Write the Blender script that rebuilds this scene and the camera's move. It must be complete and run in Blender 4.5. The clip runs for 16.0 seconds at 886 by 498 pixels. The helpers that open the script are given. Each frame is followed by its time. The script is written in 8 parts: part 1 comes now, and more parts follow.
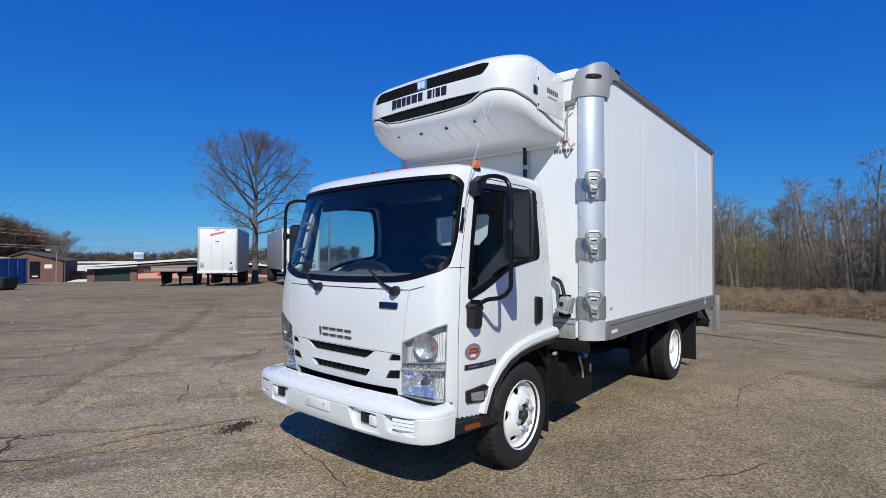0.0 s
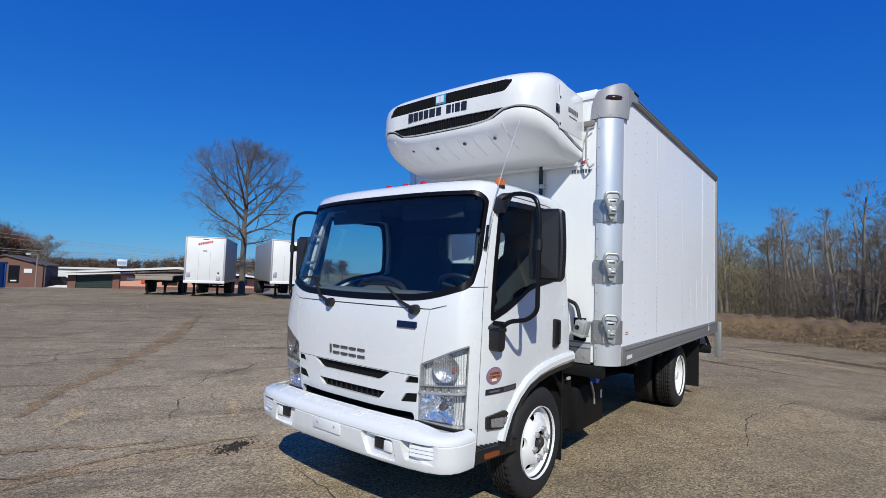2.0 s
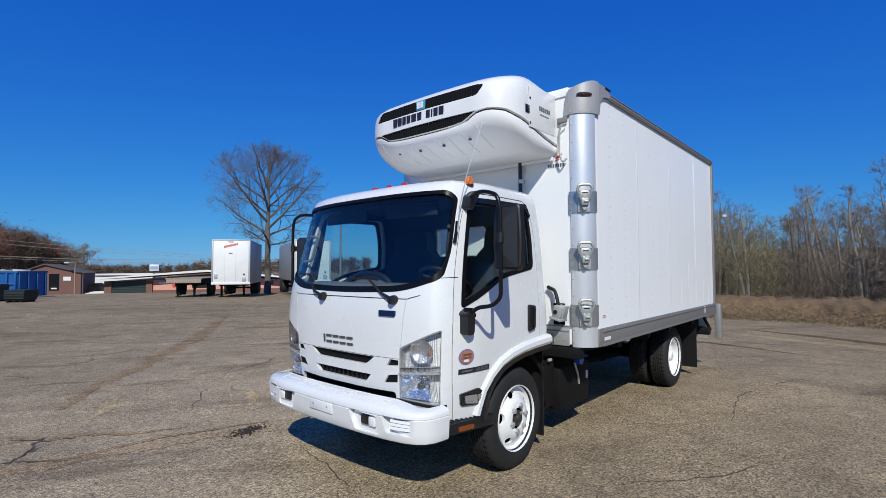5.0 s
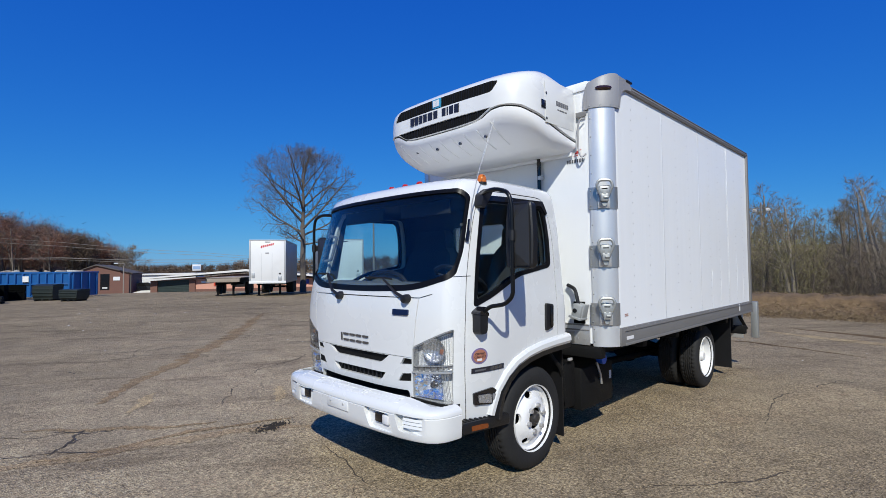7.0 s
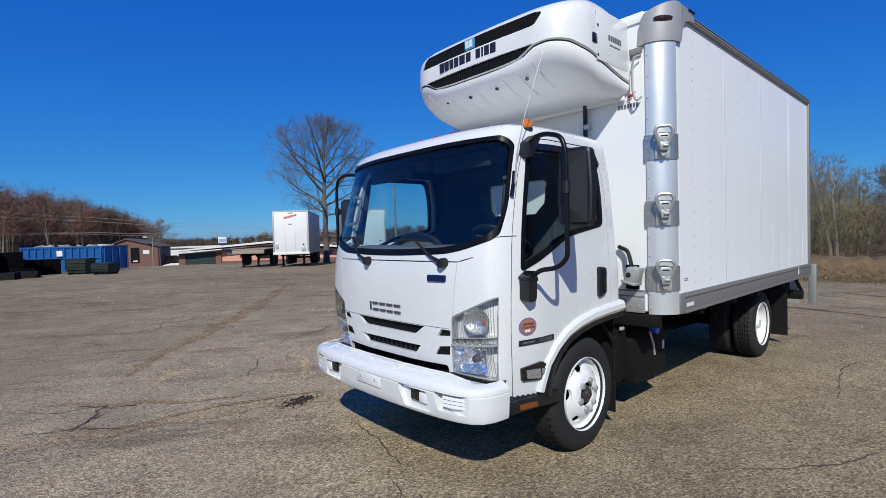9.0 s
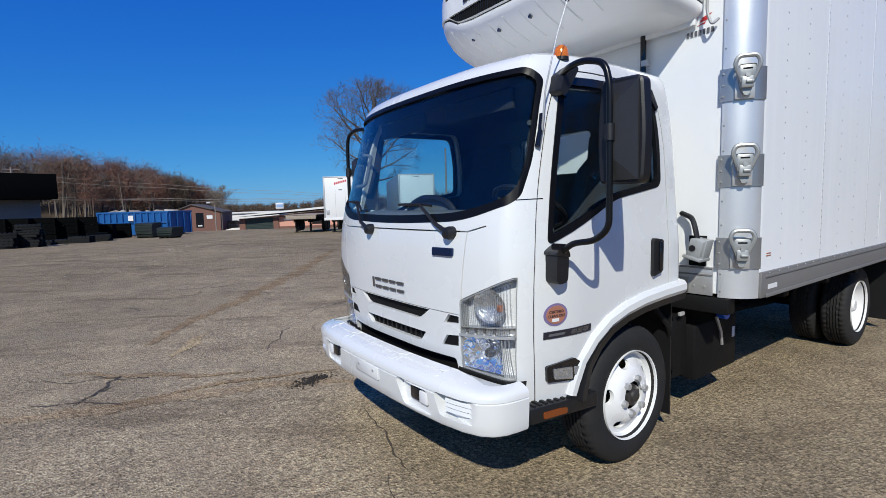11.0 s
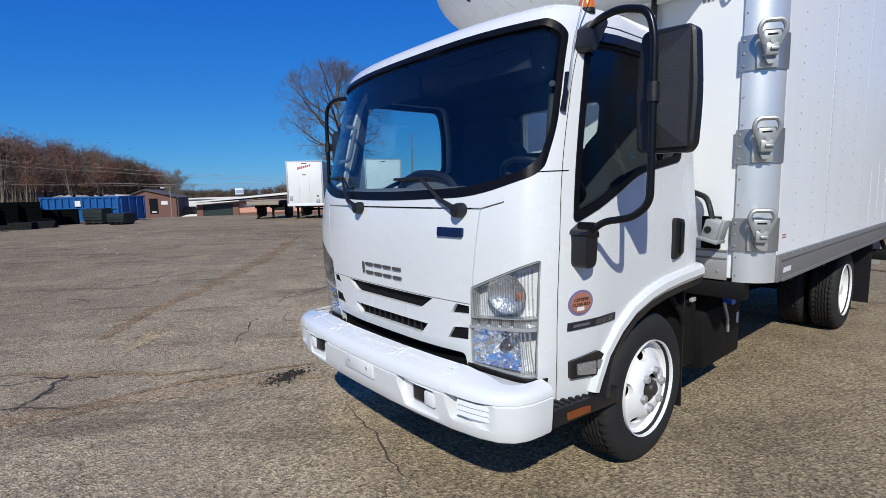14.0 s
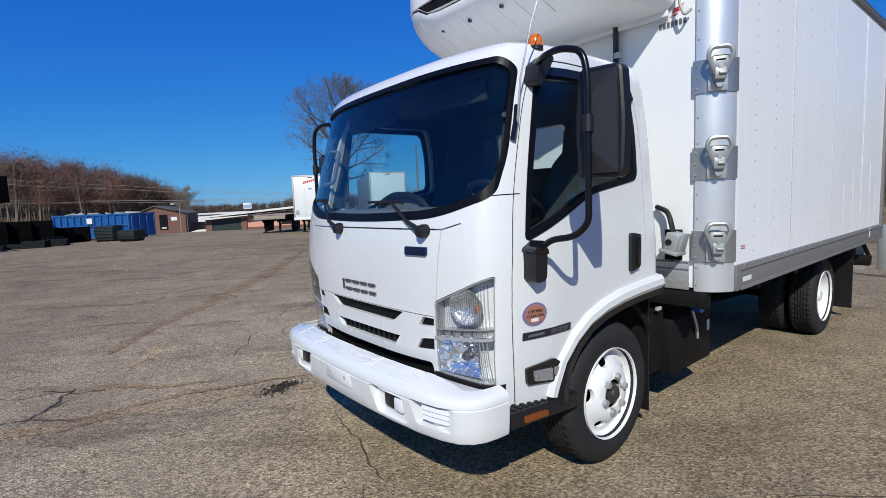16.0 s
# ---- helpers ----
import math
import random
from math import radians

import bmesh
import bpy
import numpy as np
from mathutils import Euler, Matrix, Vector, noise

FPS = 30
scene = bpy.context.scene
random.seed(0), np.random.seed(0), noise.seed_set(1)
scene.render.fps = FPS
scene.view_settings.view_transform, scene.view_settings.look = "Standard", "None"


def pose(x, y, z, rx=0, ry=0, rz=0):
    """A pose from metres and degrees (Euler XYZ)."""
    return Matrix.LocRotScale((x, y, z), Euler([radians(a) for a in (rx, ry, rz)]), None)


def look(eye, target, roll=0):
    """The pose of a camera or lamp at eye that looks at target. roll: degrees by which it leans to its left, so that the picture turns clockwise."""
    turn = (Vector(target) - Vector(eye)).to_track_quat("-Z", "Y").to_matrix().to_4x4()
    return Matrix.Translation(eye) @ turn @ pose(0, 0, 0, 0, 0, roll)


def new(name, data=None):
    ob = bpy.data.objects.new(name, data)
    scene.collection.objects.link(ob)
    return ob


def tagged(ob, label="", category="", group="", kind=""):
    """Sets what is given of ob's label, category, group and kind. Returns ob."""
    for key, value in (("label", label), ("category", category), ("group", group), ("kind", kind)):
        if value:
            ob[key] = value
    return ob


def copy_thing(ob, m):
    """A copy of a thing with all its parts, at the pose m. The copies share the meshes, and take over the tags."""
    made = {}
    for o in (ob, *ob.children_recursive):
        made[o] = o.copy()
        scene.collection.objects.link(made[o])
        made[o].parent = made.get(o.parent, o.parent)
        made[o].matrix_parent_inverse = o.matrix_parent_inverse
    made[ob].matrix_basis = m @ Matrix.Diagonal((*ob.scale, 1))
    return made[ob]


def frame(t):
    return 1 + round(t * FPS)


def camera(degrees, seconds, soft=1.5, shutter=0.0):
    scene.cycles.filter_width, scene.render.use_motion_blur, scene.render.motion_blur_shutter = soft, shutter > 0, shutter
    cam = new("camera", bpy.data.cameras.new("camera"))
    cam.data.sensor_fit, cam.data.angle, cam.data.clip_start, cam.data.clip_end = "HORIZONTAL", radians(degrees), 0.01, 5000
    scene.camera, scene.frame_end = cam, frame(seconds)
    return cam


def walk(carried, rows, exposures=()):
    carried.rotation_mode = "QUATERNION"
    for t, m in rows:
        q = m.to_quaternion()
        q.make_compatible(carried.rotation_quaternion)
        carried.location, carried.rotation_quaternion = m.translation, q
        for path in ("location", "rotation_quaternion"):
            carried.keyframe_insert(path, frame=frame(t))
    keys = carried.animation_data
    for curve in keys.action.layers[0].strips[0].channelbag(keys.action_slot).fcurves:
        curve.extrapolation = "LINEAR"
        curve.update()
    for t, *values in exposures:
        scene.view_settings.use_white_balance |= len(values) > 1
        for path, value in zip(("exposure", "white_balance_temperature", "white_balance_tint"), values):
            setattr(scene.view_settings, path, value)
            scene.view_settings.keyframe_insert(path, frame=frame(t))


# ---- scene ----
cam = camera(84.3, 16.0, soft=0.75)
PATH = [
    (0, (2.959, -2.271, 1.665), (1.675, -0.738, 1.704), 0.1),
    (0.5, (2.871, -2.285, 1.668), (1.582, -0.757, 1.72), 0.9),
    (1, (2.763, -2.3, 1.667), (1.484, -0.764, 1.744), 1.4),
    (1.5, (2.713, -2.321, 1.674), (1.458, -0.766, 1.776), 1.4),
    (2, (2.704, -2.323, 1.67), (1.459, -0.762, 1.779), 1.9),
    (2.5, (2.846, -2.303, 1.671), (1.596, -0.746, 1.781), 1.8),
    (3, (3.018, -2.286, 1.671), (1.733, -0.757, 1.772), 1.2),
    (3.5, (3.062, -2.349, 1.67), (1.755, -0.837, 1.755), 0.3),
    (4, (3.088, -2.411, 1.667), (1.795, -0.888, 1.75), 0.0),
    (6.5, (3.301, -2.252, 1.668), (1.904, -0.822, 1.743), -0.6),
    (7, (3.292, -2.249, 1.671), (1.874, -0.84, 1.745), -0.6),
    (7.5, (3.281, -2.235, 1.66), (1.844, -0.846, 1.731), -0.8),
    (8, (3.208, -2.2, 1.648), (1.745, -0.837, 1.682), -1.0),
    (8.5, (3.032, -2.146, 1.642), (1.556, -0.797, 1.63), -1.1),
    (9, (2.897, -2.036, 1.613), (1.417, -0.691, 1.563), -1.5),
    (9.3, (2.855, -1.922, 1.611), (1.361, -0.596, 1.514), -1.1),
    (9.5, (2.836, -1.842, 1.611), (1.305, -0.558, 1.512), -2.1),
    (9.7, (2.813, -1.777, 1.611), (1.25, -0.534, 1.501), -2.0),
    (11.8, (2.383, -1.332, 1.577), (0.766, -0.171, 1.383), -1.4),
    (12, (2.329, -1.326, 1.575), (0.71, -0.167, 1.383), -1.3),
    (12.5, (2.231, -1.352, 1.59), (0.642, -0.151, 1.412), -0.9),
    (13, (2.198, -1.366, 1.573), (0.64, -0.124, 1.405), -0.8),
    (13.5, (2.194, -1.377, 1.533), (0.651, -0.118, 1.345), -0.8),
    (14, (2.204, -1.401, 1.536), (0.684, -0.122, 1.297), -1.2),
    (14.5, (2.279, -1.408, 1.562), (0.761, -0.128, 1.321), -1.8),
    (15, (2.403, -1.367, 1.561), (0.861, -0.114, 1.33), -2.6),
    (15.5, (2.48, -1.348, 1.572), (0.926, -0.108, 1.347), -2.7),
    (16, (2.484, -1.367, 1.588), (0.941, -0.11, 1.392), -2.3),
]
walk(cam, [(t, look(eye, target, roll)) for t, eye, target, roll in PATH],
     [(0, -0.06), (8, -0.06), (9.5, -0.08), (12, -0.06), (12.5, -0.06), (13.5, -0.03), (16, -0.03)])

# ---- world, sun, exposure ----
SUN = Vector((0.84, -0.87, 1.0)).normalized()
world = bpy.data.worlds.new("world")
scene.world = world
world.use_nodes = True
wn = world.node_tree.nodes
sky = wn.new("ShaderNodeTexSky")
sky.sky_type = "NISHITA"
sky.sun_disc = False
sky.sun_elevation = math.asin(SUN.z)
sky.sun_rotation = math.atan2(SUN.x, SUN.y)
sky.altitude = 300.0
sky.air_density, sky.dust_density, sky.ozone_density = 1.0, 0.1, 2.4
sky_tint = wn.new("ShaderNodeMix")
sky_tint.data_type, sky_tint.blend_type = "RGBA", "MULTIPLY"
sky_tint.inputs[0].default_value = 1.0
sky_tint.inputs[7].default_value = (0.27, 0.93, 2.1, 1)
world.node_tree.links.new(sky.outputs[0], sky_tint.inputs[6])
# power curves on each channel regrade the sky: deeper blue aloft, greyer near the horizon
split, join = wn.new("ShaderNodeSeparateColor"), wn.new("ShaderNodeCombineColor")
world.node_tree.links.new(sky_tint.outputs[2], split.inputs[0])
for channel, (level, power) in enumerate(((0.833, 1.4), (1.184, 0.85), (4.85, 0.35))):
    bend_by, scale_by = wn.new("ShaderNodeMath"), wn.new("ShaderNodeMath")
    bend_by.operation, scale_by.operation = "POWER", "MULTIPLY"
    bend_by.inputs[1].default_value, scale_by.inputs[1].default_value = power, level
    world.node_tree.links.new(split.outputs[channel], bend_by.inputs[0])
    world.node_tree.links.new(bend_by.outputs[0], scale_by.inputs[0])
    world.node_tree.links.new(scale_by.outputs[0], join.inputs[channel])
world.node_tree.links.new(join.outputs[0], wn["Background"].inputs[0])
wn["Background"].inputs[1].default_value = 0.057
sun_data = bpy.data.lights.new("sun", "SUN")
sun_data.energy, sun_data.angle, sun_data.color = 4.45, radians(0.53), (0.96, 0.945, 0.85)
sun = new("sun", sun_data)
sun.matrix_world = look(SUN * 60, (0, 0, 0))
scene.view_settings.exposure = 0.0


# ---- materials ----
def nodes_of(mat):
    return mat.node_tree.nodes, mat.node_tree.links


def plain(name, color, rough=0.5, metal=0.0, spread=0.08, scale=6.0, fine=90.0, bump=0.02, coat=0.0, dirt=0.0, spec=0.5):
    """A surface with variation at two scales: broad tone, fine grain with relief, and optional dust."""
    m = bpy.data.materials.new(name)
    m.use_nodes = True
    n, l = nodes_of(m)
    b = n["Principled BSDF"]
    b.inputs["Roughness"].default_value = rough
    b.inputs["Metallic"].default_value = metal
    b.inputs["Coat Weight"].default_value = coat
    b.inputs["Specular IOR Level"].default_value = spec
    tc = n.new("ShaderNodeTexCoord")
    n1 = n.new("ShaderNodeTexNoise")
    n1.inputs["Scale"].default_value, n1.inputs["Detail"].default_value = scale, 5.0
    n2 = n.new("ShaderNodeTexNoise")
    n2.inputs["Scale"].default_value, n2.inputs["Detail"].default_value = fine, 3.0
    l.new(tc.outputs["Object"], n1.inputs["Vector"])
    l.new(tc.outputs["Object"], n2.inputs["Vector"])
    mix = n.new("ShaderNodeMix")
    mix.data_type = "RGBA"
    mix.inputs[6].default_value = (*[max(0, c * (1 - spread)) for c in color], 1)
    mix.inputs[7].default_value = (*[min(1, c * (1 + spread)) for c in color], 1)
    add = n.new("ShaderNodeMath")
    add.operation = "MULTIPLY_ADD"
    add.inputs[1].default_value, add.inputs[2].default_value = 0.4, 0.0
    l.new(n2.outputs["Fac"], add.inputs[0])
    add2 = n.new("ShaderNodeMath")
    add2.operation = "MULTIPLY_ADD"
    add2.inputs[1].default_value = 0.6
    l.new(n1.outputs["Fac"], add2.inputs[0])
    l.new(add.outputs[0], add2.inputs[2])
    l.new(add2.outputs[0], mix.inputs[0])
    col = mix.outputs[2]
    if dirt:
        n3 = n.new("ShaderNodeTexNoise")
        n3.inputs["Scale"].default_value, n3.inputs["Detail"].default_value = scale * 0.6, 8.0
        l.new(tc.outputs["Object"], n3.inputs["Vector"])
        ramp = n.new("ShaderNodeValToRGB")
        ramp.color_ramp.elements[0].position, ramp.color_ramp.elements[1].position = 0.5, 0.8
        l.new(n3.outputs["Fac"], ramp.inputs[0])
        k = n.new("ShaderNodeMath")
        k.operation = "MULTIPLY"
        k.inputs[1].default_value = dirt
        l.new(ramp.outputs[0], k.inputs[0])
        mx = n.new("ShaderNodeMix")
        mx.data_type = "RGBA"
        mx.inputs[7].default_value = (0.2, 0.16, 0.12, 1)
        l.new(k.outputs[0], mx.inputs[0])
        l.new(col, mx.inputs[6])
        col = mx.outputs[2]
    l.new(col, b.inputs["Base Color"])
    if bump:
        bp = n.new("ShaderNodeBump")
        bp.inputs["Strength"].default_value, bp.inputs["Distance"].default_value = bump * 5, 0.004
        l.new(n2.outputs["Fac"], bp.inputs["Height"])
        l.new(bp.outputs[0], b.inputs["Normal"])
    rr = n.new("ShaderNodeMapRange")
    rr.inputs[3].default_value, rr.inputs[4].default_value = max(0.02, rough - 0.06), min(1, rough + 0.08)
    l.new(n1.outputs["Fac"], rr.inputs[0])
    l.new(rr.outputs[0], b.inputs["Roughness"])
    return m


def glassy(name, tint, gloss_ior=1.45, rough=0.0):
    m = bpy.data.materials.new(name)
    m.use_nodes = True
    n, l = nodes_of(m)
    n.remove(n["Principled BSDF"])
    tr = n.new("ShaderNodeBsdfTransparent")
    tr.inputs[0].default_value = (*tint, 1)
    gl = n.new("ShaderNodeBsdfGlossy")
    gl.inputs["Roughness"].default_value = rough
    lw = n.new("ShaderNodeLayerWeight")
    lw.inputs[0].default_value = 0.5
    pw = n.new("ShaderNodeMath")
    pw.operation = "POWER"
    pw.inputs[1].default_value = 5.0
    l.new(lw.outputs["Facing"], pw.inputs[0])
    f0 = ((gloss_ior - 1) / (gloss_ior + 1)) ** 2
    fr = n.new("ShaderNodeMath")
    fr.operation = "MULTIPLY_ADD"
    fr.inputs[1].default_value, fr.inputs[2].default_value = 1 - f0, f0
    l.new(pw.outputs[0], fr.inputs[0])
    mx = n.new("ShaderNodeMixShader")
    l.new(fr.outputs[0], mx.inputs[0])
    l.new(tr.outputs[0], mx.inputs[1])
    l.new(gl.outputs[0], mx.inputs[2])
    l.new(mx.outputs[0], n["Material Output"].inputs[0])
    return m


def lens(name, color, glow=0.0):
    m = bpy.data.materials.new(name)
    m.use_nodes = True
    b = m.node_tree.nodes["Principled BSDF"]
    b.inputs["Base Color"].default_value = (*color, 1)
    b.inputs["Roughness"].default_value = 0.12
    b.inputs["Transmission Weight"].default_value = 0.35
    b.inputs["Coat Weight"].default_value = 0.6
    return m


M = dict(
    paint=plain("white_paint", (0.73, 0.74, 0.73), 0.26, spread=0.015, scale=2.5, fine=14, bump=0.0, coat=0.6),
    frp=plain("white_panel", (0.83, 0.845, 0.85), 0.34, spread=0.02, scale=1.2, fine=5, bump=0.16, coat=0.2),
    shell=plain("white_plastic", (0.76, 0.765, 0.745), 0.28, spread=0.03, scale=3, fine=30, bump=0.0, coat=0.3),
    # underside white set lighter than the cover's to stand in for bounced light
    belly=plain("bounce_white", (0.88, 0.885, 0.88), 0.42, spread=0.03, scale=3, fine=26, bump=0.03, dirt=0.02),
    black=plain("black_plastic", (0.010, 0.010, 0.011), 0.45, spread=0.25, fine=160, bump=0.06),
    mirror_back=plain("grained_plastic", (0.026, 0.026, 0.027), 0.38, spread=0.15, scale=9, fine=300, bump=0.07),
    satin_black=plain("satin_black", (0.005, 0.005, 0.0055), 0.28, spread=0.2, bump=0.0, spec=0.35),
    amber_dark=plain("dark_amber_lens", (0.22, 0.055, 0.012), 0.2, spread=0.2, scale=20, fine=60, bump=0.0),
    frit=plain("black_edge_band", (0.005, 0.005, 0.006), 0.35, spread=0.2, bump=0.0, spec=0.18),
    gloss_black=plain("black_enamel", (0.008, 0.008, 0.01), 0.12, spread=0.2, bump=0.0, coat=0.4),
    rubber=plain("tyre_rubber", (0.019, 0.019, 0.0195), 0.75, spread=0.35, scale=5, fine=70, bump=0.1, dirt=0.06, spec=0.3),
    chassis=plain("chassis_black", (0.007, 0.007, 0.0072), 0.65, spread=0.4, scale=7, fine=60, bump=0.08, dirt=0.03, spec=0.18),
    alu=plain("brushed_aluminium", (0.76, 0.765, 0.76), 0.36, 0.62, spread=0.06, scale=3, fine=60, bump=0.015),
    alu_dull=plain("dull_aluminium", (0.22, 0.215, 0.21), 0.55, 0.35, spread=0.10, scale=5, fine=50, bump=0.03, dirt=0.1),
    cap=plain("grey_casting", (0.30, 0.30, 0.31), 0.5, 0.1, spread=0.08, scale=8, fine=90, bump=0.05),
    steel=plain("galvanised_steel", (0.58, 0.58, 0.58), 0.36, 0.6, spread=0.12, scale=20, fine=120, bump=0.03),
    inlet=plain("grey_inlet_box", (0.36, 0.375, 0.375), 0.42, 0.2, spread=0.15, scale=20, fine=120, bump=0.03),
    zinc=plain("cast_zinc", (0.36, 0.37, 0.36), 0.42, 0.45, spread=0.12, scale=20, fine=120, bump=0.03),
    plate=plain("mill_steel_plate", (0.42, 0.42, 0.41), 0.30, 0.75, spread=0.12, scale=8, fine=70, bump=0.02),
    hub_metal=plain("greasy_hub", (0.07, 0.065, 0.06), 0.4, 0.5, spread=0.5, scale=12, fine=60, bump=0.05),
    chrome=plain("chrome", (0.85, 0.86, 0.88), 0.06, 1.0, spread=0.02, bump=0.0),
    dark_chrome=plain("dark_chrome", (0.16, 0.16, 0.17), 0.22, 0.7, spread=0.1, bump=0.0),
    rim=plain("white_wheel_enamel", (0.78, 0.78, 0.77), 0.28, spread=0.03, scale=9, fine=40, bump=0.01, dirt=0.06),
    interior=plain("interior_grey", (0.025, 0.026, 0.028), 0.7, spread=0.2, fine=140, bump=0.05),
    interior_light=plain("interior_pale", (0.13, 0.135, 0.14), 0.7, spread=0.1, fine=140, bump=0.05),
    seat=plain("seat_cloth", (0.03, 0.031, 0.035), 0.9, spread=0.3, fine=220, bump=0.1),
    mesh=plain("grille_mesh", (0.007, 0.007, 0.007), 0.75, spread=0.6, scale=60, fine=240, bump=0.3, spec=0.15),
    blue_badge=plain("blue_chrome", (0.025, 0.045, 0.12), 0.12, 0.8, spread=0.15, bump=0.0),
    red_ink=plain("red_vinyl", (0.55, 0.03, 0.03), 0.4, bump=0.0),
    grey_ink=plain("grey_vinyl", (0.12, 0.12, 0.13), 0.4, bump=0.0),
    dark_ink=plain("dark_vinyl", (0.02, 0.02, 0.03), 0.35, bump=0.0),
    orange_ink=plain("orange_vinyl", (0.40, 0.17, 0.11), 0.35, spread=0.25, scale=14, bump=0.0),
    violet_ink=plain("violet_vinyl", (0.20, 0.16, 0.30), 0.35, spread=0.2, scale=14, bump=0.0),
    teal_ink=plain("teal_vinyl", (0.05, 0.30, 0.50), 0.4, bump=0.0),
    white_ink=plain("white_vinyl", (0.75, 0.75, 0.75), 0.4, bump=0.0),
    amber=lens("amber_lens", (0.85, 0.22, 0.01)),
    red_lens=lens("red_lens", (0.6, 0.03, 0.01)),
    smoked_lens=lens("smoked_red_lens", (0.045, 0.018, 0.016)),
    blue_cap=plain("blue_plastic", (0.02, 0.12, 0.65), 0.35, bump=0.0),
    glass=glassy("tinted_glass", (0.83, 0.92, 0.94), 1.48),
    side_glass=glassy("side_glass", (0.85, 0.92, 0.92), 1.5),
    rib_glass=glassy("ribbed_lens", (0.80, 0.82, 0.84), 1.9, 0.15),
    clear=glassy("clear_lens", (0.95, 0.96, 0.97), 1.45),
    ribbed=plain("ribbed_clear_plastic", (0.40, 0.41, 0.42), 0.18, 0.2, spread=0.2, scale=20, fine=60, bump=0.0),
    facet=plain("facet_chrome", (0.90, 0.91, 0.93), 0.10, 0.92, spread=0.03, bump=0.0),
    bowl=plain("turn_bowl_chrome", (0.72, 0.72, 0.73), 0.25, 0.7, spread=0.15, scale=30, fine=60, bump=0.2),
    reflector=plain("faceted_reflector", (0.88, 0.88, 0.89), 0.3, 0.15, spread=0.05, scale=22, fine=34, bump=0.12),
)
# vertical waviness of the box's sheets
fn, fl = nodes_of(M["frp"])
wave_map = fn.new("ShaderNodeMapping")
wave_map.inputs["Scale"].default_value = (1.7, 1.7, 0.10)
for link in list(fl):
    if link.to_node.type == "TEX_NOISE" and abs(link.to_node.inputs["Scale"].default_value - 5) < 0.01 and link.to_socket.name == "Vector":
        src, dst = link.from_socket, link.to_socket
        fl.remove(link)
        fl.new(src, wave_map.inputs[0])
        fl.new(wave_map.outputs[0], dst)
        break
M["mirror"] = plain("mirror_glass", (0.9, 0.9, 0.9), 0.02, 1.0, spread=0.0, bump=0.0)


# ---- mesh helpers ----
def finish(bm, name, mat, angle=32):
    bmesh.ops.recalc_face_normals(bm, faces=bm.faces)
    me = bpy.data.meshes.new(name)
    bm.to_mesh(me)
    bm.free()
    for p in me.polygons:
        p.use_smooth = True
    me.set_sharp_from_angle(angle=radians(angle))
    if mat is not None:
        me.materials.append(mat)
    return me


def part(name, bm, mat, parent, label="", angle=32):
    ob = new(name, finish(bm, name, mat, angle))
    ob.parent = parent
    if label:
        tagged(ob, label)
    return ob


def thing(name, label, category, m=None, group="", kind=""):
    ob = new(name)
    ob.empty_display_size = 0.1
    if m is not None:
        ob.matrix_basis = m
    return tagged(ob, label, category, group, kind)


def solo(name, bm, mat, label, category, group="", kind="", m=None, angle=32):
    ob = new(name, finish(bm, name, mat, angle))
    if m is not None:
        ob.matrix_basis = m
    return tagged(ob, label, category, group, kind)


def box(bm, x0, x1, y0, y1, z0, z1, bevel=0.0, seg=2):
    vs = [bm.verts.new((x, y, z)) for x in (x0, x1) for y in (y0, y1) for z in (z0, z1)]
    fs = []
    for a, b, c, d in ((0, 1, 3, 2), (4, 6, 7, 5), (0, 4, 5, 1), (2, 3, 7, 6), (0, 2, 6, 4), (1, 5, 7, 3)):
        fs.append(bm.faces.new((vs[a], vs[b], vs[c], vs[d])))
    if bevel:
        es = list({e for f in fs for e in f.edges})
        bmesh.ops.bevel(bm, geom=es, offset=bevel, segments=seg, affect="EDGES", profile=0.5)
    return bm


def B():
    return bmesh.new()


def slab(x0, x1, y0, y1, z0, z1, bevel=0.0, seg=2):
    return box(B(), x0, x1, y0, y1, z0, z1, bevel, seg)


def loft(bm, rings, caps=True, closed=False):
    """Skin over rings of equal length; closed joins the last ring to the first."""
    rows = [[bm.verts.new(p) for p in r] for r in rings]
    n = len(rows[0])
    pairs = list(zip(rows, rows[1:])) + ([(rows[-1], rows[0])] if closed else [])
    for a, b in pairs:
        for i in range(n):
            j = (i + 1) % n
            bm.faces.new((a[i], a[j], b[j], b[i]))
    if caps and not closed:
        bm.faces.new(list(reversed(rows[0])))
        bm.faces.new(rows[-1])
    return bm


def tube(bm, pts, r, sides=8, caps=True):
    """A round bar along a line of points; r is one radius or one for each point."""
    pts = [Vector(p) for p in pts]
    rs = r if isinstance(r, (list, tuple)) else [r] * len(pts)
    rings, ref = [], None
    for i, p in enumerate(pts):
        d = (pts[min(i + 1, len(pts) - 1)] - pts[max(i - 1, 0)]).normalized()
        if ref is None:
            ref = d.orthogonal().normalized()
        ref = (ref - d * ref.dot(d)).normalized()
        o = d.cross(ref)
        rings.append([p + (ref * math.cos(a) + o * math.sin(a)) * rs[i] for a in [2 * math.pi * k / sides for k in range(sides)]])
    return loft(bm, rings, caps)


def bend(pts, r=0.05, n=5):
    """Rounds the inner corners of a line of points."""
    pts = [Vector(p) for p in pts]
    out = [pts[0]]
    for a, b, c in zip(pts, pts[1:], pts[2:]):
        u, v = (a - b), (c - b)
        k = min(r, u.length * 0.45, v.length * 0.45)
        s, e = b + u.normalized() * k, b + v.normalized() * k
        out += [s.lerp(b, t).lerp(b.lerp(e, t), t) for t in [i / n for i in range(n + 1)]]
    return out + [pts[-1]]


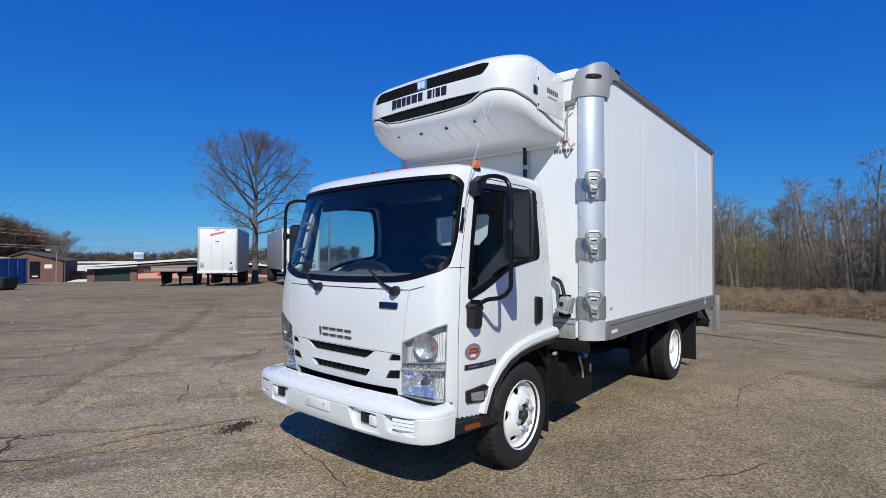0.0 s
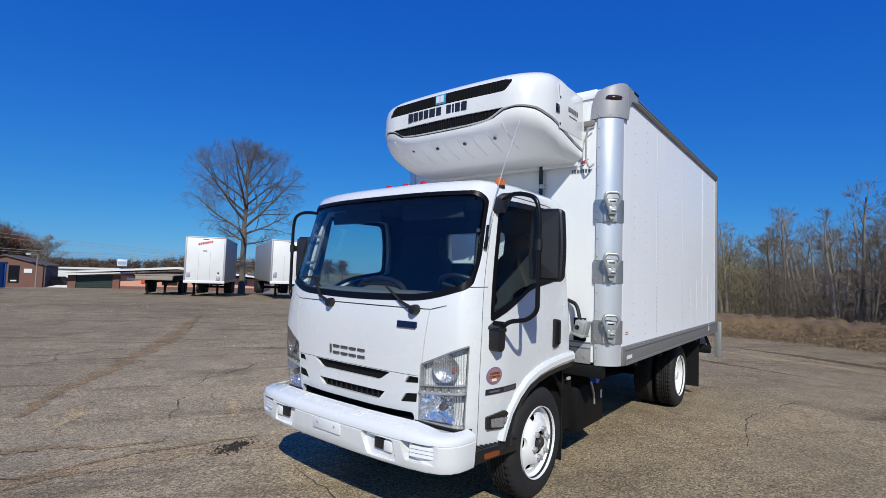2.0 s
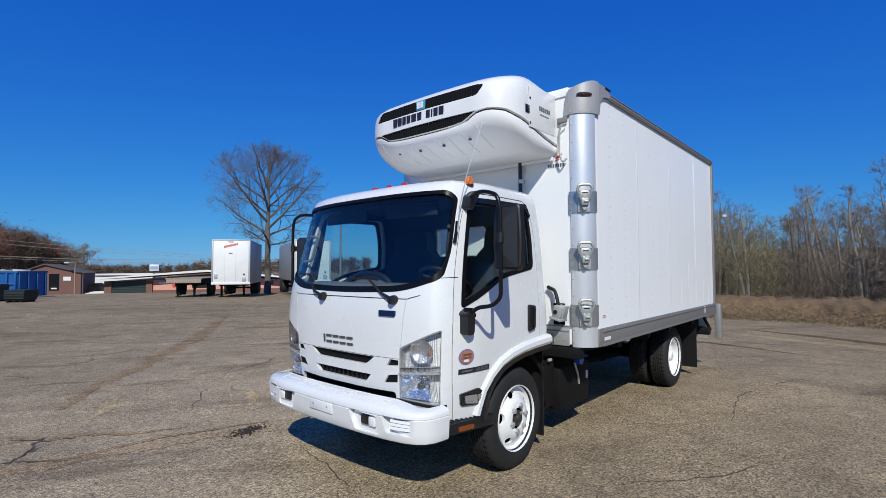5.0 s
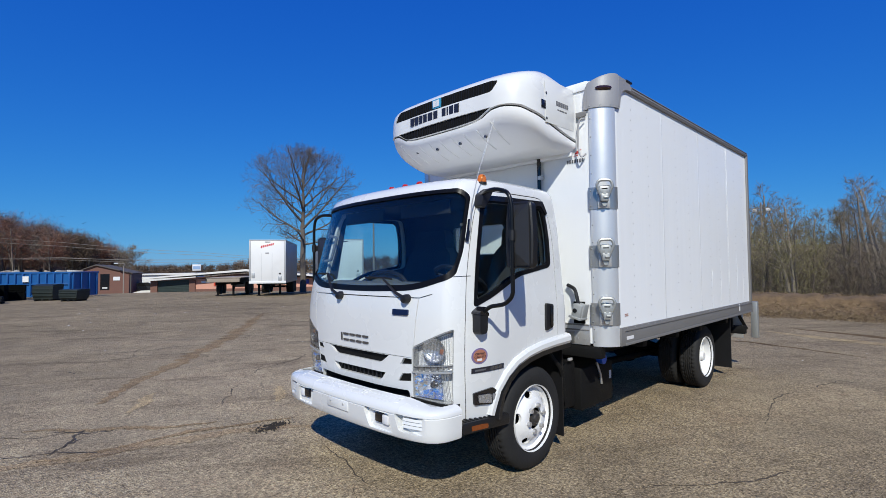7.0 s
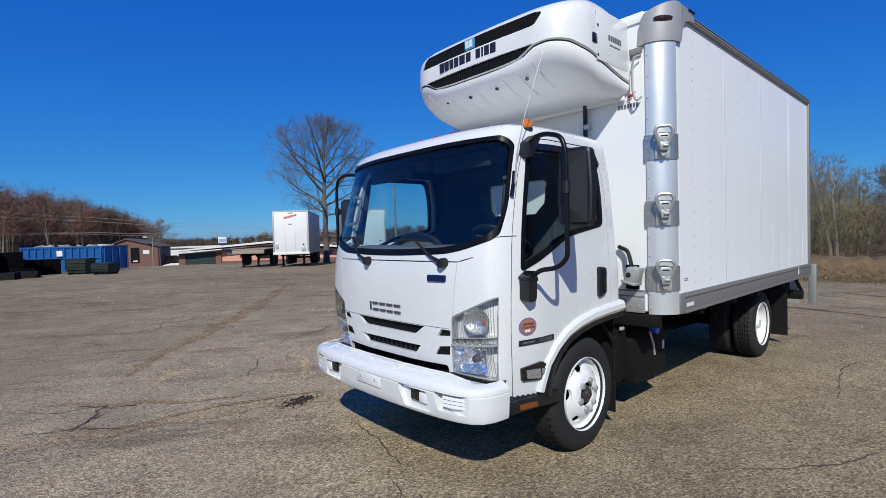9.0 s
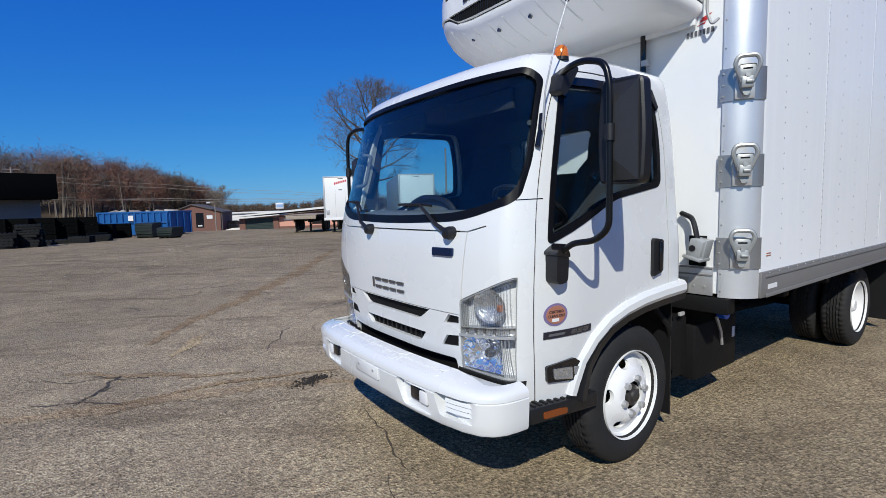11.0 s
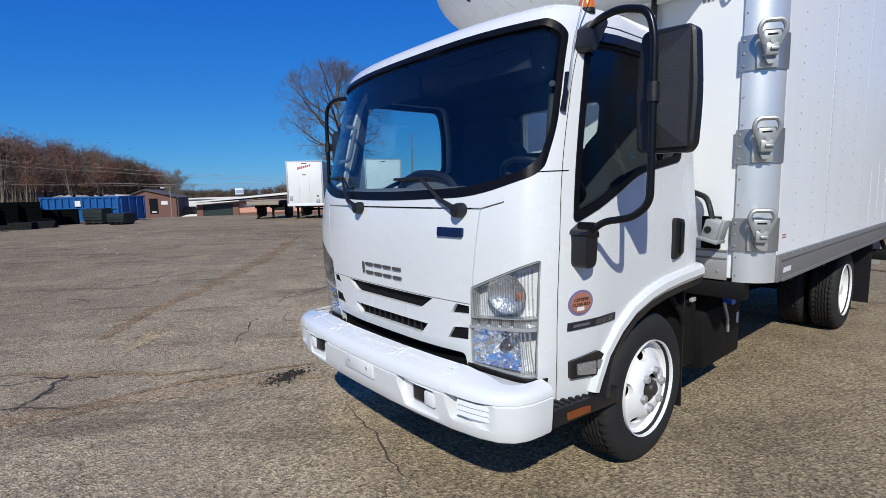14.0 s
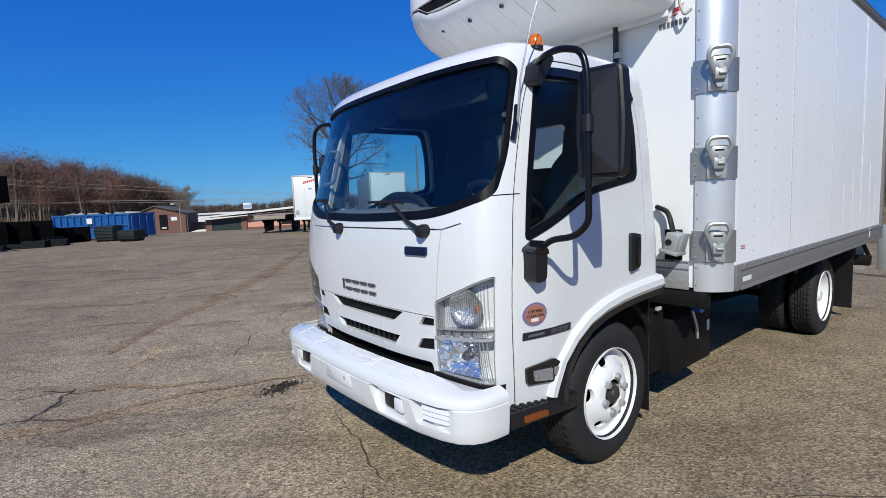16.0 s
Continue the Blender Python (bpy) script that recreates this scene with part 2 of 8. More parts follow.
def lathe(bm, profile, centre, axis="x", seg=48):
    """Turns (radius, along) pairs round an axis through centre; a closed profile gives a solid ring."""
    c = Vector(centre)
    rings = []
    for k in range(seg):
        a = 2 * math.pi * k / seg
        ring = []
        for r, t in profile:
            if axis == "x":
                ring.append(c + Vector((t, r * math.cos(a), r * math.sin(a))))
            elif axis == "y":
                ring.append(c + Vector((r * math.cos(a), t, r * math.sin(a))))
            else:
                ring.append(c + Vector((r * math.cos(a), r * math.sin(a), t)))
        rings.append(ring)
    return loft(bm, rings, closed=True)


def disc(bm, centre, r, depth, axis="x", seg=24, r2=None):
    """A short cylinder from centre along axis."""
    c = Vector(centre)
    r2 = r if r2 is None else r2
    rings = []
    for t, rr in ((0, r), (depth, r2)):
        ring = []
        for k in range(seg):
            a = 2 * math.pi * k / seg
            u, v = rr * math.cos(a), rr * math.sin(a)
            ring.append(c + Vector({"x": (t, u, v), "y": (u, t, v), "z": (u, v, t)}[axis]))
        rings.append(ring)
    return loft(bm, rings)


def rounded(poly, r=0.03, n=4):
    """A flat polygon with its corners rounded; r may be one radius for each corner."""
    out, m = [], len(poly)
    for i in range(m):
        a, b, c = Vector(poly[i - 1]), Vector(poly[i]), Vector(poly[(i + 1) % m])
        u, v = a - b, c - b
        k = min(r[i] if isinstance(r, (list, tuple)) else r, u.length * 0.48, v.length * 0.48)
        s, e = b + u.normalized() * k, b + v.normalized() * k
        out += [tuple(s.lerp(b, t).lerp(b.lerp(e, t), t)) for t in [j / n for j in range(n + 1)]]
    return out


def prism(bm, poly, axis, a, b):
    """A flat polygon pushed along an axis: 'x' takes (y, z), 'y' takes (x, z), 'z' takes (x, y)."""
    def at(p, t):
        return {"x": (t, p[0], p[1]), "y": (p[0], t, p[1]), "z": (p[0], p[1], t)}[axis]
    return loft(bm, [[at(p, a) for p in poly], [at(p, b) for p in poly]])


def carve(bm, cutter, op="DIFFERENCE"):
    """Boolean of two closed meshes; frees both and gives the result."""
    obs = []
    for b in (bm, cutter):
        bmesh.ops.recalc_face_normals(b, faces=b.faces)
        me = bpy.data.meshes.new("work")
        b.to_mesh(me)
        b.free()
        obs.append(new("work", me))
    mod = obs[0].modifiers.new("cut", "BOOLEAN")
    mod.object, mod.operation, mod.solver = obs[1], op, "EXACT"
    dg = bpy.context.evaluated_depsgraph_get()
    out = bmesh.new()
    me = bpy.data.meshes.new_from_object(obs[0].evaluated_get(dg))
    out.from_mesh(me)
    bpy.data.meshes.remove(me)
    for o in obs:
        d = o.data
        bpy.data.objects.remove(o)
        bpy.data.meshes.remove(d)
    return out


def flip(bm):
    """The same mesh mirrored over x = 0."""
    for v in bm.verts:
        v.co.x = -v.co.x
    bmesh.ops.reverse_faces(bm, faces=bm.faces)
    return bm


# ---- ground ----
def fall(x, y):
    """Height of the lot: level under the truck, falling away to the west and the north."""
    dx, dy = x - 3.0, max(0.0, y - 6.0)
    r = math.hypot(x - 3.0, y + 2.0)
    k = min(1.0, 95.0 / max(r, 1e-6))
    z = -(0.000225 * (dx * k) ** 2 + 0.0008 * (dy * k) ** 2) if r < 95 else -(0.000225 * (dx * k) ** 2 + 0.0008 * min(dy * k, 40) ** 2)
    z = max(z, -2.2)
    ex = max(0.0, abs(x - 0.2) - 1.3) / 2.0
    ey = max(0.0, abs(y - 3.2) - 3.2) / 2.0
    return z + 0.045 * math.exp(-(ex * ex + ey * ey) * 1.6)


def asphalt(name="worn_asphalt", tint=None):
    m = bpy.data.materials.new(name)
    m.use_nodes = True
    n, l = nodes_of(m)
    b = n["Principled BSDF"]
    b.inputs["Roughness"].default_value = 0.85
    b.inputs["Specular IOR Level"].default_value = 0.08
    tc = n.new("ShaderNodeTexCoord")

    def noise_at(scale, detail, rough=0.6, stretch=None, turn=0.0, warp=0.0):
        t = n.new("ShaderNodeTexNoise")
        t.inputs["Scale"].default_value, t.inputs["Detail"].default_value, t.inputs["Roughness"].default_value = scale, detail, rough
        t.inputs["Distortion"].default_value = warp
        src = tc.outputs["Object"]
        if stretch:
            mp = n.new("ShaderNodeMapping")
            mp.inputs["Scale"].default_value = stretch
            mp.inputs["Rotation"].default_value = (0, 0, turn)
            l.new(src, mp.inputs[0])
            src = mp.outputs[0]
        l.new(src, t.inputs["Vector"])
        return t.outputs["Fac"]

    def ramp(fac, stops):
        r = n.new("ShaderNodeValToRGB")
        e = r.color_ramp.elements
        while len(e) < len(stops):
            e.new(0.5)
        for q, (p, c) in zip(e, stops):
            q.position, q.color = p, (*c, 1)
        l.new(fac, r.inputs[0])
        return r.outputs[0]

    def blend(a, c, fac, mode="MIX"):
        x = n.new("ShaderNodeMix")
        x.data_type, x.blend_type = "RGBA", mode
        if isinstance(fac, float):
            x.inputs[0].default_value = fac
        else:
            l.new(fac, x.inputs[0])
        l.new(a, x.inputs[6])
        if isinstance(c, tuple):
            x.inputs[7].default_value = (*c, 1)
        else:
            l.new(c, x.inputs[7])
        return x.outputs[2]

    broad = noise_at(0.12, 5)
    mid = noise_at(0.9, 6)
    stone = n.new("ShaderNodeTexVoronoi")
    stone.inputs["Scale"].default_value = 68.0
    l.new(tc.outputs["Object"], stone.inputs["Vector"])
    grit = noise_at(44, 5, 0.85)
    base = ramp(broad, [(0.3, (0.283, 0.225, 0.149)), (0.55, (0.370, 0.295, 0.197)), (0.8, (0.460, 0.368, 0.246))])
    base = blend(base, ramp(mid, [(0.25, (0.42, 0.42, 0.42)), (0.5, (0.62, 0.62, 0.62)), (0.75, (0.85, 0.83, 0.80))]), 0.55, "OVERLAY")
    chips = ramp(stone.outputs["Color"], [(0.1, (0.16, 0.155, 0.15)), (0.5, (0.5, 0.5, 0.5)), (0.9, (0.88, 0.86, 0.82))])
    base = blend(base, chips, 0.66, "OVERLAY")
    base = blend(base, ramp(grit, [(0.36, (0.15, 0.15, 0.15)), (0.5, (0.5, 0.5, 0.5)), (0.66, (0.88, 0.87, 0.85))]), 0.66, "OVERLAY")
    pits = ramp(noise_at(20, 8, 0.75, None, 0.0, 1.6), [(0.30, (0.12, 0.12, 0.12)), (0.42, (0.5, 0.5, 0.5)), (0.7, (0.6, 0.6, 0.59))])
    base = blend(base, pits, 0.58, "OVERLAY")
    blotch = ramp(noise_at(2.3, 7, 0.7, None, 0.0, 0.9), [(0.33, (0.36, 0.355, 0.36)), (0.5, (0.5, 0.5, 0.5)), (0.68, (0.62, 0.615, 0.59))])
    base = blend(base, blotch, 0.6, "OVERLAY")
    # sandy streaks that run with the traffic
    sand = ramp(noise_at(0.5, 7, 0.6, (0.35, 1.6, 1), 0.25, 0.6), [(0.56, (0, 0, 0)), (0.74, (1, 1, 1))])
    base = blend(base, (0.30, 0.235, 0.165), blend(sand, (0.45, 0.45, 0.45), 1.0, "MULTIPLY"))
    dark = ramp(noise_at(0.35, 8, 0.65, (0.5, 1.5, 1), -0.2, 0.8), [(0.6, (0, 0, 0)), (0.72, (1, 1, 1))])
    base = blend(base, (0.075, 0.064, 0.055), blend(dark, (0.35, 0.35, 0.35), 1.0, "MULTIPLY"))
    # rusty wash and pale wear drawn out along the fall of the lot
    def along(scale, long, wide, shift, stops):
        t = n.new("ShaderNodeTexNoise")
        t.inputs["Scale"].default_value, t.inputs["Detail"].default_value, t.inputs["Roughness"].default_value, t.inputs["Distortion"].default_value = scale, 8, 0.68, 0.7
        mp = n.new("ShaderNodeMapping")
        mp.vector_type = "TEXTURE"
        mp.inputs["Location"].default_value = (shift, shift * 0.7, 0)
        mp.inputs["Rotation"].default_value = (0, 0, math.radians(57))
        mp.inputs["Scale"].default_value = (long, wide, 1)
        l.new(tc.outputs["Object"], mp.inputs[0])
        l.new(mp.outputs[0], t.inputs["Vector"])
        return ramp(t.outputs["Fac"], stops)

    rust = along(0.8, 2.6, 0.55, 3.1, [(0.53, (0, 0, 0)), (0.66, (0.52, 0.52, 0.52))])
    base = blend(base, (0.105, 0.074, 0.050), rust)
    pale = along(0.7, 2.0, 0.8, 11.7, [(0.52, (0, 0, 0)), (0.68, (0.42, 0.42, 0.42))])
    base = blend(base, (0.37, 0.31, 0.215), pale)
    # fine crazing of the old surface
    warpn = n.new("ShaderNodeTexNoise")
    warpn.inputs["Scale"].default_value, warpn.inputs["Detail"].default_value = 1.1, 6
    l.new(tc.outputs["Object"], warpn.inputs["Vector"])
    wadd = n.new("ShaderNodeVectorMath")
    wadd.operation = "MULTIPLY_ADD"
    wadd.inputs[1].default_value = (0.7, 0.7, 0.7)
    l.new(warpn.outputs["Color"], wadd.inputs[0])
    l.new(tc.outputs["Object"], wadd.inputs[2])
    crack = n.new("ShaderNodeTexVoronoi")
    crack.feature = "DISTANCE_TO_EDGE"
    crack.inputs["Scale"].default_value = 0.42
    l.new(wadd.outputs[0], crack.inputs["Vector"])
    line = ramp(crack.outputs["Distance"], [(0.0, (0.85, 0.85, 0.85)), (0.004, (0.5, 0.5, 0.5)), (0.010, (0, 0, 0))])
    patchy = ramp(noise_at(0.3, 3), [(0.54, (0, 0, 0)), (0.68, (1, 1, 1))])
    base = blend(base, (0.07, 0.06, 0.05), blend(line, patchy, 1.0, "MULTIPLY"))
    # paler within a few metres of (-2, 1), darker with distance, warped by noise
    far = n.new("ShaderNodeVectorMath")
    far.operation = "DISTANCE"
    far.inputs[1].default_value = (-2.0, 1.0, 0.0)
    l.new(wadd.outputs[0], far.inputs[0])
    reach = n.new("ShaderNodeMapRange")
    reach.inputs["From Min"].default_value, reach.inputs["From Max"].default_value = 1.5, 14.0
    l.new(far.outputs["Value"], reach.inputs["Value"])
    base = blend(base, ramp(reach.outputs[0], [(0.0, (0.99, 0.99, 0.99)), (0.25, (0.81, 0.805, 0.79)), (1.0, (0.69, 0.68, 0.65))]), 1.0, "MULTIPLY")
    if tint:
        base = blend(base, tint, 1.0, "MULTIPLY")
    l.new(base, b.inputs["Base Color"])
    h1 = n.new("ShaderNodeBump")
    h1.inputs["Strength"].default_value, h1.inputs["Distance"].default_value = 0.8, 0.012
    l.new(stone.outputs["Distance"], h1.inputs["Height"])
    h2 = n.new("ShaderNodeBump")
    h2.inputs["Strength"].default_value, h2.inputs["Distance"].default_value = 0.75, 0.014
    l.new(grit, h2.inputs["Height"])
    l.new(h1.outputs[0], h2.inputs["Normal"])
    l.new(h2.outputs[0], b.inputs["Normal"])
    return m


M["asphalt"] = asphalt()


def ground_sheet():
    bm = B()
    rings = [0.0] + [0.8 * 1.12 ** i for i in range(46)]
    rings = [r for r in rings if r < 130] + [180, 300, 600, 1500, 3500]
    n = 96
    rows = []
    for r in rings[1:]:
        row = []
        for k in range(n):
            a = 2 * math.pi * k / n
            x, y = 1.0 + r * math.cos(a), 1.0 + r * math.sin(a)
            row.append(bm.verts.new((x, y, fall(x, y))))
        rows.append(row)
    c = bm.verts.new((1.0, 1.0, fall(1, 1)))
    for i in range(n):
        bm.faces.new((c, rows[0][i], rows[0][(i + 1) % n]))
    for a, b in zip(rows, rows[1:]):
        for i in range(n):
            j = (i + 1) % n
            bm.faces.new((a[i], b[i], b[j], a[j]))
    return solo("ground", bm, M["asphalt"], "worn sandy brown asphalt lot with cracks", "ground", kind="structure", angle=180)


ground_sheet()


# ---- the refrigerated box truck ----
truck = thing("box_truck", "white refrigerated box truck parked on worn asphalt", "truck")

# cab outline by height: z, half width, front at the middle, back
CAB = [(0.545, 0.975, 0.083, 1.53), (0.74, 1.0, 0.06, 1.53), (0.85, 1.012, 0.048, 1.53), (1.0, 1.02, 0.036, 1.53), (1.15, 1.022, 0.028, 1.53), (1.3, 1.02, 0.03, 1.53),
       (1.4, 1.012, 0.036, 1.53), (1.49, 1.004, 0.048, 1.525), (1.6, 0.998, 0.073, 1.52), (1.75, 0.992, 0.112, 1.51), (1.9, 0.985, 0.15, 1.5), (2.05, 0.977, 0.19, 1.485),
       (2.17, 0.968, 0.222, 1.465), (2.23, 0.962, 0.242, 1.455), (2.28, 0.955, 0.262, 1.44), (2.312, 0.942, 0.288, 1.41), (2.335, 0.905, 0.335, 1.36), (2.35, 0.82, 0.44, 1.26),
       (2.357, 0.5, 0.72, 1.05)]
# how the front sweeps back towards the doors: a shallow bow, then a broad rounded corner
BOW, TURN, KNEE, SWEEP = 0.14, 0.86, (0.965, 0.13), 0.46


def corner(t):
    """The corner's curve as (share of the half width, depth behind the nose)."""
    k0, k1, k2 = (1 - t) ** 2, 2 * t * (1 - t), t * t
    return TURN * k0 + KNEE[0] * k1 + k2, BOW * TURN ** 3 * k0 + KNEE[1] * k1 + SWEEP * k2


def bow(u):
    """How far the skin lies behind the nose at a share u of the half width."""
    if u <= TURN:
        return BOW * u ** 3
    a, b, c = TURN - 2 * KNEE[0] + 1, 2 * (KNEE[0] - TURN), TURN - min(u, 1.0)
    return corner((-b + math.sqrt(max(0.0, b * b - 4 * a * c))) / (2 * a))[1]


def cab_ring(z, w, f, b, off):
    w, f, b = w - off, f + off, b + 0.025 - off
    half = [(w * TURN * i / 12, f + bow(TURN * i / 12)) for i in range(13)]
    for i in range(1, 11):
        u, d = corner(i / 10)
        half.append((w * u, f + d))
    ys = half[-1][1]
    for i in range(1, 11):
        half.append((w - 0.012 * i / 10, ys + (b - 0.07 - ys) * i / 10))
    for i in range(1, 5):
        a = math.pi / 2 * i / 4
        half.append((w - 0.012 - 0.07 * (1 - math.cos(a)), b - 0.07 + 0.07 * math.sin(a)))
    xe = half[-1][0]
    for i in range(1, 6):
        half.append((xe * (1 - i / 5), b))
    ring = half + [(-x, y) for x, y in reversed(half[1:-1])]
    return [(x, y, z) for x, y in ring]


def cab_solid(off=0.0, drop=0.0):
    top = CAB[-1][0]
    foot = [cab_ring(CAB[0][0] - drop, *CAB[0][1:], off)] if drop else []
    return loft(B(), foot + [cab_ring(z if z < 2.2 else z - off * (z - 2.2) / (top - 2.2), w, f, b, off) for z, w, f, b in CAB])


def cab_skin(outer, thick):
    """A closed sheet that follows the cab at a depth below its surface."""
    return carve(cab_solid(outer), cab_solid(outer + thick, 0.06))


WS = rounded([(-0.918, 1.592), (-0.655, 1.507), (0, 1.486), (0.655, 1.507), (0.918, 1.592), (0.928, 1.78), (0.905, 2.195), (0.86, 2.246), (0.5, 2.25), (-0.5, 2.25), (-0.86, 2.246), (-0.905, 2.195), (-0.928, 1.78)],
             [0.05, 0.3, 0.5, 0.3, 0.05, 0.3, 0.06, 0.06, 0.3, 0.3, 0.06, 0.06, 0.3], 6)
WS_IN = rounded([(-0.904, 1.624), (-0.64, 1.548), (0, 1.528), (0.64, 1.548), (0.904, 1.624), (0.919, 1.78), (0.897, 2.182), (0.845, 2.220), (0.5, 2.224), (-0.5, 2.224), (-0.845, 2.220), (-0.897, 2.182), (-0.919, 1.78)],
                [0.07, 0.3, 0.5, 0.3, 0.07, 0.3, 0.06, 0.06, 0.3, 0.3, 0.06, 0.06, 0.3], 6)
DW = rounded([(0.342, 1.388), (0.645, 1.50), (0.86, 1.598), (1.318, 1.668), (1.315, 1.95), (1.258, 2.19), (0.515, 2.18), (0.478, 2.11), (0.395, 1.73)],
             [0.03, 0.1, 0.1, 0.05, 0.2, 0.06, 0.05, 0.05, 0.3], 5)
DW_IN = rounded([(0.370, 1.428), (0.64, 1.53), (0.85, 1.625), (1.286, 1.692), (1.282, 1.95), (1.232, 2.155), (0.525, 2.145), (0.502, 2.09), (0.422, 1.73)],
                [0.03, 0.1, 0.1, 0.05, 0.2, 0.06, 0.04, 0.05, 0.3], 5)
DOOR = rounded([(0.300, 0.566), (0.545, 0.576), (0.585, 0.68), (0.64, 0.83), (0.80, 0.965), (1.05, 1.035), (1.385, 1.06), (1.395, 1.6), (1.375, 1.95), (1.285, 2.245), (0.505, 2.240), (0.485, 2.22), (0.405, 2.036), (0.305, 1.64), (0.253, 1.27), (0.252, 0.94)],
               [0.02, 0.03, 0.03, 0.15, 0.2, 0.2, 0.03, 0.1, 0.2, 0.12, 0.02, 0.02, 0.2, 0.2, 0.2, 0.2], 4)
REAR = rounded([(-0.25, 1.79), (0.42, 1.79), (0.42, 2.075), (-0.25, 2.075)], 0.045)
VENTS = ([(0.516, 0.969), (0.628, 0.980), (0.630, 1.016), (0.555, 1.019)], [(0.485, 0.842), (0.612, 0.857), (0.619, 0.914), (0.530, 0.903)])
ARCH = [(0.59, 0.3), (0.59, 0.63), (0.63, 0.74), (0.70, 0.832), (0.80, 0.90), (0.93, 0.945), (1.1, 0.975), (1.3, 0.99), (1.7, 1.005), (1.7, 0.3)]


def inset(poly, d):
    """The polygon moved inwards by d."""
    area = sum(poly[i - 1][0] * poly[i][1] - poly[i][0] * poly[i - 1][1] for i in range(len(poly)))
    s = 1 if area > 0 else -1
    out = []
    for i in range(len(poly)):
        a, b, c = Vector(poly[i - 1]), Vector(poly[i]), Vector(poly[(i + 1) % len(poly)])
        u, v = (b - a).normalized(), (c - b).normalized()
        nn = Vector((-(u.y + v.y), u.x + v.x))
        if nn.length < 1e-6:
            nn = Vector((-u.y, u.x))
        nn.normalize()
        out.append(tuple(b + nn * d * s))
    return out


def build_cab():
    hl = rounded([(0.614, 0.740), (0.914, 0.720), (0.939, 1.0), (0.945, 1.244), (0.643, 1.104)], [0.012, 0.012, 0.1, 0.012, 0.012], 2)
    # openings, then the hollow behind them
    mesh = carve(cab_solid(), prism(B(), WS, "y", -0.3, 0.62))
    mesh = carve(mesh, carve(cab_solid(0.05), slab(-1.2, 1.2, -0.2, 1.47, 1.0, 2.275), "INTERSECT"))
    mesh = carve(mesh, prism(B(), REAR, "y", 1.3, 1.8))
    mesh = carve(mesh, prism(B(), ARCH, "x", -1.3, 1.3))
    for s in (1, -1):
        c = prism(B(), DOOR, "x", 0.80, 1.2)
        mesh = carve(mesh, c if s > 0 else flip(c))
        c = prism(B(), hl, "y", -0.2, 0.30)
        mesh = carve(mesh, c if s > 0 else flip(c))
    # grille slots, side vents and shut lines
    up = rounded([(-0.305, 0.958), (0.305, 0.958), (0.402, 1.0215), (-0.402, 1.0215)], [0.03, 0.03, 0.004, 0.004], 3)
    lo = rounded([(-0.295, 0.826), (0.295, 0.826), (0.352, 0.885), (-0.352, 0.885)], [0.02, 0.02, 0.004, 0.004], 3)
    for p in (up, lo):
        mesh = carve(mesh, prism(B(), p, "y", -0.1, 0.13))
    for s in (1, -1):
        for q in VENTS:
            mesh = carve(mesh, prism(B(), [(x * s, z) for x, z in q], "y", -0.1, 0.14))
        mesh = carve(mesh, prism(B(), [(0.644 * s, 1.022), (0.650 * s, 1.022), (0.695 * s, 1.45), (0.688 * s, 1.45)], "y", -0.1, 0.105))
    mesh = carve(mesh, slab(-0.696, 0.696, -0.1, 0.1, 1.449, 1.457))
    mesh = carve(mesh, slab(-0.650, 0.650, -0.1, 0.075, 1.0235, 1.028))
    for s in (1, -1):
        mesh = carve(mesh, prism(B(), [(0.694 * s, 1.449), (0.80 * s, 1.478), (0.80 * s, 1.485), (0.694 * s, 1.457)], "y", -0.1, 0.137))
    mesh = carve(mesh, prism(B(), rounded([(-0.62, 0.5), (0.62, 0.5), (0.585, 0.785), (0.3, 0.778), (-0.3, 0.778), (-0.585, 0.785)], [0.01, 0.01, 0.02, 0.1, 0.1, 0.02]), "y", -0.2, 0.14))
    part("cab_body", mesh, M["paint"], truck, "glossy white steel tilt cab", 28)
    # doors with their gap
    for s in (1, -1):
        d = carve(cab_skin(0.0, 0.05), prism(B(), inset(DOOR, 0.007), "x", 0.80, 1.2), "INTERSECT")
        d = carve(d, prism(B(), DW, "x", 0.8, 1.2))
        door = part("door", d if s > 0 else flip(d), M["paint"], truck, "closed white cab door", 28)
        # a nearly flush black strip paints the shade in the door's gap
        gap = carve(cab_skin(0.003, 0.02), prism(B(), inset(DOOR, -0.0003), "x", 0.8, 1.2), "INTERSECT")
        gap = carve(gap, prism(B(), inset(DOOR, 0.0067), "x", 0.7, 1.3))
        part("door_gap_shade", gap if s > 0 else flip(gap), M["gloss_black"], door, "black strip painted for the shade in the door gap")
        g = carve(cab_skin(0.008, 0.006), prism(B(), DW_IN, "x", 0.8, 1.2), "INTERSECT")
        gl = part("door_window", g if s > 0 else flip(g), M["side_glass"], door, "dark tinted side glass")
        gl.visible_shadow = False
        f = carve(cab_skin(-0.004, 0.024), prism(B(), inset(DW, -0.004), "x", 0.8, 1.2), "INTERSECT")
        f = carve(f, prism(B(), DW_IN, "x", 0.7, 1.3))
        part("window_seal", f if s > 0 else flip(f), M["frit"], door, "black rubber window seal")
        v = carve(cab_skin(-0.014, 0.018), prism(B(), [(0.482, 2.11), (0.515, 2.20), (1.25, 2.215), (1.305, 2.12), (1.282, 2.10), (1.222, 2.17), (0.53, 2.16), (0.508, 2.095)], "x", 0.8, 1.2), "INTERSECT")
        part("rain_visor", v if s > 0 else flip(v), M["gloss_black"], door, "black rain visor over the side glass")
        # handle in its dark cup
        bm = prism(B(), rounded([(1.182, 1.142), (1.285, 1.165), (1.292, 1.352), (1.19, 1.368)], 0.022), "x", 1.012, 1.032)
        part("handle_cup", bm if s > 0 else flip(bm), M["black"], door)
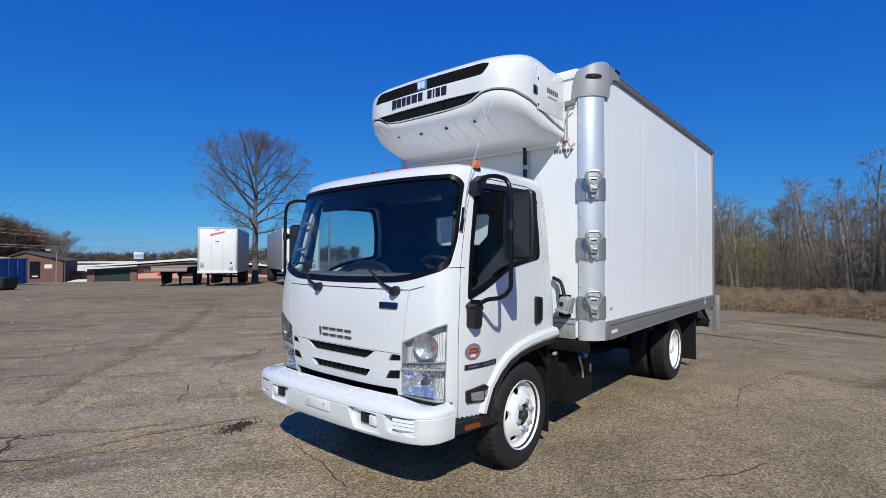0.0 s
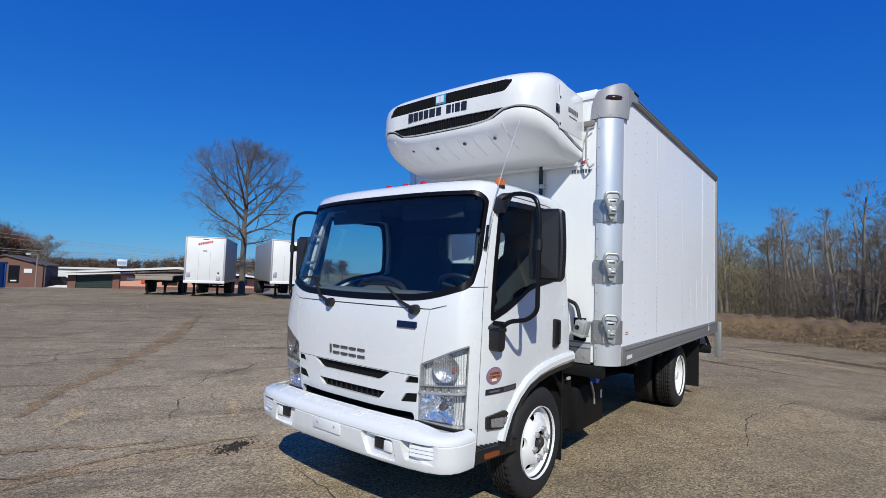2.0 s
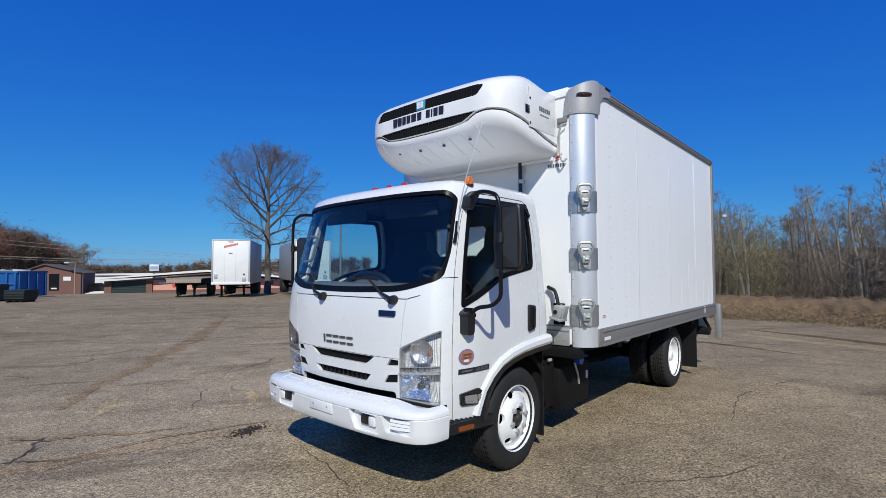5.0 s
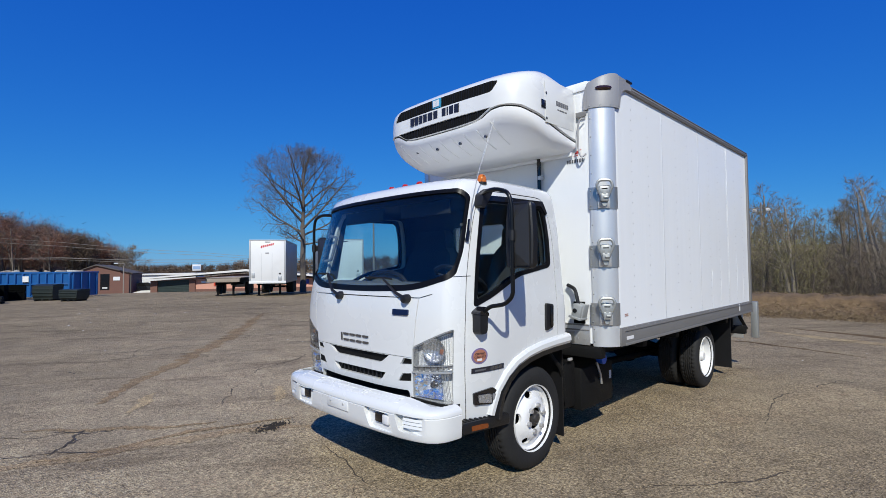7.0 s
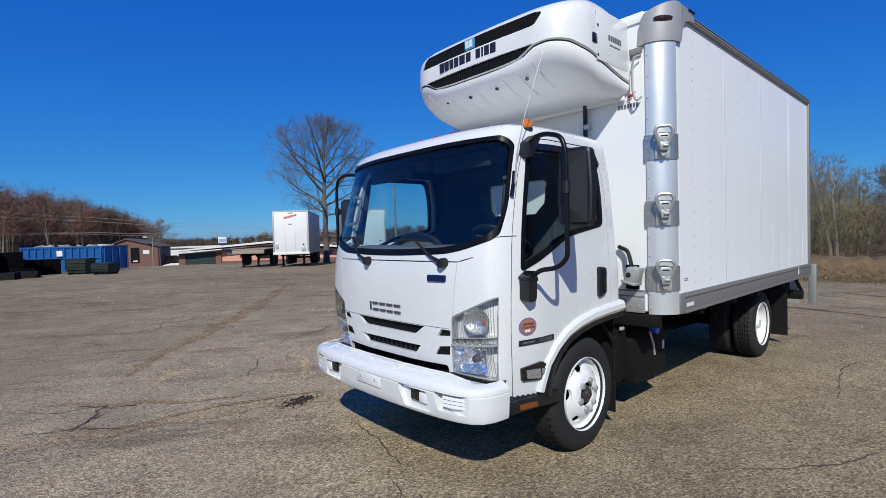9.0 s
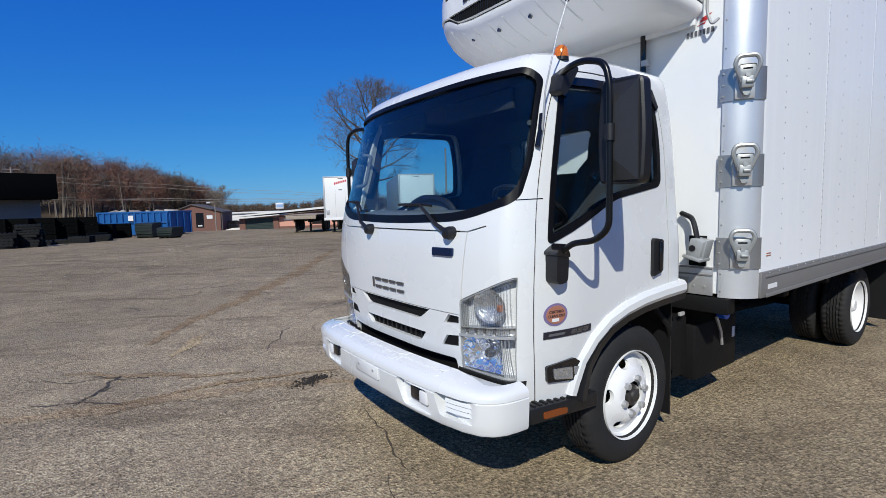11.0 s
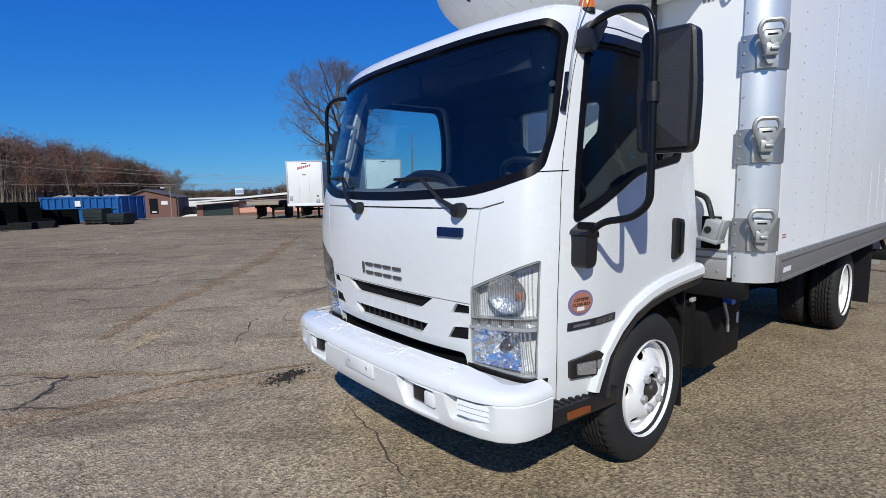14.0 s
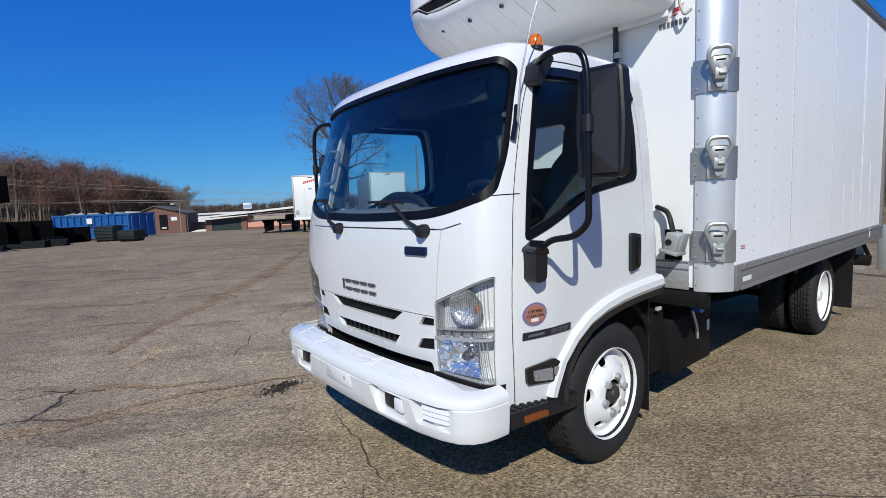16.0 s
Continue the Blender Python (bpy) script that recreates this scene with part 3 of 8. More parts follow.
        bm = box(B(), 1.030, 1.046, 1.235, 1.272, 1.17, 1.345, 0.010)
        part("door_handle", bm if s > 0 else flip(bm), M["gloss_black"], door, "black pull handle")
        # slim vane on the pillar
        bm = tube(B(), [(0.932, 0.366, 2.012), (0.939, 0.350, 1.932), (0.941, 0.327, 1.853)], [0.010, 0.013, 0.014], 8)
        part("pillar_vane", bm if s > 0 else flip(bm), M["gloss_black"], truck)
        trim = prism(B(), [(0.33, 1.56), (0.43, 1.56), (0.55, 2.18), (0.52, 2.18)], "x", 0.895, 0.908)
        # thin black strip drawn on the skin for the shaded panel split
        sm = carve(cab_skin(-0.0006, 0.003), prism(B(), [(0.912, 1.600), (0.964, 1.604), (0.964, 1.609), (0.912, 1.605)], "y", 0.1, 0.5), "INTERSECT")
        part("pillar_seam", sm if s > 0 else flip(sm), M["gloss_black"], truck)
        part("pillar_trim", trim if s > 0 else flip(trim), M["interior"], truck)
    # windscreen with its dark border
    g = carve(cab_skin(0.010, 0.006), prism(B(), WS_IN, "y", -0.3, 0.6), "INTERSECT")
    ws = part("windscreen", g, M["glass"], truck, "tinted windscreen")
    ws.visible_shadow = False
    f = carve(cab_skin(-0.002, 0.034), prism(B(), inset(WS, -0.003), "y", -0.3, 0.55), "INTERSECT")
    f = carve(f, prism(B(), WS_IN, "y", -0.4, 0.7))
    part("windscreen_border", f, M["frit"], ws, "black windscreen border")
    bm = prism(B(), REAR, "y", 1.49, 1.496)
    rg = part("rear_window", bm, M["clear"], truck)
    rg.visible_shadow = False
    # dark lining
    part("header_trim", slab(-0.80, 0.80, 0.40, 0.42, 2.195, 2.262), M["interior"], truck)
    part("headliner", slab(-0.84, 0.84, 0.40, 1.40, 2.258, 2.268), M["interior"], truck)
    lin = carve(cab_skin(0.085, 0.01), slab(-1.2, 1.2, -0.5, 2, 0.3, 1.05))
    lin = carve(lin, prism(B(), WS, "y", -0.3, 0.66))
    lin = carve(lin, prism(B(), DW, "x", -1.2, 1.2))
    lin = carve(lin, prism(B(), REAR, "y", 1.2, 1.8))
    part("cab_lining", lin, M["interior"], truck)
    # a black slab stands in for the shade behind the grille; then the mesh
    part("grille_backing", slab(-0.60, 0.60, 0.120, 0.1385, 0.52, 0.7775), M["mesh"], truck, "black slab standing for the shade behind the bumper")
    for p, y in ((up, 0.063), (lo, 0.080)):
        part("grille_mesh", prism(B(), inset(p, 0.0008), "y", y, 0.128), M["mesh"], truck, "black grille mesh")
    for i in range(-5, 6):
        part("grille_fin", slab(i * 0.055 - 0.006, i * 0.055 + 0.006, 0.068, 0.0795, 0.832, 0.880, 0.003), M["black"], truck)
    for s in (1, -1):
        for q in VENTS:
            part("vent_mesh", prism(B(), [(x * s, z) for x, z in inset(q, 0.0008)], "y", 0.078, 0.138), M["mesh"], truck, "black vent mesh")


def build_headlights():
    hlp = rounded([(0.617, 0.744), (0.911, 0.724), (0.936, 1.0), (0.942, 1.240), (0.646, 1.100)], [0.012, 0.012, 0.1, 0.012, 0.012], 2)
    frame_in = inset(hlp, 0.011)
    for s in (1, -1):
        def side(bm):
            return bm if s > 0 else flip(bm)
        bucket = carve(cab_skin(0.05, 0.012), prism(B(), [(0.60, 0.728), (0.930, 0.708), (0.960, 1.258), (0.628, 1.115)], "y", -0.2, 0.4), "INTERSECT")
        lamp = part("headlamp", side(bucket), M["reflector"], truck, "clear two-tier headlamp")
        wall = carve(cab_skin(0.004, 0.06), prism(B(), inset(hlp, -0.002), "y", -0.3, 0.4), "INTERSECT")
        wall = carve(wall, prism(B(), inset(hlp, 0.004), "y", -0.4, 0.5))
        part("lamp_wall", side(wall), M["ribbed"], lamp)
        lens_bm = carve(cab_skin(-0.003, 0.005), prism(B(), hlp, "y", -0.3, 0.3), "INTERSECT")
        o = part("lens", side(lens_bm), M["clear"], lamp, "clear ribbed lens")
        o.visible_shadow = False
        edge = carve(cab_skin(-0.006, 0.012), prism(B(), hlp, "y", -0.3, 0.3), "INTERSECT")
        edge = carve(edge, prism(B(), frame_in, "y", -0.4, 0.4))
        part("lens_frame", side(edge), M["ribbed"], lamp)
        bz = carve(cab_skin(-0.005, 0.03), prism(B(), [(0.628, 0.917), (0.930, 0.941), (0.930, 0.953), (0.628, 0.929)], "y", -0.3, 0.3), "INTERSECT")
        part("bezel", side(bz), M["ribbed"], lamp)
        shelf = carve(cab_skin(0.004, 0.045), prism(B(), [(0.635, 0.962), (0.930, 0.993), (0.930, 0.997), (0.635, 0.966)], "y", -0.3, 0.3), "INTERSECT")
        part("shelf", side(shelf), M["ribbed"], lamp)
        strip = carve(cab_skin(0.016, 0.012), prism(B(), [(0.633, 0.930), (0.920, 0.954), (0.925, 0.993), (0.636, 0.962)], "y", -0.3, 0.3), "INTERSECT")
        part("position_strip", side(strip), M["bowl"], lamp, "ribbed position-lamp strip")
        for i in range(4):
            x = 0.665 + i * 0.055
            zc = 0.946 + 0.09 * (x - 0.66)
            part("strip_slot", side(carve(cab_skin(0.012, 0.008), slab(x - 0.006, x + 0.006, -0.1, 0.3, zc - 0.012, zc + 0.022), "INTERSECT")), M["grey_ink"], lamp)
            part("strip_stud", side(disc(B(), (x, front_y(x, zc) + 0.016, zc - 0.016), 0.008, -0.006, "y", 8)), M["white_ink"], lamp)
        # squarish low-beam bowl of chrome facets
        rg = random.Random(16)
        bm = B()
        nu, nv = 22, 16
        x0, x1 = 0.630, 0.864
        rows = []
        for j in range(nv + 1):
            v = j / nv
            row = []
            for i in range(nu + 1):
                u = i / nu
                x = x0 + (x1 - x0) * (u + (rg.uniform(-0.035, 0.035) if 0 < i < nu else 0))
                lo_z, hi_z = 0.752, 0.914 + 0.07 * (x - x0)
                z = lo_z + (hi_z - lo_z) * (v + (rg.uniform(-0.05, 0.05) if 0 < j < nv else 0))
                q = max(abs(2 * u - 1) ** 2.6, abs(2 * v - 1) ** 2.6)
                deep = 0.05 * (1 - q) + (rg.uniform(-0.0032, 0.0032) if 0 < i < nu and 0 < j < nv else 0.0)
                row.append(bm.verts.new((x, front_y(min(x, 0.93), z) + 0.010 + max(0.0, deep), z)))
            rows.append(row)
        for r0, r1 in zip(rows, rows[1:]):
            for i in range(nu):
                if (i + rg.randint(0, 1)) % 2:
                    bm.faces.new((r0[i], r0[i + 1], r1[i + 1]))
                    bm.faces.new((r0[i], r1[i + 1], r1[i]))
                else:
                    bm.faces.new((r0[i], r0[i + 1], r1[i]))
                    bm.faces.new((r0[i + 1], r1[i + 1], r1[i]))
        part("low_beam_reflector", side(bm), M["facet"], lamp, "faceted chrome reflector", 32)
        part("bulb_shade", side(lathe(B(), [(0.001, -0.012), (0.018, -0.010), (0.024, 0.0), (0.024, 0.03), (0.001, 0.03)], (0.775, 0.140, 0.845), "y", 18)), M["dark_chrome"], lamp)
        prof = [(max(0.080 * t, 0.002), 0.04 * (1 - t * t)) for t in [i / 8 for i in range(9)]]
        bm = lathe(B(), prof + [(0.086, 0.0), (0.086, -0.006)] + [(r, t - 0.004) for r, t in reversed(prof)], (0.812, 0.112, 1.092), "y", 32)
        for v in bm.verts:
            v.co.z = max(v.co.z, 1.000 + (v.co.x - 0.815) * 0.11)
            v.co.y += front_y(v.co.x, v.co.z) - 0.098
        part("turn_reflector", side(bm), M["bowl"], lamp, "round chrome turn-lamp bowl")
        part("turn_bulb", side(slab(0.842, 0.866, 0.138, 0.156, 1.066, 1.100, 0.006)), M["orange_ink"], lamp, "amber turn bulb")
        # moulded ribs: a close row above, one through the strip, a short row at the outer side below
        for i in range(24):
            x = 0.655 + i * 0.0116
            z0, z1 = 0.968 + (x - 0.64) * 0.105, 1.092 + (x - 0.643) * 0.45
            bm = tube(B(), [(x, front_y(x, z) + 0.004, z) for z in (z0, (z0 + z1) / 2, z1 - 0.012)], 0.0036, 4)
            part("rib", side(bm), M["rib_glass"], lamp).visible_shadow = False
        for i in range(30):
            x = 0.640 + i * 0.0094
            z0 = 0.931 + (x - 0.633) * 0.083
            bm = tube(B(), [(x, front_y(x, z0) + 0.004, z0), (x, front_y(x, z0 + 0.035) + 0.004, z0 + 0.035)], 0.003, 4)
            part("rib", side(bm), M["rib_glass"], lamp).visible_shadow = False
        for i in range(6):
            x = 0.869 + i * 0.0074
            bm = tube(B(), [(x, front_y(x, z) + 0.004, z) for z in (0.740, 0.84, 0.932)], 0.0030, 4)
            part("rib", side(bm), M["ribbed"] if i % 2 else M["rib_glass"], lamp).visible_shadow = False


def cab_at(z):
    for a, b in zip(CAB, CAB[1:]):
        if a[0] <= z <= b[0]:
            t = (z - a[0]) / (b[0] - a[0])
            return [p + (q - p) * t for p, q in zip(a, b)]
    return CAB[-1]


def front_y(x, z):
    """The front skin of the cab at a given place across and up."""
    _, w, f, _ = cab_at(z)
    return f + bow(abs(x) / w)


def side_x(y, z):
    """The side skin of the cab at a given place along and up."""
    _, w, f, _ = cab_at(z)
    lo, hi = TURN, 1.0
    for _ in range(24):
        mid = (lo + hi) / 2
        lo, hi = (mid, hi) if f + bow(mid) < y else (lo, mid)
    return w * hi


def hug(bm, flat=1.02):
    """Lays a thin piece made on the plane x = flat against the cab's side."""
    for v in bm.verts:
        v.co.x += side_x(v.co.y, v.co.z) - flat
    return bm


def build_bumper():
    # plan line of the bumper's face, swept with its section
    line = [(0, -0.155), (0.25, -0.152), (0.5, -0.14), (0.7, -0.12), (0.835, -0.09), (0.918, -0.05), (0.967, 0.0), (0.992, 0.06), (1.001, 0.13), (1.003, 0.19)]
    line = [(-x, y) for x, y in reversed(line[1:])] + line
    sec = [(0.045, 0.514), (0.022, 0.517), (0.012, 0.53), (0.004, 0.58), (-0.004, 0.655), (-0.005, 0.671), (0.004, 0.674), (0.004, 0.677), (-0.003, 0.680), (-0.002, 0.698), (0.004, 0.714), (0.015, 0.729), (0.034, 0.741), (0.060, 0.749), (0.092, 0.757), (0.138, 0.764), (0.138, 0.752), (0.075, 0.70), (0.06, 0.52)]
    rings = []
    for i, (x, y) in enumerate(line):
        a, b = Vector(line[max(i - 1, 0)]), Vector(line[min(i + 1, len(line) - 1)])
        d = (b - a).normalized()
        nrm = Vector((-d.y, d.x))
        k = 1.0 if abs(x) < 0.8 else max(0.35, 1 - (abs(x) - 0.8) * 2.6)
        drop = 0.030 * min(1, max(0, (abs(x) - 0.72) / 0.2))
        rings.append([(x + nrm.x * o * k, y + nrm.y * o * k, z - drop * max(0.0, (z - 0.69) / 0.075)) for o, z in sec])
    bm = loft(B(), rings)
    for s in (1, -1):
        p1 = rounded([(0.345 * s, 0.675), (0.40 * s, 0.54), (0.635 * s, 0.54), (0.615 * s, 0.668)], 0.02)
        p2 = rounded([(0.665 * s, 0.685), (0.70 * s, 0.570), (0.92 * s, 0.562), (0.925 * s, 0.675)], 0.02)
        for p, dpt in ((p1, 0.03), (p2, 0.028)):
            bm = carve(bm, prism(B(), p, "y", -0.4, -0.14 + dpt if p is p1 else -0.088 + dpt))
    bumper = part("bumper", bm, M["paint"], truck, "white painted steel front bumper", 35)
    for s in (1, -1):
        def side(b):
            return b if s > 0 else flip(b)
        part("tow_opening", side(slab(0.455, 0.535, -0.128, -0.10, 0.59, 0.655, 0.005)), M["gloss_black"], bumper)
        part("fog_lamp", side(slab(0.535, 0.605, -0.128, -0.095, 0.585, 0.65, 0.008)), M["white_ink"], bumper, "small clear lamp")
        bm = B()
        for i in range(3):
            ys = [(0.725, -0.098), (0.79, -0.086), (0.86, -0.066), (0.92, -0.038)]
            loft(bm, [[(xx, yy - 0.004, 0.598 + i * 0.023), (xx, yy + 0.03, 0.598 + i * 0.023), (xx, yy + 0.03, 0.616 + i * 0.023), (xx, yy + 0.002, 0.616 + i * 0.023)] for xx, yy in ys])
        part("vent_slats", side(bm), M["paint"], bumper)
    part("plate_pad", slab(-0.12, 0.16, -0.162, -0.15, 0.60, 0.672, 0.004), M["paint"], bumper, "blank white plate mount")
    for x in (-0.07, 0.105):
        part("plate_screw", disc(B(), (x, -0.162, 0.645), 0.008, -0.004, "y", 10), M["steel"], bumper)
    # raised outlines of the treads on the top of the bumper
    def top_at(x, o):
        y = float(np.interp(abs(x), [0, 0.25, 0.5, 0.7], [-0.155, -0.152, -0.14, -0.12])) + o
        return (x, y, float(np.interp(o, [0.034, 0.060, 0.092, 0.138], [0.741, 0.749, 0.757, 0.764])) + 0.0008)
    for x0, x1 in ((-0.64, -0.36), (-0.31, 0.25), (0.29, 0.64)):
        for o0, o1 in ((0.036, 0.082), (0.090, 0.134)):
            pts = [top_at(x0 + (x1 - x0) * i / 8, o0) for i in range(9)] + [top_at(x1 + 0.012, 0.5 * (o0 + o1))] + [top_at(x1 - (x1 - x0) * i / 8, o1) for i in range(9)] + [top_at(x0, 0.5 * (o0 + o1)), top_at(x0, o0)]
            part("tread_outline", tube(B(), pts, 0.0021, 6), M["paint"], bumper, "raised white tread outline", 60)
    for sgn in (1, -1):
        rows = []
        for i in range(16):
            x = 0.59 + 0.365 * i / 15
            y0 = float(np.interp(x, [q[0] for q in line if q[0] >= 0], [q[1] for q in line if q[0] >= 0]))
            k = 1.0 if x < 0.8 else max(0.35, 1 - (x - 0.8) * 2.6)
            # from the bumper's rear edge down to a slit below the headlamp
            za, zb = 0.760 - 0.030 * min(1, max(0, (x - 0.72) / 0.2)), 0.727 - 0.068 * (x - 0.617)
            ya = y0 + 0.100 * k
            yb = max(min(front_y(x, 0.73) - 0.020, 0.185), ya + 0.02)
            rows.append([(x, ya, za - 0.006), (x, yb, zb), (x, yb, zb - 0.02), (x, ya, za - 0.03)])
        bm = loft(B(), rows)
        part("bumper_deck", bm if sgn > 0 else flip(bm), M["paint"], bumper, "", 60)
    # black slab added to make the gap behind the bumper look dark
    part("bumper_gap_shade", slab(-0.92, 0.92, -0.04, 0.14, 0.60, 0.64), M["chassis"], truck)
    # a black strip on the cab's skin paints the shaded slit below each headlamp
    for s in (1, -1):
        bm = carve(cab_skin(-0.003, 0.02), prism(B(), [(0.56, 0.62), (0.985, 0.62), (0.985, 0.729), (0.92, 0.722), (0.60, 0.744)], "y", -0.3, 0.24), "INTERSECT")
        part("lamp_gap_shade", bm if s > 0 else flip(bm), M["black"], truck, "black strip painted for the shaded gap under the headlamp")
    for i in range(4):
        part("gap_bracket", slab(-0.45 + i * 0.26, -0.36 + i * 0.26, 0.11, 0.145, 0.752, 0.785, 0.006), M["chassis"], truck)


def arch_flare():
    for s in (1, -1):
        line = [(0.515, 0.598), (0.53, 0.655), (0.57, 0.77), (0.66, 0.870), (0.78, 0.945), (0.93, 0.992), (1.1, 1.02), (1.3, 1.036), (1.54, 1.046)]
        rings = []
        for i, (y, z) in enumerate(line):
            a, b = Vector(line[max(i - 1, 0)]), Vector(line[min(i + 1, len(line) - 1)])
            d = (b - a).normalized()
            o = Vector((-d.y, d.x))
            w = 0.034 + 0.006 * i / len(line)
            c = [(-w - 0.012, 0.995), (-w, 1.032), (-w * 0.4, 1.046), (w * 0.5, 1.044), (w, 1.028), (w + 0.006, 0.99)]
            rings.append([(x + min(0.0, cab_at(max(z, 0.56))[1] - 1.02), y + o.x * t, z + o.y * t) for t, x in c])
        bm = loft(B(), rings)
        part("arch_flare", bm if s > 0 else flip(bm), M["paint"], truck, "white wheel-arch flare")
        line2 = [(y + 0.045 - 0.02 * i / 8, z - 0.035 - 0.012 * i / 8) for i, (y, z) in enumerate(line)]
        rings = []
        for i, (y, z) in enumerate(line2):
            a, b = Vector(line2[max(i - 1, 0)]), Vector(line2[min(i + 1, len(line2) - 1)])
            d = (b - a).normalized()
            o = Vector((-d.y, d.x))
            rings.append([(x, y + o.x * t, z + o.y * t) for t, x in ((-0.035, 0.7), (-0.035, 1.02), (0.012, 1.03), (0.012, 0.7))])
        bm = loft(B(), rings)
        part("fender_liner", bm if s > 0 else flip(bm), M["black"], truck, "black fender liner")
        bm = slab(0.86, 1.005, 0.20, 0.71, 0.512, 0.592, 0.010)
        for v in bm.verts:
            v.co.z -= (v.co.y - 0.45) * 0.07
        st = part("step", bm if s > 0 else flip(bm), M["black"], truck, "black cab step with tread slots")
        for i in range(11):
            yy = 0.235 + i * 0.042
            bm = slab(0.885, 0.99, yy, yy + 0.018, 0.588 - (yy - 0.45) * 0.07, 0.600 - (yy - 0.45) * 0.07, 0.003)
            part("tread_cleat", bm if s > 0 else flip(bm), M["black"], st)
        bm = prism(B(), rounded([(0.285, 0.541), (0.455, 0.527), (0.455, 0.557), (0.40, 0.566), (0.285, 0.574)], 0.008), "x", 1.0, 1.011)
        part("side_marker", bm if s > 0 else flip(bm), M["amber_dark"], st, "amber side marker")
        bm = prism(B(), rounded([(0.344, 0.700), (0.330, 0.786), (0.500, 0.806), (0.566, 0.765), (0.575, 0.694), (0.512, 0.684)], 0.012), "x", 1.006, 1.034)
        lp = part("side_lamp", hug(bm) if s > 0 else flip(hug(bm)), M["gloss_black"], truck, "cornering lamp in a black housing")
        bm = prism(B(), rounded([(0.380, 0.713), (0.369, 0.768), (0.486, 0.762), (0.500, 0.694)], 0.008), "x", 1.033, 1.0375)
        part("lamp_reflector", hug(bm) if s > 0 else flip(hug(bm)), M["bowl"], lp, "chrome reflector behind the lens")
        bm = prism(B(), rounded([(0.377, 0.710), (0.365, 0.772), (0.490, 0.765), (0.504, 0.690)], 0.008), "x", 1.0385, 1.0425)
        part("lamp_lens", hug(bm) if s > 0 else flip(hug(bm)), M["clear"], lp, "clear lamp lens")
        bm = prism(B(), rounded([(0.512, 0.712), (0.508, 0.758), (0.557, 0.750), (0.559, 0.712)], 0.008), "x", 1.028, 1.0365)
        part("lamp_tail", hug(bm) if s > 0 else flip(hug(bm)), M["cap"], lp, "pale wedge in the forked housing")


def build_wipers():
    for x0, x1, zt in ((0.588, 0.10, 1.59), (-0.227, -0.72, 1.62)):
        y0 = front_y(x0, 1.45)
        w = thing("wiper", "", "")
        w.parent = truck
        part("pivot", lathe(B(), [(0.004, -0.05), (0.028, -0.045), (0.034, -0.02), (0.034, 0.03), (0.004, 0.03)], (x0, y0, 1.445), "y", 16), M["black"], w)
        xm = x0 + (x1 - x0) * 0.55
        part("wiper_arm", tube(B(), [(x0, y0 - 0.03, 1.45), (x0 - 0.12, y0 - 0.02, 1.49), (xm, front_y(xm, zt) - 0.02, zt)], [0.014, 0.011, 0.008], 6), M["black"], w)
        a, b = (x0 - 0.18, 1.575 if x0 > 0 else 1.55), (x1 - 0.02, zt + 0.005)
        part("wiper_blade", tube(B(), [(a[0], front_y(a[0], a[1]) - 0.006, a[1] + 0.01), (xm, front_y(xm, zt) - 0.008, zt + 0.005), (b[0], front_y(b[0], b[1]) - 0.006, b[1])], 0.008, 5), M["black"], w)


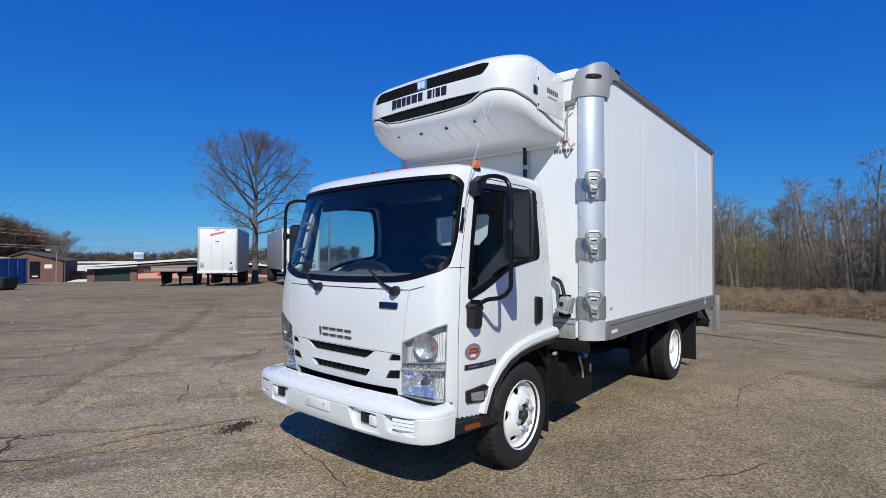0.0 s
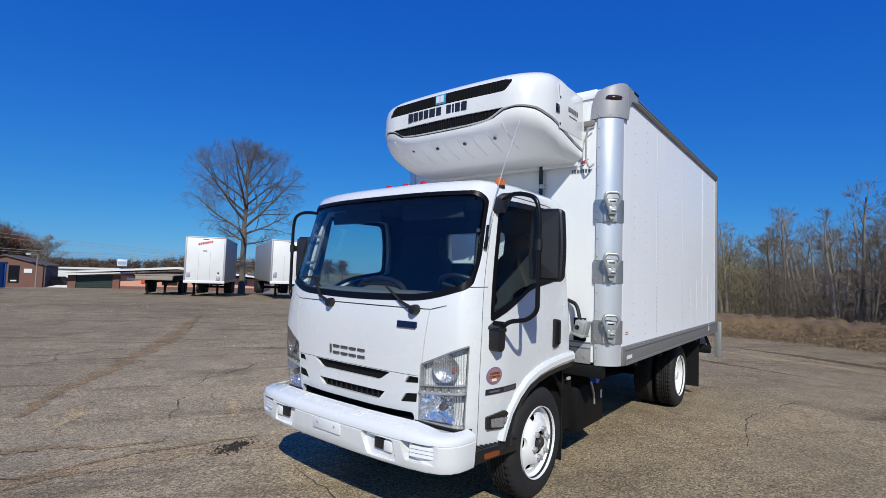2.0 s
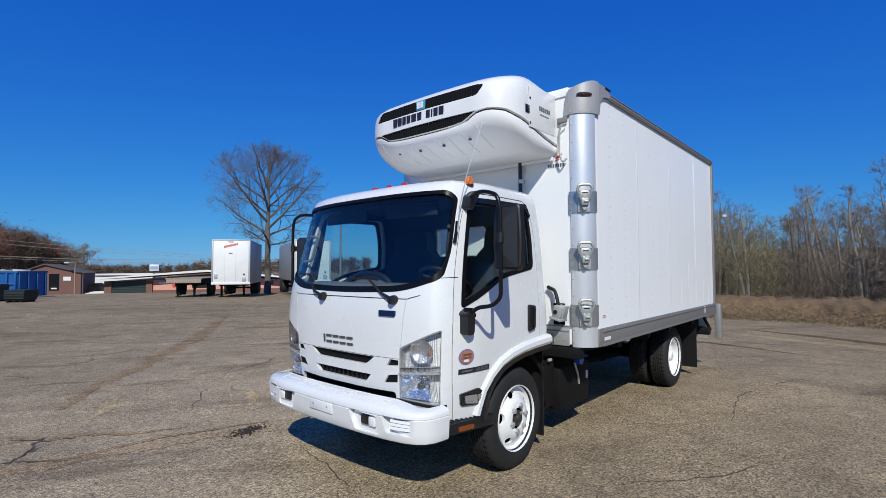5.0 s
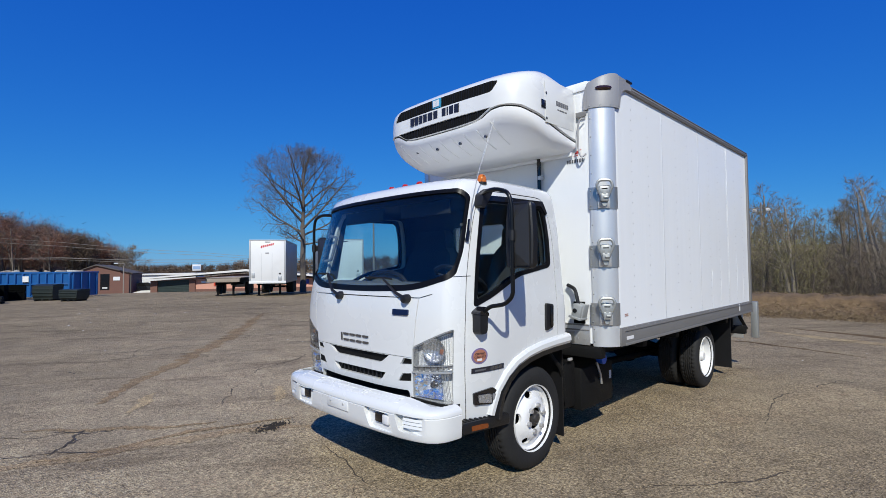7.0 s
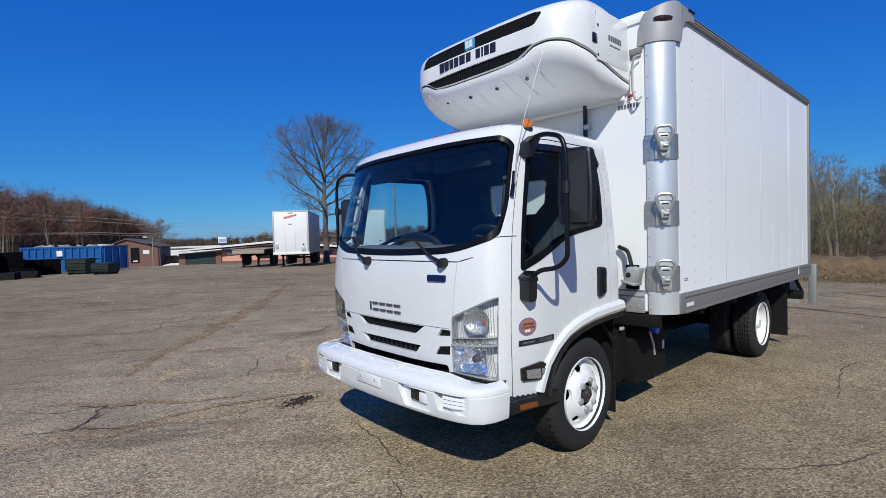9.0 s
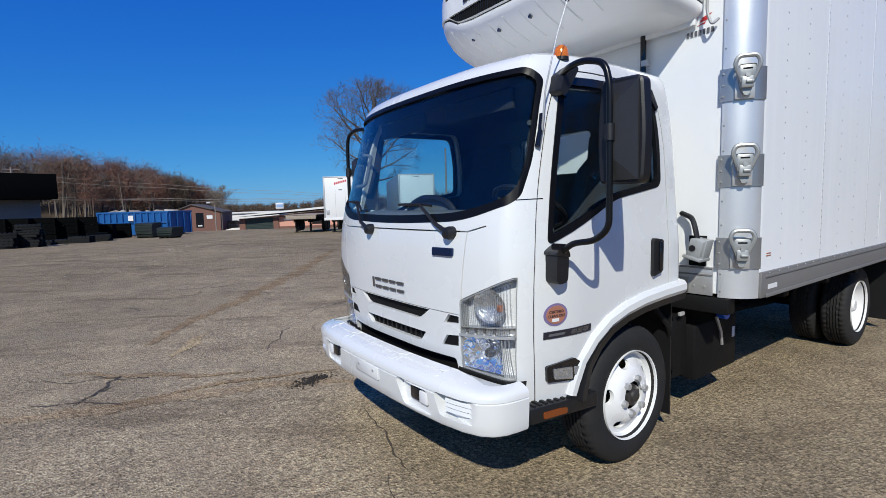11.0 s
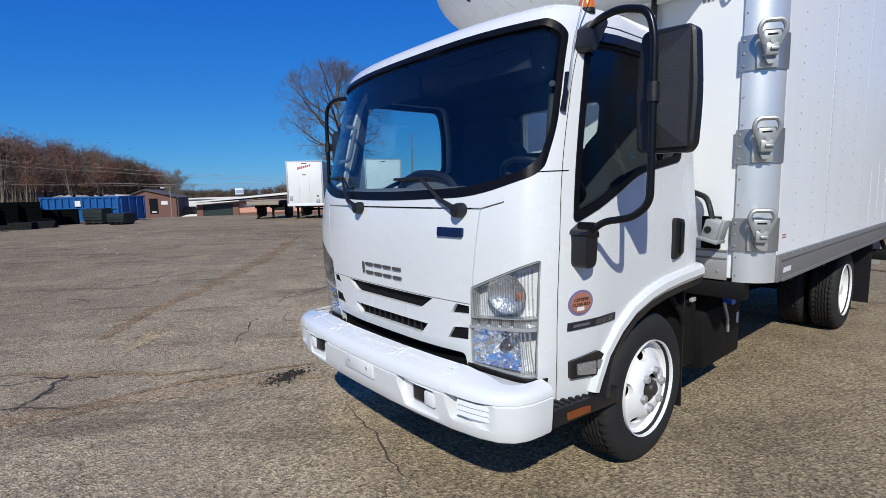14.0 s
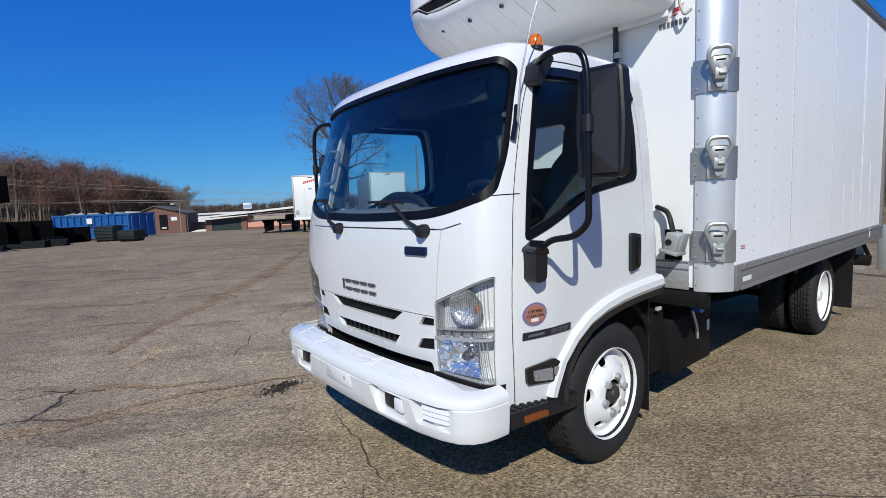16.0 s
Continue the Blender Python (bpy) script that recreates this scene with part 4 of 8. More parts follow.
def build_mirrors():
    for s in (1, -1):
        def side(b):
            return b if s > 0 else flip(b)
        mi = thing("wing_mirror", "", "")
        mi.parent = truck
        pts = bend([(0.955, 0.475, 2.195), (1.045, 0.425, 2.21), (1.15, 0.40, 2.213), (1.262, 0.40, 2.178), (1.287, 0.40, 2.08), (1.287, 0.40, 1.47), (1.22, 0.395, 1.412), (1.10, 0.375, 1.395), (1.035, 0.365, 1.33)], 0.055, 6)
        part("mirror_arm", side(tube(B(), pts, 0.0148, 12)), M["satin_black"], mi, "black tubular mirror arm")
        bm = prism(B(), rounded([(0.425, 2.112), (0.450, 2.20), (0.530, 2.252), (0.560, 2.232), (0.505, 2.150), (0.462, 2.095)], 0.014), "x", 0.90, 1.0)
        part("upper_bracket", side(bm), M["black"], mi, "black upper mirror fairing")
        bm = prism(B(), rounded([(0.318, 1.200), (0.398, 1.205), (0.405, 1.325), (0.375, 1.388), (0.322, 1.345)], [0.03, 0.03, 0.015, 0.02, 0.02]), "x", 0.965, 1.064)
        part("lower_bracket", side(bm), M["black"], mi, "black lower mirror bracket")
        bm = prism(B(), rounded([(0.312, 1.340), (0.410, 1.325), (0.410, 1.342), (0.375, 1.394), (0.318, 1.358)], 0.008), "x", 0.965, 1.068)
        part("bracket_cap", side(bm), M["gloss_black"], mi)
        part("clamp", side(disc(B(), (1.287, 0.40, 1.845), 0.022, 0.07, "z", 16)), M["black"], mi)
        part("clamp_arm", side(slab(1.262, 1.312, 0.41, 0.45, 1.855, 1.905, 0.006)), M["black"], mi)
        # head: a hipped shell in front of the glass
        if s > 0:
            out = rounded([(1.205, 1.662), (1.396, 1.655), (1.417, 1.682), (1.427, 1.865), (1.413, 2.085), (1.396, 2.105), (1.215, 2.115), (1.192, 1.89)], [0.03, 0.02, 0.03, 0.1, 0.03, 0.02, 0.03, 0.1], 4)
            x0, x1, z0, z1, yb = 1.275, 1.402, 1.676, 2.088, 0.428
        else:
            out = rounded([(1.06, 1.60), (1.20, 1.605), (1.225, 1.64), (1.225, 1.95), (1.205, 1.99), (1.06, 1.985)], [0.02, 0.03, 0.04, 0.05, 0.03, 0.02], 4)
            x0, x1, z0, z1, yb = 1.075, 1.21, 1.618, 1.97, 0.395
        ins = inset(out, 0.010)
        bm = loft(B(), [[(x, yb + 0.012, z) for x, z in ins], [(x, yb + 0.02, z) for x, z in out], [(x, yb + 0.07, z) for x, z in out]])
        head = part("mirror_head", side(bm), M["black"], mi, "black mirror rim")
        # back plate with two folds that run out to the outer corners
        w = x1 - x0
        grid = [(x0, z0, 0.0), (x1, z0, 0.006), (x1, z1, 0.006), (x0, z1, 0.014), (x0, z1 - 0.9 * w, -0.020), (x0, z0 + 0.9 * w, -0.020)]
        bm = B()
        lo = [bm.verts.new((x, yb + 0.014, z)) for x, z, _ in grid]
        hi = [bm.verts.new((x, yb - 0.004 + q, z)) for x, z, q in grid]
        for f in ((0, 1, 5), (1, 2, 4, 5), (2, 3, 4)):
            bm.faces.new([hi[i] for i in f])
        for i in range(6):
            j = (i + 1) % 6
            bm.faces.new((lo[i], lo[j], hi[j], hi[i]))
        bm.faces.new(list(reversed(lo)))
        part("back_plate", side(bm), M["mirror_back"], head, "grained black folded back plate", 3)
        bm = prism(B(), inset(out, 0.012), "y", yb + 0.071, yb + 0.075)
        part("mirror_glass", side(bm), M["mirror"], mi)


def build_roof_bits():
    b = thing("beacon", "", "")
    b.parent = truck
    x, y, z = 0.902, 0.545, 2.302
    part("beacon_base", disc(B(), (x, y, z - 0.012), 0.037, 0.016, "z", 18), M["black"], b)
    prof = [(0.001, 0.066), (0.016, 0.063), (0.028, 0.052), (0.035, 0.034), (0.037, 0.004), (0.001, 0.004)]
    part("beacon_dome", lathe(B(), prof, (x, y, z), "z", 20), M["amber"], b, "amber clearance dome")
    for xx in (0.19, 0.0, -0.19, -0.902):
        yy, zz = (0.56, 2.368) if abs(xx) < 0.5 else (0.545, 2.312)
        prof = [(0.001, 0.04), (0.02, 0.037), (0.032, 0.02), (0.034, -0.03), (0.001, -0.03)]
        part("roof_lamp", lathe(B(), prof, (xx, yy, zz), "z", 14), M["red_lens"] if abs(xx) < 0.5 else M["amber"], truck, "small roof clearance lamp")
    part("antenna", tube(B(), [(0.948, 0.352, 1.93), (0.978, 0.345, 2.12), (1.02, 0.375, 2.35), (1.094, 0.466, 2.725)], [0.006, 0.004, 0.003, 0.002], 6), M["steel"], truck, "thin whip antenna")


def build_interior():
    part("dashboard", loft(B(), [[(x, y, z) for y, z in ((0.20 + q, 1.2), (0.16 + q, 1.50), (0.22 + q, 1.545), (0.40 + q / 2, 1.555), (0.52, 1.50), (0.55, 1.35), (0.5, 1.2))] for x, q in ((-0.86, 0.10), (-0.65, 0.04), (-0.3, 0), (0.3, 0), (0.65, 0.04), (0.86, 0.10))]), M["interior_light"], truck, "grey dashboard")
    # dark arch on the dash, placed to fit the camera's view
    arch_pts = [(-0.34, 0.40, 1.545), (-0.27, 0.39, 1.60), (-0.14, 0.385, 1.635), (0.02, 0.39, 1.63), (0.12, 0.40, 1.60), (0.17, 0.41, 1.545)]
    part("dash_arch", tube(B(), bend(arch_pts, 0.04), 0.022, 8), M["black"], truck)
    part("dash_arch_fill", prism(B(), [(q[0], q[2]) for q in arch_pts], "y", 0.40, 0.42), M["interior_light"], truck)
    # steering wheel on the driver's side
    w = thing("steering_wheel", "", "")
    w.parent = truck
    c, tilt = Vector((0.60, 0.62, 1.56)), radians(-33)
    rot = Matrix.Rotation(tilt, 3, "X")
    ring = [c + rot @ Vector((0.215 * math.cos(a), 0.215 * math.sin(a) * 1.0, 0)) for a in [2 * math.pi * k / 32 for k in range(33)]]
    part("wheel_rim", tube(B(), ring, 0.016, 8, False), M["black"], w)
    for a in (-0.5, math.pi + 0.5, math.pi / 2 * 3):
        part("spoke", tube(B(), [c, c + rot @ Vector((0.21 * math.cos(a), 0.21 * math.sin(a), 0))], 0.014, 6), M["black"], w)
    part("wheel_hub", disc(B(), c - Vector((0, 0, 0.02)), 0.06, 0.04, "z", 16), M["black"], w)
    part("column", tube(B(), [c, c + rot @ Vector((0, -0.05, -0.45))], 0.035, 8), M["interior"], w)
    for x0, x1, n in ((0.36, 0.84, "driver"), (-0.84, -0.12, "passenger")):
        st = thing("seat", "", "")
        st.parent = truck
        part("cushion", slab(x0, x1, 0.75, 1.22, 1.15, 1.31, 0.05, 3), M["seat"], st)
        bm = loft(B(), [[(x0 + i, y, z), (x1 - i, y, z), (x1 - i, y + 0.13, z), (x0 + i, y + 0.13, z)] for i, y, z in ((0, 1.18, 1.25), (0.0, 1.24, 1.6), (0.05, 1.29, 1.80), (0.12, 1.30, 1.87), (0.13, 1.305, 2.0), (0.16, 1.31, 2.05))])
        part("backrest", bm, M["seat"], st)
    part("cab_floor", slab(-0.86, 0.86, 0.42, 1.45, 1.02, 1.06), M["interior"], truck)
    part("engine_cover", slab(-0.2, 0.15, 0.6, 1.4, 1.06, 1.3, 0.04), M["interior"], truck)
    part("sun_visor", slab(0.12, 0.7, 0.40, 0.425, 2.08, 2.19, 0.01), M["interior"], truck)
    part("sun_visor", slab(-0.7, -0.12, 0.40, 0.425, 2.08, 2.19, 0.01), M["interior"], truck)
    part("grab_handle", tube(B(), bend([(-0.86, 0.33, 1.98), (-0.79, 0.36, 1.97), (-0.81, 0.31, 1.75), (-0.885, 0.28, 1.74)], 0.03), 0.014, 8), M["interior_light"], truck, "grey grab handle on the pillar")
    part("grab_handle", tube(B(), bend([(0.86, 0.36, 1.98), (0.83, 0.40, 1.97), (0.85, 0.35, 1.75), (0.885, 0.31, 1.74)], 0.03), 0.014, 8), M["interior"], truck)


def blocks(name, xs, z0, z1, place, mat, parent, label=""):
    """A row of small flat shapes standing for lettering; place(u, v, depth) gives a point."""
    for a, b in xs:
        bm = loft(B(), [[place(a, z0, d), place(b, z0, d), place(b, z1, d), place(a, z1, d)] for d in (0.0, 0.006)])
        part(name, bm, mat, parent, label)


def build_marks():
    def front(u, v, d):
        return (u, front_y(u, v) - d - 0.001, v)
    for a, b in ((-0.207, -0.189), (-0.172, -0.098), (-0.084, -0.010), (0.004, 0.078), (0.094, 0.168)):
        rows = ((1.080, 1.097), (1.127, 1.144)) if b - a > 0.03 else ((1.080, 1.144),)
        for z0, z1 in rows:
            poly = rounded([(a, z0), (b, z0), (b, z1), (a, z1)], 0.007, 2)
            bm = loft(B(), [[front(u, v, d) for u, v in poly] for d in (0.0, 0.007)])
            part("emblem_bar", bm, M["dark_chrome"], truck, "dark chrome emblem shape")
    part("badge", loft(B(), [[(u, front_y(u, v) - d, v) for u, v in rounded([(0.456, 1.326), (0.608, 1.326), (0.608, 1.368), (0.456, 1.368)], 0.008)] for d in (0, 0.012)]), M["blue_badge"], truck, "blue chrome badge")
    # sticker, stretched to look round from the camera, and model strip on the driver's door
    st = thing("door_sticker", "", "")
    st.parent = truck
    def oval(x, ry, rz, d):
        ring = [(0.377 + ry * math.cos(2 * math.pi * k / 40), 1.043 + rz * math.sin(2 * math.pi * k / 40)) for k in range(40)]
        return hug(prism(B(), ring, "x", x, x + d))
    part("sticker_disc", oval(1.0205, 0.071, 0.056, 0.0025), M["violet_ink"], st, "orange and violet sticker stretched to look round from the camera")
    part("sticker_face", oval(1.0225, 0.057, 0.045, 0.0025), M["orange_ink"], st)
    part("sticker_tag", hug(slab(1.0245, 1.0268, 0.352, 0.392, 1.009, 1.025)), M["white_ink"], st)
    for words, z, size in (("CERTIFIED", 1.052, 0.019), ("CLEAN IDLE", 1.031, 0.019)):
        cu = bpy.data.curves.new("words", "FONT")
        cu.body, cu.size, cu.align_x, cu.extrude = words, size, "CENTER", 0.0006
        tmp = new("words", cu)
        me = bpy.data.meshes.new_from_object(tmp.evaluated_get(bpy.context.evaluated_depsgraph_get()))
        bpy.data.objects.remove(tmp)
        bm = B()
        bm.from_mesh(me)
        bmesh.ops.transform(bm, matrix=pose(1.0262, 0.377, z, 90, 0, 90), verts=bm.verts)
        part("sticker_words", hug(bm), M["dark_ink"], st)
    def band(y0, y1, z0, z1, d0, d1, lean=0.0):
        rows = []
        for i in range(9):
            y = y0 + (y1 - y0) * i / 8
            rows.append([(1.02 + d0, y, z0), (1.02 + d1, y, z0), (1.02 + d1, y + lean, z1), (1.02 + d0, y + lean, z1)])
        return hug(loft(B(), rows))
    strip = part("model_strip", band(0.309, 0.627, 0.925, 0.961, 0.0005, 0.0045), M["dark_ink"], truck, "black model strip with grey shapes")
    for y0, y1, h in ((0.472, 0.510, 0.024), (0.517, 0.555, 0.024), (0.562, 0.600, 0.024), (0.335, 0.43, 0.012)):
        part("strip_shape", band(y0, y1, 0.943 - h / 2, 0.943 + h / 2, 0.0045, 0.0058, 0.006), M["dark_chrome"] if h > 0.02 else M["grey_ink"], strip)


def tyre(parent, x_out, y, z, width=0.225, r=0.405):
    """One tyre; x_out is the plane of its outer side wall, width goes inwards (negative for the other side)."""
    s = 1 if width > 0 else -1
    w = abs(width)
    prof = [(0.255, -0.012), (0.275, -0.002), (0.31, 0.006), (0.345, 0.004), (0.375, -0.006), (0.393, -0.02), (r, -0.038)]
    rows = [(r, -0.038)]
    for k in range(1, 6):
        u = -0.038 - (w - 0.076) * k / 6
        rows += [(r, u + 0.007), (r - 0.012, u + 0.005), (r - 0.012, u - 0.005), (r, u - 0.007)]
    prof += rows[1:] + [(a, -w - t) for a, t in reversed(prof)] + [(0.25, -w + 0.02), (0.25, -0.02)]
    prof = [(a, t * s) for a, t in prof]
    bm = lathe(B(), prof, (x_out, y, z), "x", 144)
    # cross grooves in the shoulder ribs and fine sipes between
    for v in bm.verts:
        dy, dz = v.co.y - y, v.co.z - z
        q, u = math.hypot(dy, dz), abs(v.co.x - x_out)
        if q > r - 0.004:
            k = int(round(math.atan2(dz, dy) / (2 * math.pi) * 144))
            edge = u < 0.075 or u > w - 0.075
            if (edge and k % 3 == 0) or (not edge and k % 4 == int(u * 40) % 4):
                f = (r - (0.011 if edge else 0.006)) / q
                v.co.y, v.co.z = y + dy * f, z + dz * f
    return part("tyre", bm, M["rubber"], parent, "black ribbed truck tyre", 40)


def front_wheel(s):
    w = thing("front_wheel", "", "")
    w.parent = truck
    y, z, x = 1.07, 0.452, 0.975
    def side(b):
        return b if s > 0 else flip(b)
    t = tyre(w, x * s, y, z, 0.225 * s)
    # convex white disc wheel with hand holes
    pr = [(0.262, 0.004), (0.262, -0.012), (0.25, -0.03), (0.236, -0.055), (0.215, -0.05), (0.19, -0.03), (0.165, -0.012), (0.145, 0.004), (0.12, 0.010), (0.085, 0.010), (0.085, -0.01), (0.14, -0.02), (0.19, -0.055), (0.22, -0.08), (0.25, -0.06), (0.255, -0.03), (0.255, 0.0)]
    bm = lathe(B(), pr, (x, y, z), "x", 60)
    cutter = B()
    for k in range(5):
        a = 2 * math.pi * k / 5 + 0.5
        cy, cz = y + 0.187 * math.cos(a), z + 0.187 * math.sin(a)
        ring = [[(xx, cy + 0.043 * math.cos(q) * -math.sin(a) + 0.026 * math.sin(q) * math.cos(a), cz + 0.043 * math.cos(q) * math.cos(a) + 0.026 * math.sin(q) * math.sin(a)) for q in [2 * math.pi * j / 16 for j in range(16)]] for xx in (x - 0.2, x + 0.1)]
        loft(cutter, ring)
    bm = carve(bm, cutter)
    part("rim", side(bm), M["rim"], w, "white steel disc wheel")
    part("brake_drum", side(disc(B(), (x - 0.16, y, z), 0.21, 0.05, "x", 32)), M["chassis"], w)
    hub = part("hub", side(lathe(B(), [(0.001, 0.034), (0.024, 0.034), (0.034, 0.028), (0.038, 0.016), (0.060, 0.010), (0.066, -0.02), (0.001, -0.02)], (x, y, z), "x", 24)), M["hub_metal"], w, "dark greasy hub")
    for k in range(6):
        a = 2 * math.pi * k / 6 + 0.25
        c = (x + 0.008, y + 0.101 * math.cos(a), z + 0.101 * math.sin(a))
        part("lug_nut", side(disc(B(), c, 0.023, 0.026, "x", 6, 0.018)), M["steel"], w)


def rear_wheels(s):
    w = thing("rear_wheels", "", "")
    w.parent = truck
    y, z, x = 4.85, 0.447, 1.10
    def side(b):
        return b if s > 0 else flip(b)
    tyre(w, x * s, y, z, 0.225 * s)
    tyre(w, (x - 0.27) * s, y, z, 0.225 * s)
    pr = [(0.262, 0.004), (0.262, -0.015), (0.245, -0.03), (0.235, -0.10), (0.20, -0.135), (0.14, -0.14), (0.10, -0.135), (0.001, -0.135), (0.001, -0.15), (0.2, -0.155), (0.25, -0.12), (0.255, 0.0)]
    part("rim", side(lathe(B(), pr, (x, y, z), "x", 48)), M["rim"], w, "deep-dished white dual wheel")
    part("hub", side(lathe(B(), [(0.001, -0.03), (0.05, -0.03), (0.07, -0.06), (0.085, -0.13), (0.001, -0.13)], (x, y, z), "x", 24)), M["rim"], w)
    part("brake_drum", side(disc(B(), (x - 0.5, y, z), 0.2, 0.2, "x", 32)), M["chassis"], w)


def build_chassis():
    for s in (1, -1):
        part("frame_rail", slab(0.36 * s - 0.04, 0.36 * s + 0.04, 0.3, 6.3, 0.60, 0.82, 0.01), M["chassis"], truck)
    for y in (1.9, 2.8, 3.7, 4.5, 5.6):
        part("cross_member", slab(-1.15, 1.15, y - 0.05, y + 0.05, 0.83, 0.935, 0.006), M["chassis"], truck)
    part("front_axle", tube(B(), [(-0.8, 1.07, 0.43), (-0.5, 1.07, 0.36), (0.5, 1.07, 0.36), (0.8, 1.07, 0.43)], 0.06, 8), M["chassis"], truck)
    part("rear_axle", tube(B(), [(-0.8, 4.85, 0.447), (-0.12, 4.85, 0.447), (0.12, 4.85, 0.447), (0.8, 4.85, 0.447)], [0.07, 0.08, 0.08, 0.07], 10), M["chassis"], truck)
    part("differential", lathe(B(), [(0.001, -0.2), (0.12, -0.18), (0.2, 0.0), (0.12, 0.18), (0.001, 0.2)], (0, 4.85, 0.447), "y", 18), M["chassis"], truck)
    part("engine", slab(-0.3, 0.3, 0.4, 1.6, 0.45, 0.95, 0.06), M["chassis"], truck)
    part("radiator", slab(-0.55, 0.55, 0.2, 0.28, 0.45, 0.95, 0.01), M["chassis"], truck)
    part("transmission", slab(-0.22, 0.22, 1.6, 2.6, 0.5, 0.8, 0.06), M["chassis"], truck)
    part("battery_box", slab(0.45, 0.90, 1.95, 2.58, 0.30, 0.70, 0.02), M["chassis"], truck, "black battery box under the body")
    part("urea_tank", slab(0.42, 0.86, 1.72, 1.92, 0.35, 0.78, 0.03), M["chassis"], truck)
    part("box_label", slab(0.90, 0.903, 2.50, 2.54, 0.52, 0.60), M["white_ink"], truck)
    part("filler_cap", disc(B(), (0.875, 2.34, 0.74), 0.05, 0.06, "x", 18), M["blue_cap"], truck, "blue filler cap")
    part("bright_strap", tube(B(), [(0.915, 2.22, 0.72), (0.92, 2.28, 0.60), (0.91, 2.32, 0.50)], 0.012, 6), M["steel"], truck)
    part("fuel_tank", slab(-0.95, -0.45, 2.0, 3.4, 0.35, 0.75, 0.06), M["chassis"], truck)
    part("air_pipe", tube(B(), bend([(0.86, 1.45, 0.92), (0.90, 1.6, 0.75), (0.88, 1.68, 0.45)], 0.06), 0.02, 8), M["chassis"], truck)
    part("side_reflector", slab(0.88, 0.9, 1.74, 1.80, 0.80, 0.825, 0.004), M["alu"], truck)
    for s in (1, -1):
        part("mudflap", slab(0.72 * s - 0.19, 0.72 * s + 0.19, 1.60, 1.612, 0.16, 0.93), M["black"], truck, "black rubber mudflap")
        part("mudflap", slab(0.86 * s - 0.28, 0.86 * s + 0.28, 5.80, 5.812, 0.16, 0.93), M["black"], truck, "black rubber mudflap")
    part("leaf_spring", tube(B(), [(0.45, 4.2, 0.70), (0.45, 4.85, 0.52), (0.45, 5.5, 0.70)], 0.04, 6), M["chassis"], truck)
    part("leaf_spring", tube(B(), [(-0.45, 4.2, 0.70), (-0.45, 4.85, 0.52), (-0.45, 5.5, 0.70)], 0.04, 6), M["chassis"], truck)
    part("exhaust", tube(B(), [(0.2, 1.6, 0.42), (0.2, 3.6, 0.42), (0.55, 5.9, 0.45)], 0.045, 10), M["chassis"], truck)
    part("tail_lamp", slab(0.85, 1.1, 6.05, 6.12, 0.72, 0.86, 0.01), M["chassis"], truck)
    # lift gate at the tail
    lg = thing("lift_gate", "", "")
    lg.parent = truck
    part("gate_frame", slab(1.215, 1.305, 6.60, 6.70, 0.52, 1.08, 0.01), M["zinc"], lg, "galvanised lift-gate upright")
    part("gate_frame", slab(-1.245, -1.17, 6.62, 6.68, 0.50, 1.14, 0.01), M["plate"], lg)
    part("gate_arm", tube(B(), [(1.12, 6.25, 0.93), (1.15, 6.60, 0.66)], 0.025, 6), M["chassis"], lg)
    part("gate_platform", slab(-1.1, 1.1, 6.60, 6.66, 0.5, 1.02, 0.01), M["steel"], lg)
    part("gate_bar", slab(-1.2, 1.2, 6.3, 6.42, 0.6, 0.72, 0.01), M["chassis"], lg)


